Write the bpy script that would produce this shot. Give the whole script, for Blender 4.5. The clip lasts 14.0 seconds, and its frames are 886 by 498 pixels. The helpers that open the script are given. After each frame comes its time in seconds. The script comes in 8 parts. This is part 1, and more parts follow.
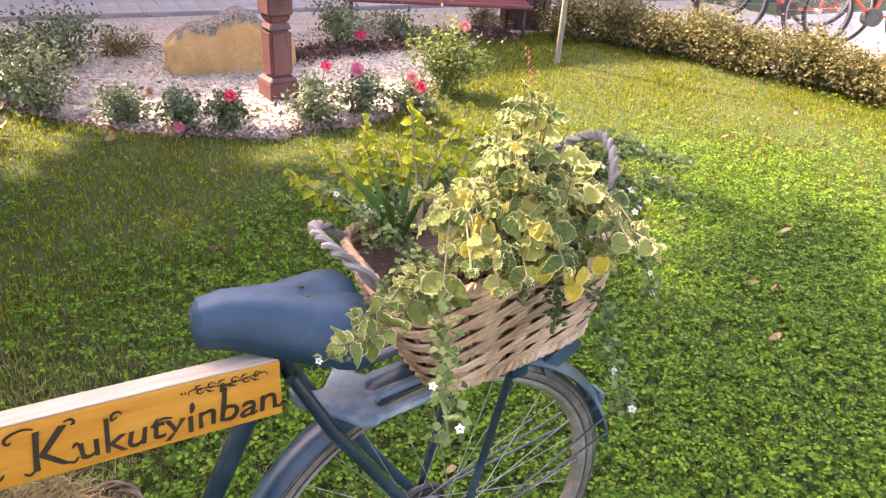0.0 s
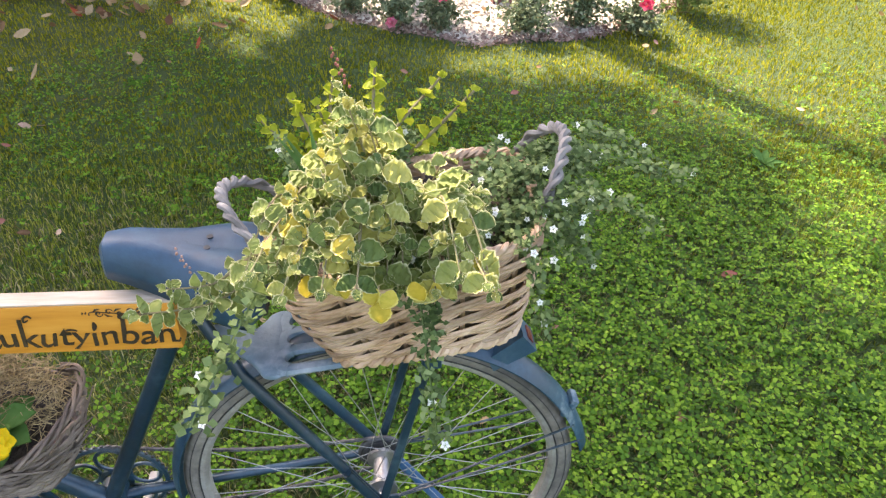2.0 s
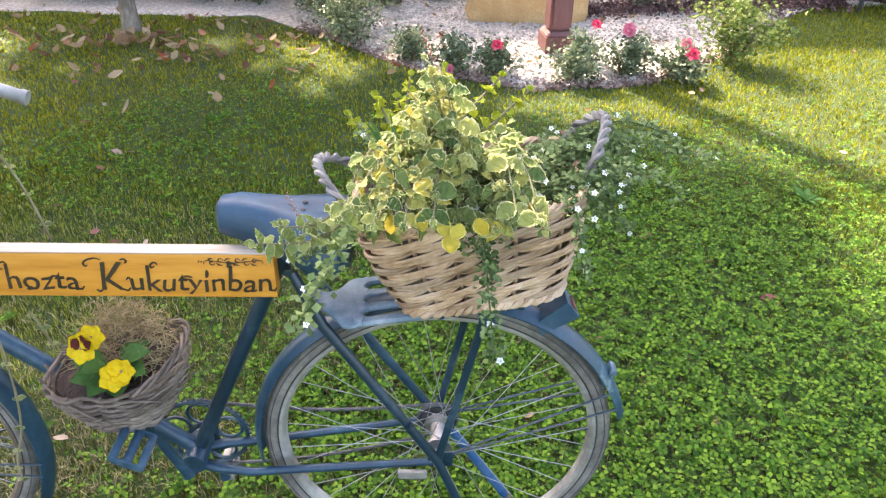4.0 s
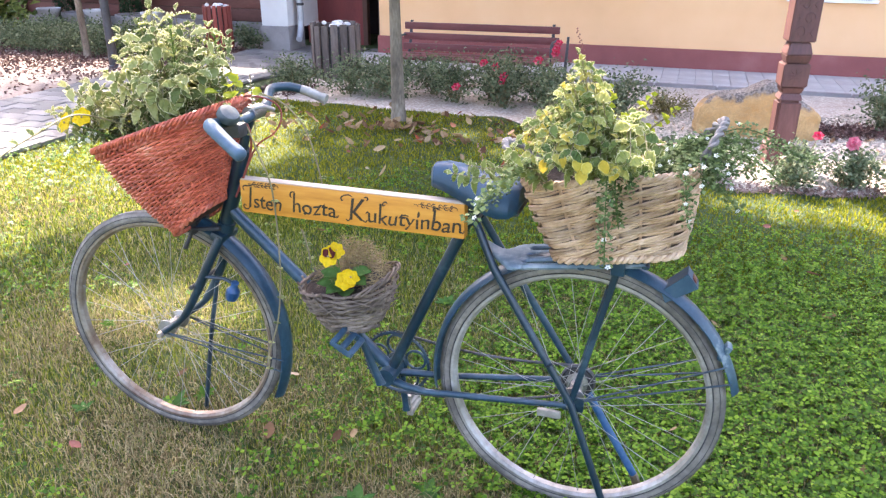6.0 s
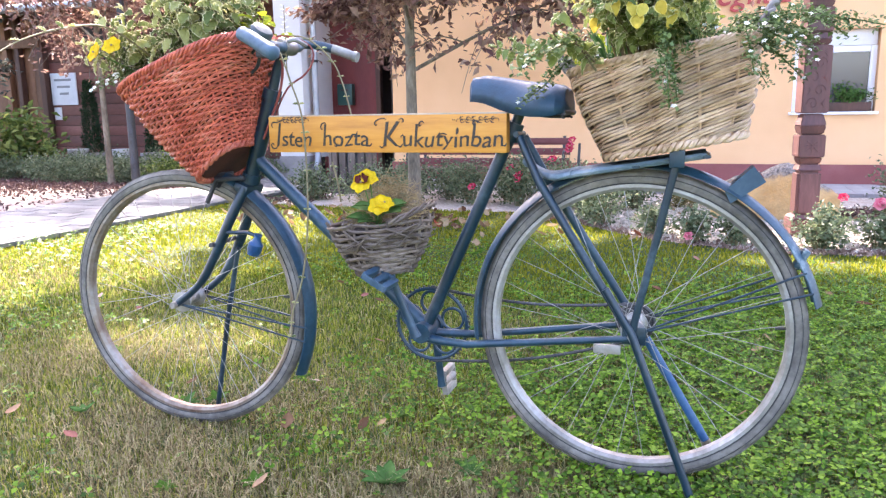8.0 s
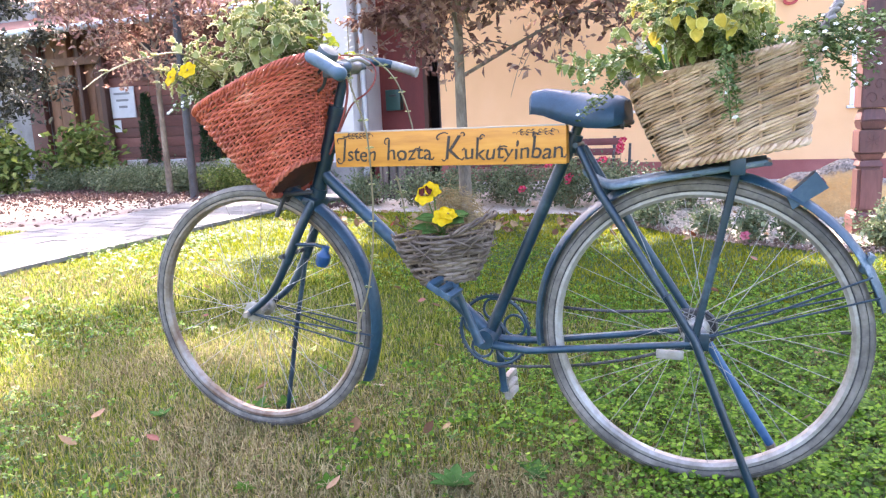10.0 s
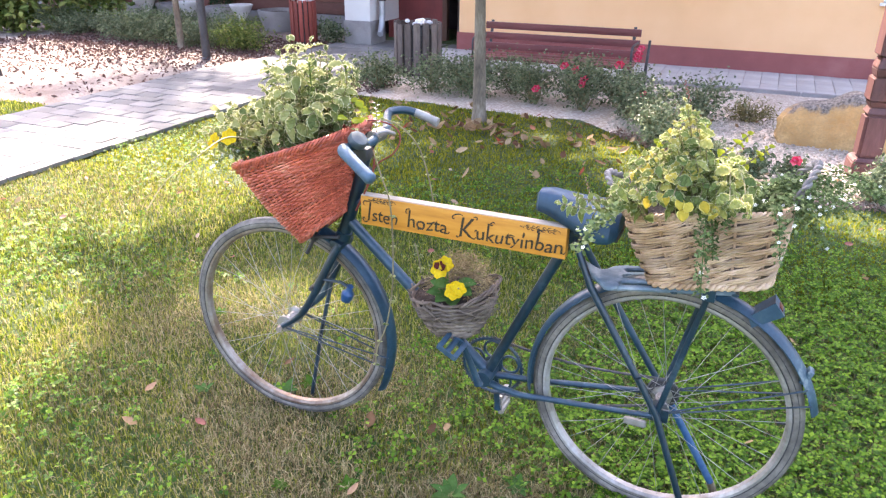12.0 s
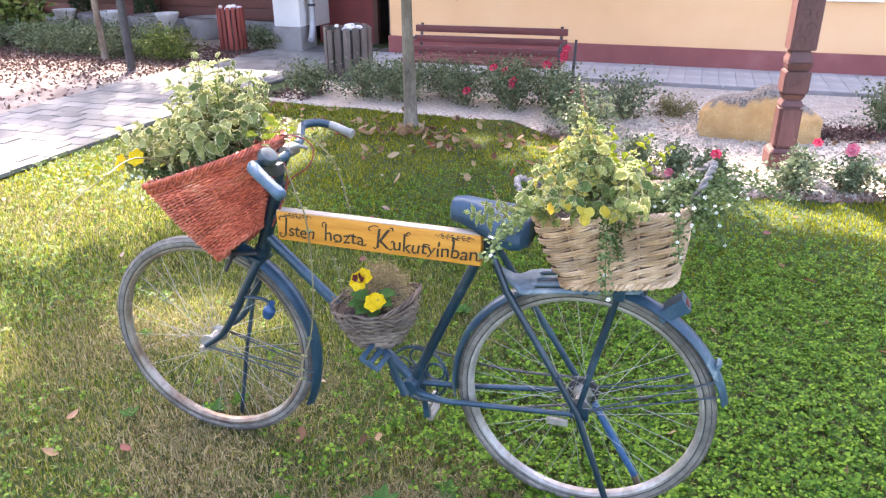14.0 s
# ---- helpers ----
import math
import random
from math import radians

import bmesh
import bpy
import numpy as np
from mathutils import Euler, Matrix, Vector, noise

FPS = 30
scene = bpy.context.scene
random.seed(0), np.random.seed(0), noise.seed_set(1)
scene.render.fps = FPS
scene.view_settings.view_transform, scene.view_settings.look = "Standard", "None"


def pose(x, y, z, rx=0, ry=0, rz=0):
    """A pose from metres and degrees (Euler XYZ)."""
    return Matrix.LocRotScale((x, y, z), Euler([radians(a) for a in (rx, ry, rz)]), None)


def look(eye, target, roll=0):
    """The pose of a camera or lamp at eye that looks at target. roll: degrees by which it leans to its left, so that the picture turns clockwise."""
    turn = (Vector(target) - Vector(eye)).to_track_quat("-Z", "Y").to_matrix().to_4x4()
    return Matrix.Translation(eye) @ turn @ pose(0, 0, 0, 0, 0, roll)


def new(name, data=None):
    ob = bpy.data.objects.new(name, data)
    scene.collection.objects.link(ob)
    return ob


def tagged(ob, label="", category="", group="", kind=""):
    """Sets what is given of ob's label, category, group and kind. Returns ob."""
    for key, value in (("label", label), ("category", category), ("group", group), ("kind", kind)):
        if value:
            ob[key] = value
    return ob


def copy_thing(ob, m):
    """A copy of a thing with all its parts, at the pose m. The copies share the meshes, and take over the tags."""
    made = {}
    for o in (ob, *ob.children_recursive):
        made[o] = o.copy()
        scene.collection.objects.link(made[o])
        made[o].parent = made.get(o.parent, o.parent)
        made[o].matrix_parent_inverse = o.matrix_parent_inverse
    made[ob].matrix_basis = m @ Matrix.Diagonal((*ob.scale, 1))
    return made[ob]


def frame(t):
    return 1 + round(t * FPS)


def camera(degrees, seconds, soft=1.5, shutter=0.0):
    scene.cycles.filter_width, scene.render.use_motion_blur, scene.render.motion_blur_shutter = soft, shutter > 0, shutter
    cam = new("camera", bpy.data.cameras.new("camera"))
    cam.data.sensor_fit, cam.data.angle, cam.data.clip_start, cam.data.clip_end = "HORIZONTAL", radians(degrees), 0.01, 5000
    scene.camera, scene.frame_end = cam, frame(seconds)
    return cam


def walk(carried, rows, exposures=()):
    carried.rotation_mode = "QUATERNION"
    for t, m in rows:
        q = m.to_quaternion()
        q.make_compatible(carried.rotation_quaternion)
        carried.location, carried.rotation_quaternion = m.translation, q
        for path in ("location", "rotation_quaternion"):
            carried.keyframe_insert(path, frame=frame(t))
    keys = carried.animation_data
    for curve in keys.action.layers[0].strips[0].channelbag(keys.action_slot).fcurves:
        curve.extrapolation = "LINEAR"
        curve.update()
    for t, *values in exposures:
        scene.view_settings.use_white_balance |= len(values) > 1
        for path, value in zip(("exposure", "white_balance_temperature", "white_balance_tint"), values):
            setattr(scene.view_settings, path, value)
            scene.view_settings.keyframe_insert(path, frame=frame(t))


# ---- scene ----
cam = camera(62.3, 14.0, 1.3)
# seconds, eye, target, roll
PATH = [
    (0, (-0.456, -0.792, 1.346), (0.416, 0.743, 0.406), 3.9),
    (0.5, (-0.362, -0.795, 1.411), (0.436, 0.726, 0.386), 4.5),
    (1, (-0.167, -0.806, 1.429), (0.332, 0.743, 0.266), 7.7),
    (1.5, (-0.049, -0.812, 1.437), (0.268, 0.738, 0.214), 6.8),
    (2, (0.001, -0.821, 1.439), (0.172, 0.765, 0.233), 2.3),
    (2.5, (-0.006, -0.824, 1.446), (0.13, 0.798, 0.284), 2.5),
    (2.7, (-0.007, -0.832, 1.442), (0.121, 0.811, 0.309), 2.0),
    (4.8, (-0.04, -1.266, 1.422), (-0.167, 0.452, 0.405), 2.1),
    (5, (0.018, -1.333, 1.419), (-0.194, 0.404, 0.451), 2.4),
    (5.5, (0.161, -1.478, 1.394), (-0.374, 0.264, 0.571), 1.7),
    (6, (0.153, -1.515, 1.33), (-0.421, 0.234, 0.549), 0.2),
    (6.5, (0.107, -1.518, 1.148), (-0.495, 0.277, 0.502), -0.2),
    (7, (0.095, -1.541, 0.97), (-0.507, 0.314, 0.531), -0.4),
    (7.5, (0.092, -1.566, 0.845), (-0.516, 0.304, 0.481), -0.0),
    (8, (0.098, -1.565, 0.804), (-0.539, 0.294, 0.438), -0.9),
    (8.2, (0.111, -1.563, 0.796), (-0.568, 0.282, 0.429), -2.3),
    (10.5, (0.071, -1.626, 0.871), (-0.725, 0.171, 0.502), -1.4),
    (11, (0.064, -1.609, 1.091), (-0.73, 0.146, 0.552), 0.7),
    (11.5, (0.073, -1.649, 1.347), (-0.687, 0.057, 0.631), 1.2),
    (12, (0.101, -1.673, 1.456), (-0.626, 0.005, 0.647), 0.5),
    (12.5, (0.121, -1.688, 1.485), (-0.53, 0.014, 0.659), 0.8),
    (13, (0.133, -1.684, 1.484), (-0.502, 0.027, 0.666), 0.4),
    (13.5, (0.147, -1.665, 1.485), (-0.467, 0.056, 0.672), 0.0),
    (14, (0.172, -1.645, 1.482), (-0.422, 0.086, 0.675), -0.4),
]
EXPOSURES = [(0.0, 2.81, 7700, 35), (1.0, 2.66, 7450, 22), (1.7, 2.70, 7350, 21), (2.5, 2.91, 7200, 19), (5.0, 3.02, 6850, 22), (7.5, 3.26, 6500, 28), (10.5, 3.30, 6450, 28), (12.0, 3.12, 6700, 26), (14.0, 3.14, 6650, 26)]
walk(cam, [(t, look(eye, target, roll)) for t, eye, target, roll in PATH], EXPOSURES)

# ---- daylight: hazy autumn sun from behind the house, high on the far side ----
SUN_AZ = math.atan2(0.853, -0.522)
SUN_EL = radians(42)
world = bpy.data.worlds.new("sky")
world.use_nodes = True
scene.world = world
sky = world.node_tree.nodes.new("ShaderNodeTexSky")
sky.sky_type, sky.sun_disc = "NISHITA", False
sky.sun_elevation, sky.sun_rotation = SUN_EL, radians(90) - SUN_AZ
sky.air_density, sky.dust_density, sky.ozone_density = 1.0, 3.5, 0.5
world.node_tree.nodes["Background"].inputs["Strength"].default_value = 0.15
world.node_tree.links.new(sky.outputs[0], world.node_tree.nodes["Background"].inputs["Color"])
sun_data = bpy.data.lights.new("sun", "SUN")
sun_data.energy, sun_data.angle, sun_data.color = 3.5, radians(1.8), (1.0, 0.92, 0.78)
sun = new("sun", sun_data)
sun_way = Vector((math.cos(SUN_AZ) * math.cos(SUN_EL), math.sin(SUN_AZ) * math.cos(SUN_EL), math.sin(SUN_EL)))
sun.matrix_world = look(sun_way * 40, (0, 0, 0))


# ---- materials ----
def mat(name, rough=0.6, metal=0.0):
    m = bpy.data.materials.new(name)
    m.use_nodes = True
    b = m.node_tree.nodes["Principled BSDF"]
    b.inputs["Roughness"].default_value, b.inputs["Metallic"].default_value = rough, metal
    return m


def node(m, kind, **values):
    n = m.node_tree.nodes.new("ShaderNode" + kind)
    for k, v in values.items():
        n.inputs[k].default_value = v
    return n


def ramp(m, stops):
    n = m.node_tree.nodes.new("ShaderNodeValToRGB")
    while len(n.color_ramp.elements) < len(stops):
        n.color_ramp.elements.new(0.5)
    for e, (p, c) in zip(n.color_ramp.elements, stops):
        e.position, e.color = p, (*c, 1)
    return n


def bsdf(m):
    return m.node_tree.nodes["Principled BSDF"]


def coords(m, scale=(1, 1, 1), turn=0.0):
    tc = m.node_tree.nodes.new("ShaderNodeTexCoord")
    mp = m.node_tree.nodes.new("ShaderNodeMapping")
    mp.inputs["Scale"].default_value = scale
    mp.inputs["Rotation"].default_value = (0, 0, turn)
    m.node_tree.links.new(tc.outputs["Object"], mp.inputs["Vector"])
    return mp.outputs["Vector"]


def noisy(m, vec, scale, detail=4.0, rough=0.6):
    n = node(m, "TexNoise", Scale=scale, Detail=detail, Roughness=rough)
    if vec is not None:
        m.node_tree.links.new(vec, n.inputs["Vector"])
    return n.outputs["Fac"]


def mix(m, fac, a, b, how="MIX"):
    n = m.node_tree.nodes.new("ShaderNodeMix")
    n.data_type, n.blend_type = "RGBA", how
    for sock, v in ((n.inputs[0], fac), (n.inputs[6], a), (n.inputs[7], b)):
        if isinstance(v, (int, float)):
            sock.default_value = v
        elif isinstance(v, tuple):
            sock.default_value = (*v, 1)
        else:
            m.node_tree.links.new(v, sock)
    return n.outputs[2]


def sharpen(m, fac, lo, hi):
    n = node(m, "MapRange", **{"From Min": lo, "From Max": hi})
    m.node_tree.links.new(fac, n.inputs["Value"])
    return n.outputs[0]


def bump(m, height, strength=0.3, distance=0.01):
    n = node(m, "Bump", Strength=strength, Distance=distance)
    m.node_tree.links.new(height, n.inputs["Height"])
    m.node_tree.links.new(n.outputs[0], bsdf(m).inputs["Normal"])


def colour(m, out):
    m.node_tree.links.new(out, bsdf(m).inputs["Base Color"])


def grained(name, stops, fine=60.0, coarse=4.0, rough=0.7, metal=0.0, relief=0.25, deep=0.004, stretch=(1, 1, 1), vary=None):
    """A surface with fine grain and coarse stains. vary: 'object' or 'island', a shift of value from piece to piece."""
    m = mat(name, rough, metal)
    v = coords(m, stretch)
    f = noisy(m, v, fine)
    c = noisy(m, v, coarse, 3.0)
    add = m.node_tree.nodes.new("ShaderNodeMath")
    add.operation = "MULTIPLY_ADD"
    m.node_tree.links.new(f, add.inputs[0])
    add.inputs[1].default_value = 0.45
    m.node_tree.links.new(c, add.inputs[2])
    fac = sharpen(m, add.outputs[0], 0.45, 1.0)
    r = ramp(m, stops)
    m.node_tree.links.new(fac, r.inputs[0])
    out = r.outputs[0]
    if vary:
        src = m.node_tree.nodes.new("ShaderNodeObjectInfo" if vary == "object" else "ShaderNodeNewGeometry")
        rnd = src.outputs["Random" if vary == "object" else "Random Per Island"]
        hs = node(m, "HueSaturation")
        m.node_tree.links.new(sharpen(m, rnd, 0.0, 1.0), hs.inputs["Value"])
        mr = node(m, "MapRange", **{"To Min": 0.7, "To Max": 1.25})
        m.node_tree.links.new(rnd, mr.inputs["Value"])
        m.node_tree.links.new(mr.outputs[0], hs.inputs["Value"])
        m.node_tree.links.new(out, hs.inputs["Color"])
        out = hs.outputs[0]
    colour(m, out)
    bump(m, f, relief, deep)
    rr = node(m, "MapRange", **{"To Min": max(rough - 0.15, 0.05), "To Max": min(rough + 0.15, 1)})
    m.node_tree.links.new(c, rr.inputs["Value"])
    m.node_tree.links.new(rr.outputs[0], bsdf(m).inputs["Roughness"])
    return m


def leafy(name, stops, rough=0.5, sheer=0.35, vary="island", edge=None, margin=0.78):
    """Leaves: colour from leaf to leaf, some light let through. edge: the colour of a pale margin, held in the mesh's 'edge' values."""
    m = mat(name, rough)
    src = m.node_tree.nodes.new("ShaderNodeObjectInfo" if vary == "object" else "ShaderNodeNewGeometry")
    r = ramp(m, stops)
    m.node_tree.links.new(src.outputs["Random" if vary == "object" else "Random Per Island"], r.inputs[0])
    v = coords(m)
    out = mix(m, sharpen(m, noisy(m, v, 90.0), 0.35, 0.75), r.outputs[0], (0.75, 0.8, 0.6), "MULTIPLY")
    if edge:
        at = m.node_tree.nodes.new("ShaderNodeAttribute")
        at.attribute_name = "edge"
        wob = m.node_tree.nodes.new("ShaderNodeMath")
        wob.operation = "MULTIPLY_ADD"
        m.node_tree.links.new(noisy(m, v, 160.0), wob.inputs[0])
        wob.inputs[1].default_value = 0.5
        m.node_tree.links.new(at.outputs["Fac"], wob.inputs[2])
        out = mix(m, sharpen(m, wob.outputs[0], margin, margin + 0.3), out, edge)
    colour(m, out)
    tr = m.node_tree.nodes.new("ShaderNodeBsdfTranslucent")
    m.node_tree.links.new(out, tr.inputs["Color"])
    ms = node(m, "MixShader", Fac=sheer)
    m.node_tree.links.new(bsdf(m).outputs[0], ms.inputs[1])
    m.node_tree.links.new(tr.outputs[0], ms.inputs[2])
    m.node_tree.links.new(ms.outputs[0], m.node_tree.nodes["Material Output"].inputs["Surface"])
    bsdf(m).inputs["Specular IOR Level"].default_value = 0.15
    return m


def lawn_material():
    m = mat("lawn_soil", 0.9)
    v = coords(m)
    big = sharpen(m, noisy(m, v, 0.9, 3.0), 0.38, 0.62)
    mid = sharpen(m, noisy(m, v, 9.0), 0.35, 0.7)
    fine = noisy(m, v, 140.0, 3.0)
    green = mix(m, sharpen(m, fine, 0.3, 0.7), (0.012, 0.030, 0.004), (0.045, 0.085, 0.008))
    dry = mix(m, sharpen(m, fine, 0.3, 0.7), (0.055, 0.055, 0.018), (0.18, 0.16, 0.065))
    a = mix(m, mid, green, (0.038, 0.076, 0.008))
    sep = m.node_tree.nodes.new("ShaderNodeMath")
    sep.operation = "MULTIPLY"
    m.node_tree.links.new(big, sep.inputs[0])
    m.node_tree.links.new(mid, sep.inputs[1])
    sep2 = m.node_tree.nodes.new("ShaderNodeMath")
    sep2.operation = "MULTIPLY"
    m.node_tree.links.new(sep.outputs[0], sep2.inputs[0])
    sep2.inputs[1].default_value = 0.45
    colour(m, mix(m, sep2.outputs[0], a, dry))
    bump(m, fine, 0.8, 0.02)
    return m


M_LAWN = lawn_material()
M_BLADE = leafy("grass_blades", [(0.0, (0.036, 0.060, 0.006)), (0.4, (0.138, 0.184, 0.018)), (0.75, (0.285, 0.322, 0.037)), (1.0, (0.46, 0.41, 0.12))], 0.55, 0.48)
M_BLADEFAR = leafy("far_grass_blades", [(0.0, (0.095, 0.125, 0.008)), (0.5, (0.20, 0.215, 0.014)), (1.0, (0.345, 0.325, 0.03))], 0.6, 0.5)
M_DRYBLADE = leafy("dry_grass", [(0.0, (0.09, 0.065, 0.03)), (0.4, (0.27, 0.205, 0.10)), (0.8, (0.50, 0.41, 0.24)), (1.0, (0.14, 0.17, 0.04))], 0.7, 0.25)
M_CLOVER = leafy("clover_leaves", [(0.0, (0.020, 0.062, 0.006)), (0.5, (0.085, 0.195, 0.014)), (1.0, (0.225, 0.37, 0.034))], 0.5, 0.4)
M_BLUE = grained("worn_blue_paint", [(0.0, (0.006, 0.022, 0.036)), (0.5, (0.010, 0.039, 0.064)), (0.82, (0.024, 0.068, 0.10)), (1.0, (0.13, 0.18, 0.20))], 90, 7, 0.36, 0.0, 0.2, 0.002)
M_DARKBLUE = grained("dark_blue_paint", [(0.0, (0.005, 0.014, 0.022)), (0.6, (0.008, 0.027, 0.043)), (1.0, (0.04, 0.075, 0.095))], 90, 7, 0.33, 0.0, 0.15, 0.002)
M_SADDLE = grained("dull_blue_saddle_paint", [(0.0, (0.006, 0.028, 0.052)), (0.5, (0.011, 0.048, 0.088)), (0.85, (0.022, 0.074, 0.118)), (1.0, (0.09, 0.14, 0.17))], 70, 9, 0.5, 0.0, 0.3, 0.003)
M_GRIP = grained("worn_blue_grip", [(0.0, (0.025, 0.06, 0.09)), (0.5, (0.055, 0.105, 0.145)), (1.0, (0.16, 0.21, 0.24))], 70, 14, 0.6)
M_PALEBLUE = grained("scratched_blue_paint", [(0.0, (0.010, 0.042, 0.075)), (0.45, (0.024, 0.066, 0.104)), (0.75, (0.052, 0.095, 0.128)), (1.0, (0.16, 0.19, 0.20))], 70, 9, 0.5, 0.0, 0.25, 0.003)
M_BRIGHTBLUE = grained("bright_blue_paint", [(0.0, (0.006, 0.04, 0.11)), (0.6, (0.012, 0.07, 0.17)), (1.0, (0.04, 0.11, 0.2))], 80, 8, 0.4)
M_TYRE = grained("grey_aged_rubber", [(0.0, (0.045, 0.041, 0.035)), (0.4, (0.115, 0.104, 0.087)), (0.75, (0.21, 0.19, 0.16)), (1.0, (0.32, 0.29, 0.245))], 60, 7, 0.8)
M_BLACKRUBBER = grained("black_rubber", [(0.0, (0.012, 0.012, 0.012)), (1.0, (0.04, 0.04, 0.04))], 60, 5, 0.7)
M_RIM = grained("dull_rim_metal", [(0.0, (0.15, 0.135, 0.11)), (0.5, (0.30, 0.28, 0.25)), (1.0, (0.46, 0.45, 0.42))], 70, 8, 0.48, 0.4)
M_RUSTRIM = grained("rusty_chrome", [(0.0, (0.11, 0.055, 0.028)), (0.5, (0.23, 0.185, 0.14)), (1.0, (0.36, 0.335, 0.30))], 70, 8, 0.48, 0.5)
M_STEEL = grained("bare_steel", [(0.0, (0.2, 0.19, 0.18)), (1.0, (0.45, 0.44, 0.43))], 80, 8, 0.42, 0.8)
M_SPOKE = grained("spoke_wire", [(0.0, (0.2, 0.19, 0.17)), (1.0, (0.45, 0.45, 0.43))], 80, 8, 0.4, 0.6)
M_CHAIN = grained("greasy_chain", [(0.0, (0.02, 0.022, 0.026)), (1.0, (0.11, 0.11, 0.11))], 80, 8, 0.5, 0.5)
M_RED = grained("red_reflector", [(0.0, (0.06, 0.008, 0.01)), (1.0, (0.14, 0.02, 0.02))], 40, 8, 0.25)
M_SIGNWOOD = grained("orange_stained_board", [(0.0, (0.40, 0.145, 0.014)), (0.45, (0.57, 0.23, 0.025)), (0.8, (0.64, 0.29, 0.042)), (1.0, (0.70, 0.38, 0.10))], 30, 5, 0.5, 0.0, 0.12, 0.002, (0.6, 5, 5))
M_PALEWOOD = grained("pale_board_edge", [(0.0, (0.32, 0.25, 0.17)), (0.6, (0.50, 0.43, 0.34)), (1.0, (0.60, 0.55, 0.47))], 40, 4, 0.7, 0.0, 0.2, 0.002, (0.4, 5, 5))
M_INK = grained("black_brush_paint", [(0.0, (0.012, 0.009, 0.008)), (1.0, (0.05, 0.03, 0.015))], 90, 20, 0.5)
M_WILLOW = grained("peeled_willow", [(0.0, (0.20, 0.105, 0.05)), (0.35, (0.39, 0.245, 0.14)), (0.7, (0.54, 0.375, 0.245)), (1.0, (0.66, 0.50, 0.37))], 70, 10, 0.55, 0.0, 0.25, 0.002, (1, 1, 1), "object")
M_GREYWILLOW = grained("weathered_grey_willow", [(0.0, (0.06, 0.052, 0.045)), (0.4, (0.16, 0.145, 0.13)), (1.0, (0.34, 0.32, 0.29))], 70, 12, 0.7, 0.0, 0.3, 0.002, (1, 1, 1), "object")
M_TERRA = grained("terracotta_painted_wicker", [(0.0, (0.19, 0.032, 0.018)), (0.35, (0.41, 0.08, 0.042)), (0.7, (0.53, 0.13, 0.072)), (1.0, (0.63, 0.30, 0.19))], 90, 9, 0.5, 0.0, 0.25, 0.002, (1, 1, 1), "object")
M_NEST = grained("dry_nest_twigs", [(0.0, (0.045, 0.031, 0.022)), (0.5, (0.13, 0.096, 0.07)), (1.0, (0.29, 0.235, 0.185))], 60, 9, 0.75, 0.0, 0.3, 0.002, (1, 1, 1), "object")
M_MOSS = grained("dry_moss", [(0.0, (0.12, 0.075, 0.03)), (0.5, (0.3, 0.22, 0.1)), (1.0, (0.45, 0.36, 0.19))], 60, 9, 0.9, 0.0, 0.3, 0.002, (1, 1, 1), "island")
M_SOIL = grained("dark_soil", [(0.0, (0.012, 0.008, 0.006)), (0.6, (0.04, 0.026, 0.017)), (1.0, (0.10, 0.07, 0.05))], 90, 12, 0.95, 0.0, 0.9, 0.012)
M_DARKLINER = grained("dark_red_lining", [(0.0, (0.03, 0.009, 0.006)), (1.0, (0.09, 0.025, 0.014))], 60, 9, 0.9)
M_PLECT = leafy("variegated_leaf", [(0.0, (0.092, 0.142, 0.045)), (0.3, (0.17, 0.222, 0.068)), (0.6, (0.28, 0.308, 0.092)), (0.85, (0.405, 0.386, 0.115)), (1.0, (0.50, 0.405, 0.075))], 0.55, 0.30, "object", (0.60, 0.57, 0.33), 0.89)
M_PLECTGREY = leafy("cream_variegated_leaf", [(0.0, (0.12, 0.155, 0.055)), (0.5, (0.26, 0.285, 0.105)), (1.0, (0.45, 0.435, 0.19))], 0.7, 0.32, "object", (0.60, 0.575, 0.35), 0.79)
M_YELLOWLEAF = leafy("yellowed_and_sunlit_leaf", [(0.0, (0.52, 0.38, 0.05)), (1.0, (0.62, 0.5, 0.1))], 0.6, 0.3, "object", (0.66, 0.56, 0.16))
M_LIME = leafy("lime_geranium_leaf", [(0.0, (0.22, 0.29, 0.02)), (0.5, (0.38, 0.42, 0.035)), (1.0, (0.54, 0.54, 0.06))], 0.5, 0.4)
M_BACOPA = leafy("small_grey_green_leaves", [(0.0, (0.055, 0.09, 0.03)), (0.5, (0.115, 0.17, 0.06)), (1.0, (0.25, 0.32, 0.14))], 0.55, 0.28)
M_WORNGRIP = grained("worn_cream_grip", [(0.0, (0.13, 0.13, 0.115)), (0.6, (0.27, 0.265, 0.235)), (1.0, (0.40, 0.39, 0.35))], 60, 9, 0.65)
M_VINE = grained("dry_brown_vine", [(0.0, (0.11, 0.085, 0.04)), (1.0, (0.30, 0.26, 0.14))], 60, 9, 0.7)
M_GRIPBLUE = grained("worn_pale_blue_paint", [(0.0, (0.05, 0.095, 0.13)), (0.5, (0.11, 0.165, 0.20)), (1.0, (0.28, 0.32, 0.34))], 70, 14, 0.6)
M_BELL = grained("dull_grey_bell", [(0.0, (0.03, 0.045, 0.05)), (1.0, (0.10, 0.12, 0.12))], 60, 9, 0.5, 0.3)
M_STEM = grained("green_brown_stem", [(0.0, (0.10, 0.07, 0.03)), (1.0, (0.24, 0.22, 0.10))], 60, 9, 0.7)
M_PETALWHITE = leafy("white_petals", [(0.0, (0.75, 0.75, 0.72)), (1.0, (0.85, 0.85, 0.82))], 0.6, 0.3)
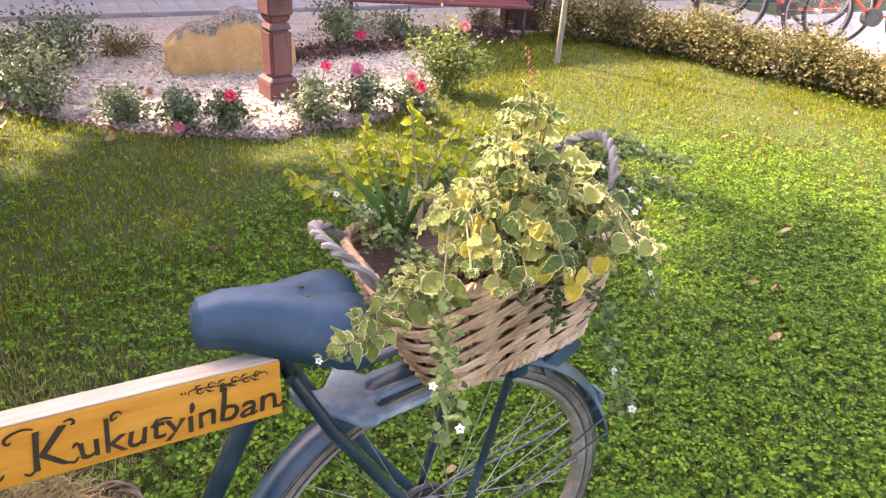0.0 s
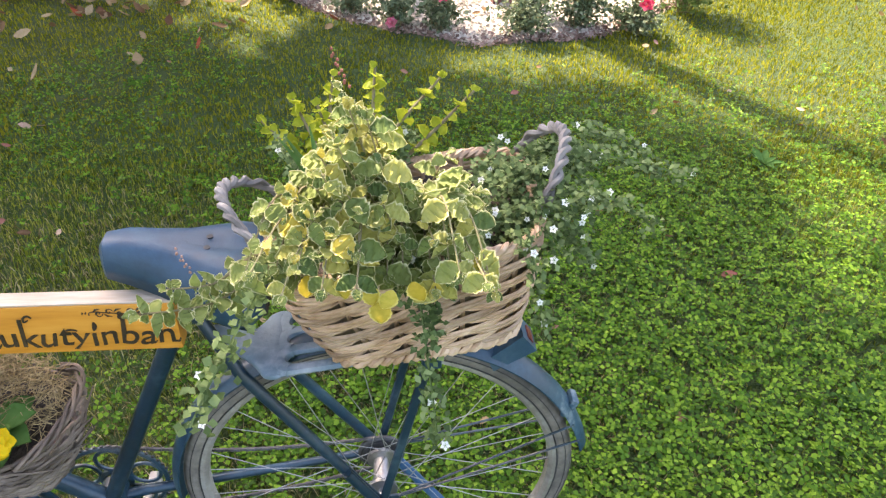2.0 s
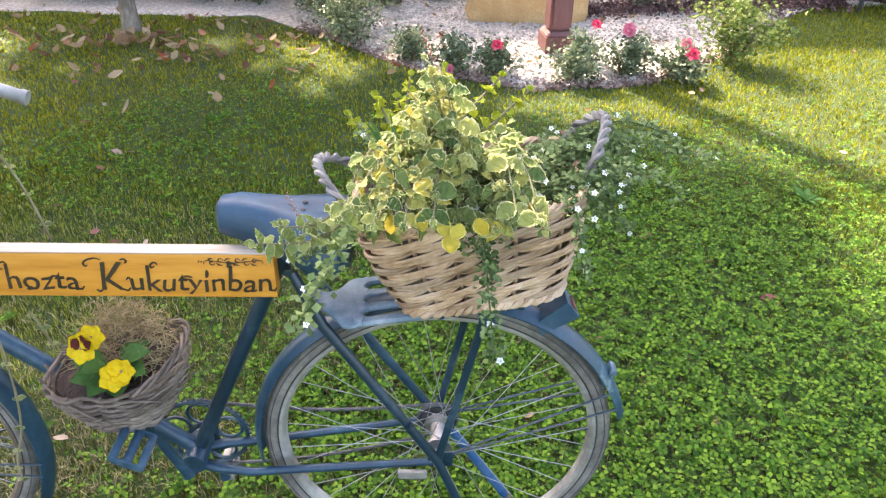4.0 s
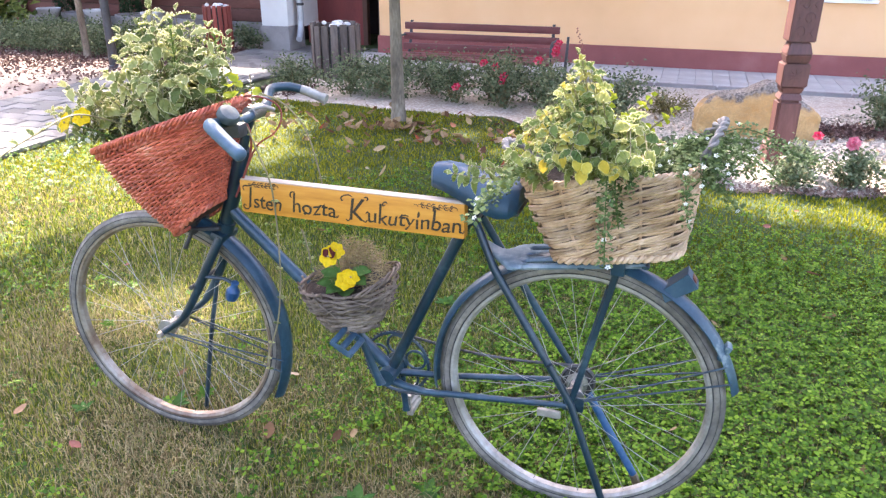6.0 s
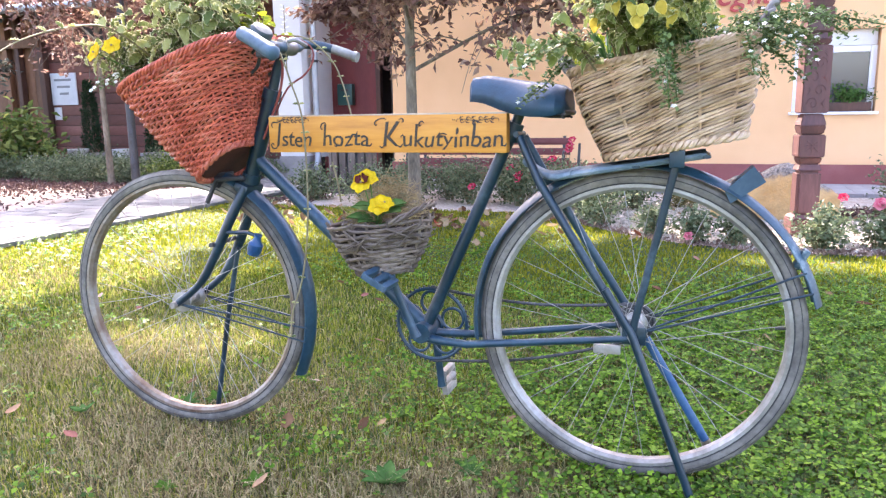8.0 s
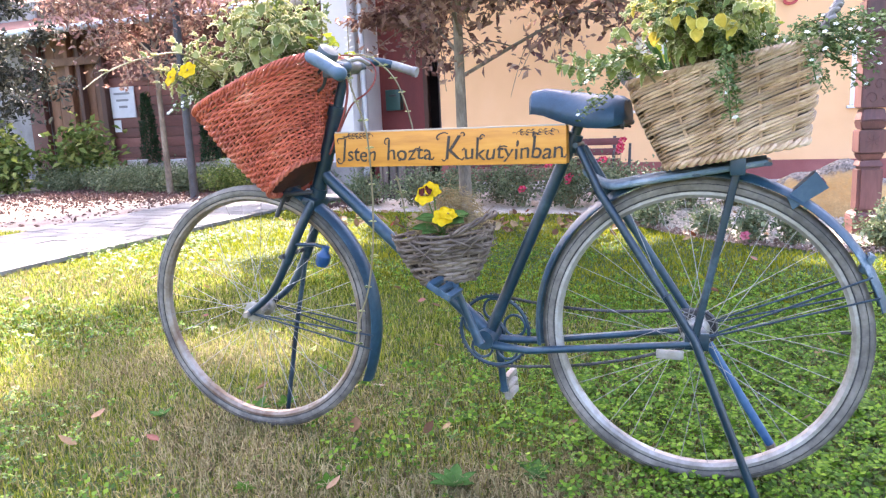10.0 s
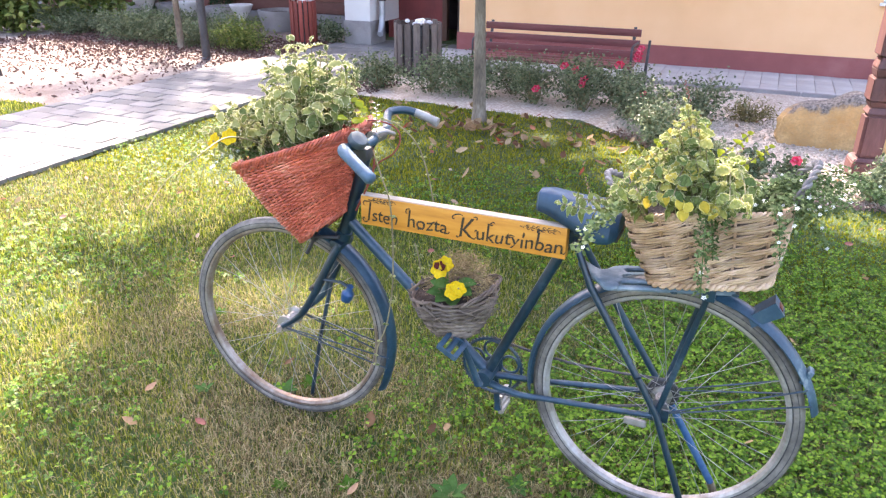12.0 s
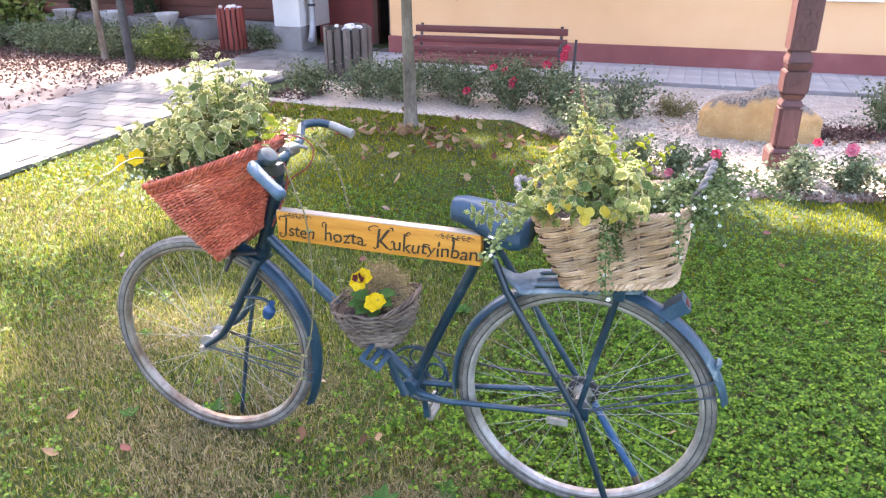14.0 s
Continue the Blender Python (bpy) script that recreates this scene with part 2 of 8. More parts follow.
M_PETALRED = leafy("red_rose_petals", [(0.0, (0.50, 0.02, 0.06)), (0.6, (0.68, 0.045, 0.12)), (1.0, (0.75, 0.16, 0.25))], 0.5, 0.3)
M_PETALPINK = leafy("pink_rose_petals", [(0.0, (0.6, 0.08, 0.16)), (1.0, (0.75, 0.28, 0.36))], 0.5, 0.3)
M_PETALYELLOW = leafy("yellow_pansy_petals", [(0.0, (0.75, 0.5, 0.008)), (1.0, (0.85, 0.62, 0.02))], 0.5, 0.3)
M_PANSYDARK = leafy("maroon_pansy_blotch", [(0.0, (0.06, 0.008, 0.008)), (1.0, (0.12, 0.02, 0.012))], 0.6, 0.1)
M_PANSYLEAF = leafy("primrose_green_leaf", [(0.0, (0.05, 0.13, 0.03)), (1.0, (0.12, 0.22, 0.06))], 0.85, 0.25)
M_ROSELEAF = leafy("rose_leaves", [(0.0, (0.06, 0.085, 0.048)), (0.5, (0.135, 0.175, 0.098)), (1.0, (0.26, 0.29, 0.18))], 0.45, 0.25)
M_BOX = leafy("box_hedge_leaves", [(0.0, (0.08, 0.082, 0.03)), (0.5, (0.17, 0.155, 0.062)), (1.0, (0.31, 0.265, 0.12))], 0.5, 0.35)
M_PURPLE = leafy("purple_brown_tree_leaves", [(0.0, (0.125, 0.058, 0.055)), (0.5, (0.26, 0.15, 0.13)), (1.0, (0.43, 0.285, 0.22))], 0.5, 0.32)
M_DARKTREE = leafy("dark_tree_leaves", [(0.0, (0.03, 0.034, 0.028)), (0.6, (0.075, 0.078, 0.065)), (1.0, (0.15, 0.15, 0.12))], 0.5, 0.2)
M_SHRUB = leafy("broad_shrub_leaves", [(0.0, (0.06, 0.10, 0.025)), (0.5, (0.14, 0.2, 0.05)), (1.0, (0.3, 0.32, 0.10))], 0.5, 0.3)
M_THUJA = leafy("dark_conifer_sprays", [(0.0, (0.012, 0.035, 0.015)), (1.0, (0.04, 0.08, 0.035))], 0.6, 0.15)
M_BARK = grained("grey_brown_bark", [(0.0, (0.06, 0.047, 0.034)), (0.45, (0.15, 0.12, 0.086)), (1.0, (0.31, 0.265, 0.2))], 70, 9, 0.88, 0.0, 0.8, 0.008, (1, 1, 0.35))
M_STAKE = grained("pale_stake_wood", [(0.0, (0.15, 0.125, 0.09)), (1.0, (0.32, 0.28, 0.21))], 50, 6, 0.8, 0.0, 0.3, 0.004, (1, 1, 0.2))
M_FALLEN = leafy("fallen_leaf_tan", [(0.0, (0.12, 0.055, 0.03)), (0.4, (0.27, 0.165, 0.09)), (0.9, (0.42, 0.30, 0.19)), (1.0, (0.30, 0.06, 0.03))], 0.7, 0.2, "object")
M_FALLENPINK = leafy("fallen_leaf_pink", [(0.0, (0.30, 0.11, 0.09)), (0.6, (0.40, 0.22, 0.18)), (1.0, (0.50, 0.40, 0.31))], 0.7, 0.2, "object")
M_WALL = grained("apricot_render", [(0.0, (0.74, 0.43, 0.21)), (0.5, (0.80, 0.48, 0.245)), (1.0, (0.83, 0.52, 0.28))], 220, 1.2, 0.9, 0.0, 0.35, 0.003)
M_PLINTH = grained("maroon_plinth", [(0.0, (0.20, 0.055, 0.05)), (0.6, (0.27, 0.085, 0.075)), (1.0, (0.33, 0.125, 0.11))], 180, 2, 0.85, 0.0, 0.3, 0.003)
M_GREYPLINTH = grained("grey_plinth", [(0.0, (0.17, 0.155, 0.15)), (1.0, (0.32, 0.3, 0.29))], 120, 3, 0.85)
M_WHITEWALL = grained("off_white_render", [(0.0, (0.6, 0.59, 0.58)), (1.0, (0.78, 0.77, 0.75))], 160, 2, 0.85)
M_REDDOOR = grained("dark_red_boards", [(0.0, (0.12, 0.018, 0.018)), (1.0, (0.23, 0.04, 0.035))], 60, 3, 0.6, 0.0, 0.2, 0.003, (1, 1, 0.2))
# near-black colour that paints in the shade of passage and rooms
M_DARK = grained("dark_interior_shade", [(0.0, (0.02, 0.018, 0.02)), (1.0, (0.06, 0.05, 0.055))], 40, 3, 0.8)
M_SHED = grained("orange_brown_boards", [(0.0, (0.10, 0.042, 0.022)), (0.5, (0.19, 0.085, 0.042)), (1.0, (0.29, 0.145, 0.075))], 40, 2.5, 0.65, 0.0, 0.25, 0.003, (1, 1, 0.25), "object")
M_REDBOARD = grained("red_brown_boards", [(0.0, (0.085, 0.030, 0.022)), (0.5, (0.15, 0.052, 0.038)), (1.0, (0.22, 0.088, 0.064))], 40, 2.5, 0.65, 0.0, 0.25, 0.003, (0.25, 1, 1), "object")
M_DARKWOOD = grained("dark_brown_timber", [(0.0, (0.05, 0.022, 0.014)), (1.0, (0.13, 0.06, 0.04))], 50, 4, 0.7, 0.0, 0.3, 0.003, (1, 1, 0.3))
M_BENCH = grained("maroon_bench_slats", [(0.0, (0.085, 0.018, 0.02)), (0.6, (0.15, 0.035, 0.036)), (1.0, (0.22, 0.065, 0.06))], 60, 5, 0.5, 0.0, 0.2, 0.002, (0.2, 1, 1))
M_IRON = grained("dark_iron", [(0.0, (0.02, 0.02, 0.022)), (1.0, (0.08, 0.08, 0.085))], 60, 5, 0.55, 0.3)
M_BINWOOD = grained("grey_brown_slats", [(0.0, (0.05, 0.037, 0.031)), (0.5, (0.115, 0.088, 0.076)), (1.0, (0.19, 0.155, 0.135))], 60, 5, 0.8, 0.0, 0.3, 0.003, (1, 1, 0.2), "object")
M_REDBIN = grained("red_stained_slats", [(0.0, (0.16, 0.028, 0.02)), (1.0, (0.33, 0.07, 0.05))], 60, 5, 0.7, 0.0, 0.3, 0.003, (1, 1, 0.2), "object")
M_POST = grained("maroon_stained_oak", [(0.0, (0.055, 0.02, 0.018)), (0.5, (0.115, 0.042, 0.036)), (1.0, (0.18, 0.075, 0.062))], 60, 5, 0.6, 0.0, 0.4, 0.004, (1, 1, 0.2))
M_WHITEPVC = grained("white_window_plastic", [(0.0, (0.74, 0.74, 0.75)), (1.0, (0.83, 0.83, 0.83))], 60, 3, 0.35)
M_STONEPOT = grained("pale_cast_stone", [(0.0, (0.42, 0.41, 0.40)), (1.0, (0.64, 0.63, 0.61))], 70, 5, 0.85)
M_GREENBOX = grained("dark_green_enamel", [(0.0, (0.01, 0.05, 0.045)), (1.0, (0.02, 0.085, 0.07))], 60, 5, 0.4)
M_CURTAIN = grained("thin_curtain_cloth", [(0.0, (0.42, 0.43, 0.44)), (1.0, (0.62, 0.62, 0.62))], 90, 12, 0.9)
M_PAPER = grained("white_notice", [(0.0, (0.6, 0.6, 0.6)), (1.0, (0.74, 0.74, 0.74))], 60, 5, 0.8)
M_GREYBAR = grained("grey_print", [(0.0, (0.2, 0.2, 0.21)), (1.0, (0.3, 0.3, 0.3))], 60, 5, 0.8)
M_LETTER = grained("red_letter_plastic", [(0.0, (0.36, 0.03, 0.03)), (1.0, (0.5, 0.06, 0.05))], 60, 5, 0.4)
M_ZINC = grained("grey_zinc_pipe", [(0.0, (0.34, 0.36, 0.38)), (1.0, (0.52, 0.54, 0.56))], 60, 5, 0.45, 0.4)
M_REDBIKE = grained("red_bike_enamel", [(0.0, (0.42, 0.05, 0.03)), (1.0, (0.6, 0.10, 0.06))], 60, 5, 0.35)
M_SHUTTER = grained("grey_white_shutter", [(0.0, (0.66, 0.65, 0.62)), (1.0, (0.76, 0.75, 0.72))], 60, 3, 0.5)
M_ROOF = grained("brown_roof_tiles", [(0.0, (0.14, 0.05, 0.03)), (1.0, (0.27, 0.11, 0.07))], 30, 3, 0.8)


def rock_material():
    m = mat("ochre_boulder", 0.9)
    v = coords(m)
    fine, mid = noisy(m, v, 60.0), noisy(m, v, 6.0)
    body = mix(m, sharpen(m, mid, 0.35, 0.7), (0.40, 0.23, 0.08), (0.56, 0.38, 0.17))
    body = mix(m, sharpen(m, fine, 0.4, 0.75), body, (0.36, 0.24, 0.11))
    at = m.node_tree.nodes.new("ShaderNodeAttribute")
    at.attribute_name = "lichen"
    add = m.node_tree.nodes.new("ShaderNodeMath")
    m.node_tree.links.new(at.outputs["Fac"], add.inputs[0])
    m.node_tree.links.new(noisy(m, v, 14.0, 6.0), add.inputs[1])
    colour(m, mix(m, sharpen(m, add.outputs[0], 0.95, 1.2), body, mix(m, sharpen(m, fine, 0.35, 0.65), (0.05, 0.045, 0.04), (0.25, 0.22, 0.19))))
    bump(m, fine, 0.6, 0.01)
    return m


def gravel_material(name="white_gravel", dirty=0.55, soil=(0.34, 0.25, 0.2)):
    m = mat(name, 0.9)
    v = coords(m)
    vo = node(m, "TexVoronoi", Scale=42.0)
    m.node_tree.links.new(v, vo.inputs["Vector"])
    k = 0.92 if dirty < 0.6 else 0.48
    r = ramp(m, [(0.0, (0.30 * k, 0.23 * k, 0.175 * k)), (0.3, (0.48 * k, 0.425 * k, 0.345 * k)), (0.8, (0.61 * k, 0.555 * k, 0.46 * k)), (1.0, (0.47 * k, 0.36 * k, 0.27 * k))])
    m.node_tree.links.new(vo.outputs["Color"], r.inputs[0])
    gap = sharpen(m, vo.outputs["Distance"], 0.35, 0.75)
    out = mix(m, gap, r.outputs[0], (0.36, 0.30, 0.25))
    dirt = sharpen(m, noisy(m, v, 2.2, 5.0), 0.52 if dirty < 0.6 else 0.30, 0.72 if dirty < 0.6 else 0.6)
    sc = m.node_tree.nodes.new("ShaderNodeMath")
    sc.operation = "MULTIPLY"
    m.node_tree.links.new(dirt, sc.inputs[0])
    sc.inputs[1].default_value = dirty
    colour(m, mix(m, sc.outputs[0], out, soil))
    bump(m, vo.outputs["Distance"], 0.6, 0.01)
    return m


M_ROCK, M_GRAVEL = rock_material(), gravel_material()
M_DIRTYGRAVEL = gravel_material("earthy_gravel", 0.9, (0.15, 0.105, 0.085))
M_PEBBLE = grained("pale_pebbles", [(0.0, (0.23, 0.195, 0.15)), (0.5, (0.41, 0.37, 0.30)), (1.0, (0.53, 0.485, 0.40))], 30, 5, 0.9, 0.0, 0.2, 0.002, (1, 1, 1), "island")
M_DARKLITTER = grained("damp_dark_leaf_litter", [(0.0, (0.035, 0.018, 0.015)), (0.5, (0.10, 0.052, 0.042)), (1.0, (0.24, 0.14, 0.115))], 60, 8, 0.9, 0.0, 0.4, 0.006, (1, 1, 1), "island")
M_MULCH = grained("leaf_litter", [(0.0, (0.09, 0.055, 0.04)), (0.5, (0.22, 0.14, 0.11)), (1.0, (0.4, 0.29, 0.24))], 60, 8, 0.9, 0.0, 0.4, 0.006, (1, 1, 1), "island")
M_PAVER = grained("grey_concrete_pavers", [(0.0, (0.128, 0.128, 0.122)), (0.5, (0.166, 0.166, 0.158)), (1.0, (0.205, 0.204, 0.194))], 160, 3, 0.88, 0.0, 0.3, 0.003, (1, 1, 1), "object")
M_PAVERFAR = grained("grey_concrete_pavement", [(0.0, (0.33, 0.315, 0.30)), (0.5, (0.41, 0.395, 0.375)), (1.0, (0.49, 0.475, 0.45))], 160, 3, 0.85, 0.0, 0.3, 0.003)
M_JOINT = grained("sandy_joints", [(0.0, (0.10, 0.095, 0.085)), (1.0, (0.19, 0.18, 0.165))], 120, 5, 0.95)


def glass_material():
    m = mat("window_glass", 0.03)
    b = bsdf(m)
    b.inputs["Base Color"].default_value = (0.05, 0.06, 0.065, 1)
    b.inputs["Specular IOR Level"].default_value = 0.9
    return m


M_GLASS = glass_material()


# ---- mesh helpers ----
PLACE = {}


def thing(name, at=(0, 0, 0), label="", category="", group="", kind=""):
    ob = tagged(new(name), label, category, group, kind)
    ob.location = at
    ob.empty_display_size = 0.1
    PLACE[ob] = Vector(at)
    return ob


class Geo:
    """Collects vertices and faces in world places; make() links them as one mesh."""

    def __init__(self):
        self.v, self.f, self.n, self.extra = [], [], 0, []

    def add(self, verts, faces, value=0.0):
        self.f.extend([tuple(i + self.n for i in f) for f in faces])
        self.v.extend([tuple(p) for p in verts])
        self.extra.extend([value] * len(verts) if isinstance(value, float) else value)
        self.n += len(verts)
        return self

    def box(self, lo, hi, m=None):
        (a, b, c), (d, e, f) = lo, hi
        vs = [(a, b, c), (d, b, c), (d, e, c), (a, e, c), (a, b, f), (d, b, f), (d, e, f), (a, e, f)]
        if m:
            vs = [m @ Vector(p) for p in vs]
        return self.add(vs, [(0, 3, 2, 1), (4, 5, 6, 7), (0, 1, 5, 4), (1, 2, 6, 5), (2, 3, 7, 6), (3, 0, 4, 7)])

    def bevelled(self, lo, hi, r=0.006, m=None):
        """A box with chamfered edges."""
        lo, hi = Vector(lo), Vector(hi)
        c, h = (lo + hi) / 2, (hi - lo) / 2
        bm = bmesh.new()
        bmesh.ops.create_cube(bm, size=2)
        for p in bm.verts:
            p.co = Vector((c.x + p.co.x * h.x, c.y + p.co.y * h.y, c.z + p.co.z * h.z))
        bmesh.ops.bevel(bm, geom=bm.edges[:], offset=min(r, min(h) * 0.9), segments=2, affect="EDGES", profile=0.6)
        return self.bm(bm, m)

    def bm(self, bm, m=None):
        bm.verts.index_update()
        vs = [(m @ p.co) if m else p.co.copy() for p in bm.verts]
        fs = [tuple(p.index for p in f.verts) for f in bm.faces]
        bm.free()
        return self.add(vs, fs)

    def tube(self, pts, r, sides=8, caps=True, squash=None, closed=False):
        """A tube along points; r: a radius or one for each point; squash: (axis, factor) flattens the section along an axis."""
        pts = [Vector(p) for p in pts]
        k = len(pts)
        rs = [r] * k if isinstance(r, (int, float)) else list(r)
        vs, up = [], None
        for i, p in enumerate(pts):
            a = pts[(i - 1) % k] if closed or i else p
            b = pts[(i + 1) % k] if closed or i < k - 1 else p
            t = (b - a).normalized()
            if up is None:
                up = Vector((0, 0, 1)) if abs(t.z) < 0.9 else Vector((1, 0, 0))
            side = t.cross(up).normalized()
            up = side.cross(t).normalized()
            for j in range(sides):
                w = 2 * math.pi * j / sides
                d = side * math.cos(w) * rs[i] + up * math.sin(w) * rs[i]
                if squash:
                    ax = Vector(squash[0])
                    d -= ax * (d.dot(ax) * (1 - squash[1]))
                vs.append(p + d)
        fs = []
        for i in range(k if closed else k - 1):
            for j in range(sides):
                a, b = i * sides, ((i + 1) % k) * sides
                fs.append((a + j, a + (j + 1) % sides, b + (j + 1) % sides, b + j))
        if caps and not closed:
            fs += [tuple(range(sides - 1, -1, -1)), tuple(range((k - 1) * sides, k * sides))]
        return self.add(vs, fs)

    def lathe(self, profile, centre, sides=20, sx=1.0, sy=1.0, m=None):
        """Rings of (radius, height) round an upright axis."""
        c = Vector(centre)
        vs, fs = [], []
        for r, z in profile:
            for j in range(sides):
                w = 2 * math.pi * j / sides
                p = c + Vector((r * sx * math.cos(w), r * sy * math.sin(w), z))
                vs.append(m @ p if m else p)
        for i in range(len(profile) - 1):
            for j in range(sides):
                fs.append((i * sides + j, i * sides + (j + 1) % sides, (i + 1) * sides + (j + 1) % sides, (i + 1) * sides + j))
        fs += [tuple(range(sides - 1, -1, -1)), tuple(range((len(profile) - 1) * sides, len(profile) * sides))]
        return self.add(vs, fs)

    def ring(self, section, centre, sides=72, m=None):
        """A closed section of (radius, offset) swept round an axis along y, in the plane of a wheel."""
        c = Vector(centre)
        k, vs, fs = len(section), [], []
        for i in range(sides):
            w = 2 * math.pi * i / sides
            for r, y in section:
                p = Vector((r * math.cos(w), y, r * math.sin(w)))
                vs.append((m @ p if m else p) + c)
        for i in range(sides):
            for j in range(k):
                a, b = i * k, ((i + 1) % sides) * k
                fs.append((a + j, b + j, b + (j + 1) % k, a + (j + 1) % k))
        return self.add(vs, fs)

    def make(self, name, material, parent=None, label="", smooth=True, attr=None, origin=None):
        o = PLACE.get(parent, Vector()) if origin is None else Vector(origin)
        me = bpy.data.meshes.new(name)
        vs = np.array(self.v, dtype=float) - np.array(o)
        me.from_pydata(vs.tolist(), [], self.f)
        if smooth:
            me.polygons.foreach_set("use_smooth", [True] * len(me.polygons))
            me.set_sharp_from_angle(angle=radians(40))
        if attr:
            a = me.attributes.new(attr, "FLOAT", "POINT")
            a.data.foreach_set("value", [float(x) for x in self.extra])
        me.materials.append(material)
        ob = new(name, me)
        if parent:
            ob.parent = parent
            PLACE[ob] = PLACE[parent]
        else:
            ob.location = o
            PLACE[ob] = o
        if label:
            tagged(ob, label)
        return ob


def shared(name, mesh, parent, m, label=""):
    """One more object on a mesh, under a parent, at a pose."""
    ob = new(name, mesh)
    ob.parent = parent
    ob.matrix_basis = m
    PLACE[ob] = PLACE.get(parent, Vector())
    if label:
        tagged(ob, label)
    return ob


def mesh_only(name, geo, material, smooth=True, attr=None):
    ob = geo.make(name, material, None, "", smooth, attr, (0, 0, 0))
    me = ob.data
    bpy.data.objects.remove(ob)
    return me


def smoothed(pts, steps=6):
    """A smooth curve through points."""
    pts = [Vector(p) for p in pts]
    out = []
    for i in range(len(pts) - 1):
        a, b = pts[max(i - 1, 0)], pts[i]
        c, d = pts[i + 1], pts[min(i + 2, len(pts) - 1)]
        for s in range(steps):
            t = s / steps
            out.append(0.5 * ((2 * b) + (c - a) * t + (2 * a - 5 * b + 4 * c - d) * t * t + (3 * b - a - 3 * c + d) * t ** 3))
    out.append(pts[-1])
    return out


def arc_ground(x, y):
    """The ground's height: the lawn is level, the yard behind it falls a little towards the house."""
    s = min(max((y - 4.2) / 2.6, 0), 1)
    return -0.08 * s * s * (3 - 2 * s)


def soft(x, y, z=0.0, s=1.0):
    return noise.noise(Vector((x * s, y * s, z)))


# ---- ground, path, yard ----
def sheet(name, inside, material, lift, x0, x1, y0, y1, step, label, far=False):
    """A ground sheet over all cells of a grid whose middle lies inside; far: with an outer skirt to the horizon."""
    nx, ny = int(round((x1 - x0) / step)), int(round((y1 - y0) / step))
    g, ids = Geo(), {}
    vs, fs = [], []

    def vid(i, j):
        if (i, j) not in ids:
            x, y = x0 + i * step, y0 + j * step
            ids[(i, j)] = len(vs)
            vs.append((x, y, arc_ground(x, y) + lift + (0.012 * soft(x, y, 0, 1.3) if far else 0.004 * soft(x, y, 3, 5))))
        return ids[(i, j)]

    for i in range(nx):
        for j in range(ny):
            if inside(x0 + (i + 0.5) * step, y0 + (j + 0.5) * step):
                fs.append((vid(i, j), vid(i + 1, j), vid(i + 1, j + 1), vid(i, j + 1)))
    if far:
        rim = [vid(i, 0) for i in range(nx + 1)] + [vid(nx, j) for j in range(1, ny + 1)]
        rim += [vid(i, ny) for i in range(nx - 1, -1, -1)] + [vid(0, j) for j in range(ny - 1, 0, -1)]
        outer = []
        for k in rim:
            d = Vector((vs[k][0], vs[k][1], 0)).normalized()
            outer.append(len(vs))
            vs.append((d.x * 400, d.y * 400, -0.1))
        for a in range(len(rim)):
            b = (a + 1) % len(rim)
            fs.append((rim[a], outer[a], outer[b], rim[b]))
    g.add(vs, fs)
    ob = g.make(name, material)
    return tagged(ob, label, name.replace("_", " "), "", "structure")


def bed_edge(x):
    """Where the lawn ends and the rose bed begins."""
    if x < -3.6:
        return 99.0
    pts = [(-3.6, 4.25), (-2.5, 4.2), (-1.25, 4.15), (-0.75, 3.75), (-0.35, 3.3), (0.1, 2.95), (0.5, 2.78), (1.0, 2.82), (1.5, 3.1), (2.1, 3.7), (2.6, 4.4), (3.1, 4.75), (4.2, 4.9), (9, 5.0)]
    for (a, ya), (b, yb) in zip(pts, pts[1:]):
        if a <= x <= b:
            return ya + (yb - ya) * (x - a) / (b - a) + 0.03 * math.sin(9 * x)
    return 5.0


PATH_L, PATH_R = -5.44, -3.98
ground = sheet("ground", lambda x, y: True, M_LAWN, 0.0, -12, 10, -5, 12, 0.25, "short green lawn with clover and dry patches", True)


def bed_sheet():
    g, nx, ny = Geo(), 170, 40
    vs, fs = [], []
    for i in range(nx + 1):
        x = -3.6 + 10.6 * i / nx
        y0 = bed_edge(x)
        for j in range(ny + 1):
            y = y0 + (6.38 - y0) * (j / ny)
            vs.append((x, y, arc_ground(x, y) + 0.010 + 0.006 * soft(x, y, 3, 5) - (0.03 if j == 0 else 0)))
    for i in range(nx):
        for j in range(ny):
            a = i * (ny + 1) + j
            fs.append((a, a + ny + 1, a + ny + 2, a + 1))
    return tagged(g.add(vs, fs).make("gravel_bed", M_GRAVEL), "pale crushed gravel with dead leaves in a flower bed", "gravel bed", "", "structure")


bed_sheet()
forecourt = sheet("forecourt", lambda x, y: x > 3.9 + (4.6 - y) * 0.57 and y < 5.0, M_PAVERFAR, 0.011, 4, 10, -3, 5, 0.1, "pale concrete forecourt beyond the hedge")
side_gravel = sheet("side_gravel", lambda x, y: -11 < x and 2.5 + 0.2 * math.sin(x * 3) < y < 8.6, M_DIRTYGRAVEL, 0.012, -11.2, PATH_L, 2.4, 8.6, 0.1, "pale gravel strewn with brown fallen leaves")

path_bed = sheet("path", lambda x, y: True, M_JOINT, 0.010, PATH_L, PATH_R, -4, 7.9, 0.2, "light grey concrete block path in the sun")
pavement = sheet("pavement", lambda x, y: True, M_JOINT, 0.014, PATH_R, 9.0, 6.4, 8.0, 0.2, "grey block pavement along the house")


def paver_geo(w, d, h=0.03):
    g = Geo()
    g.bevelled((-w / 2, -d / 2, 0), (w / 2, d / 2, h), 0.006)
    return g


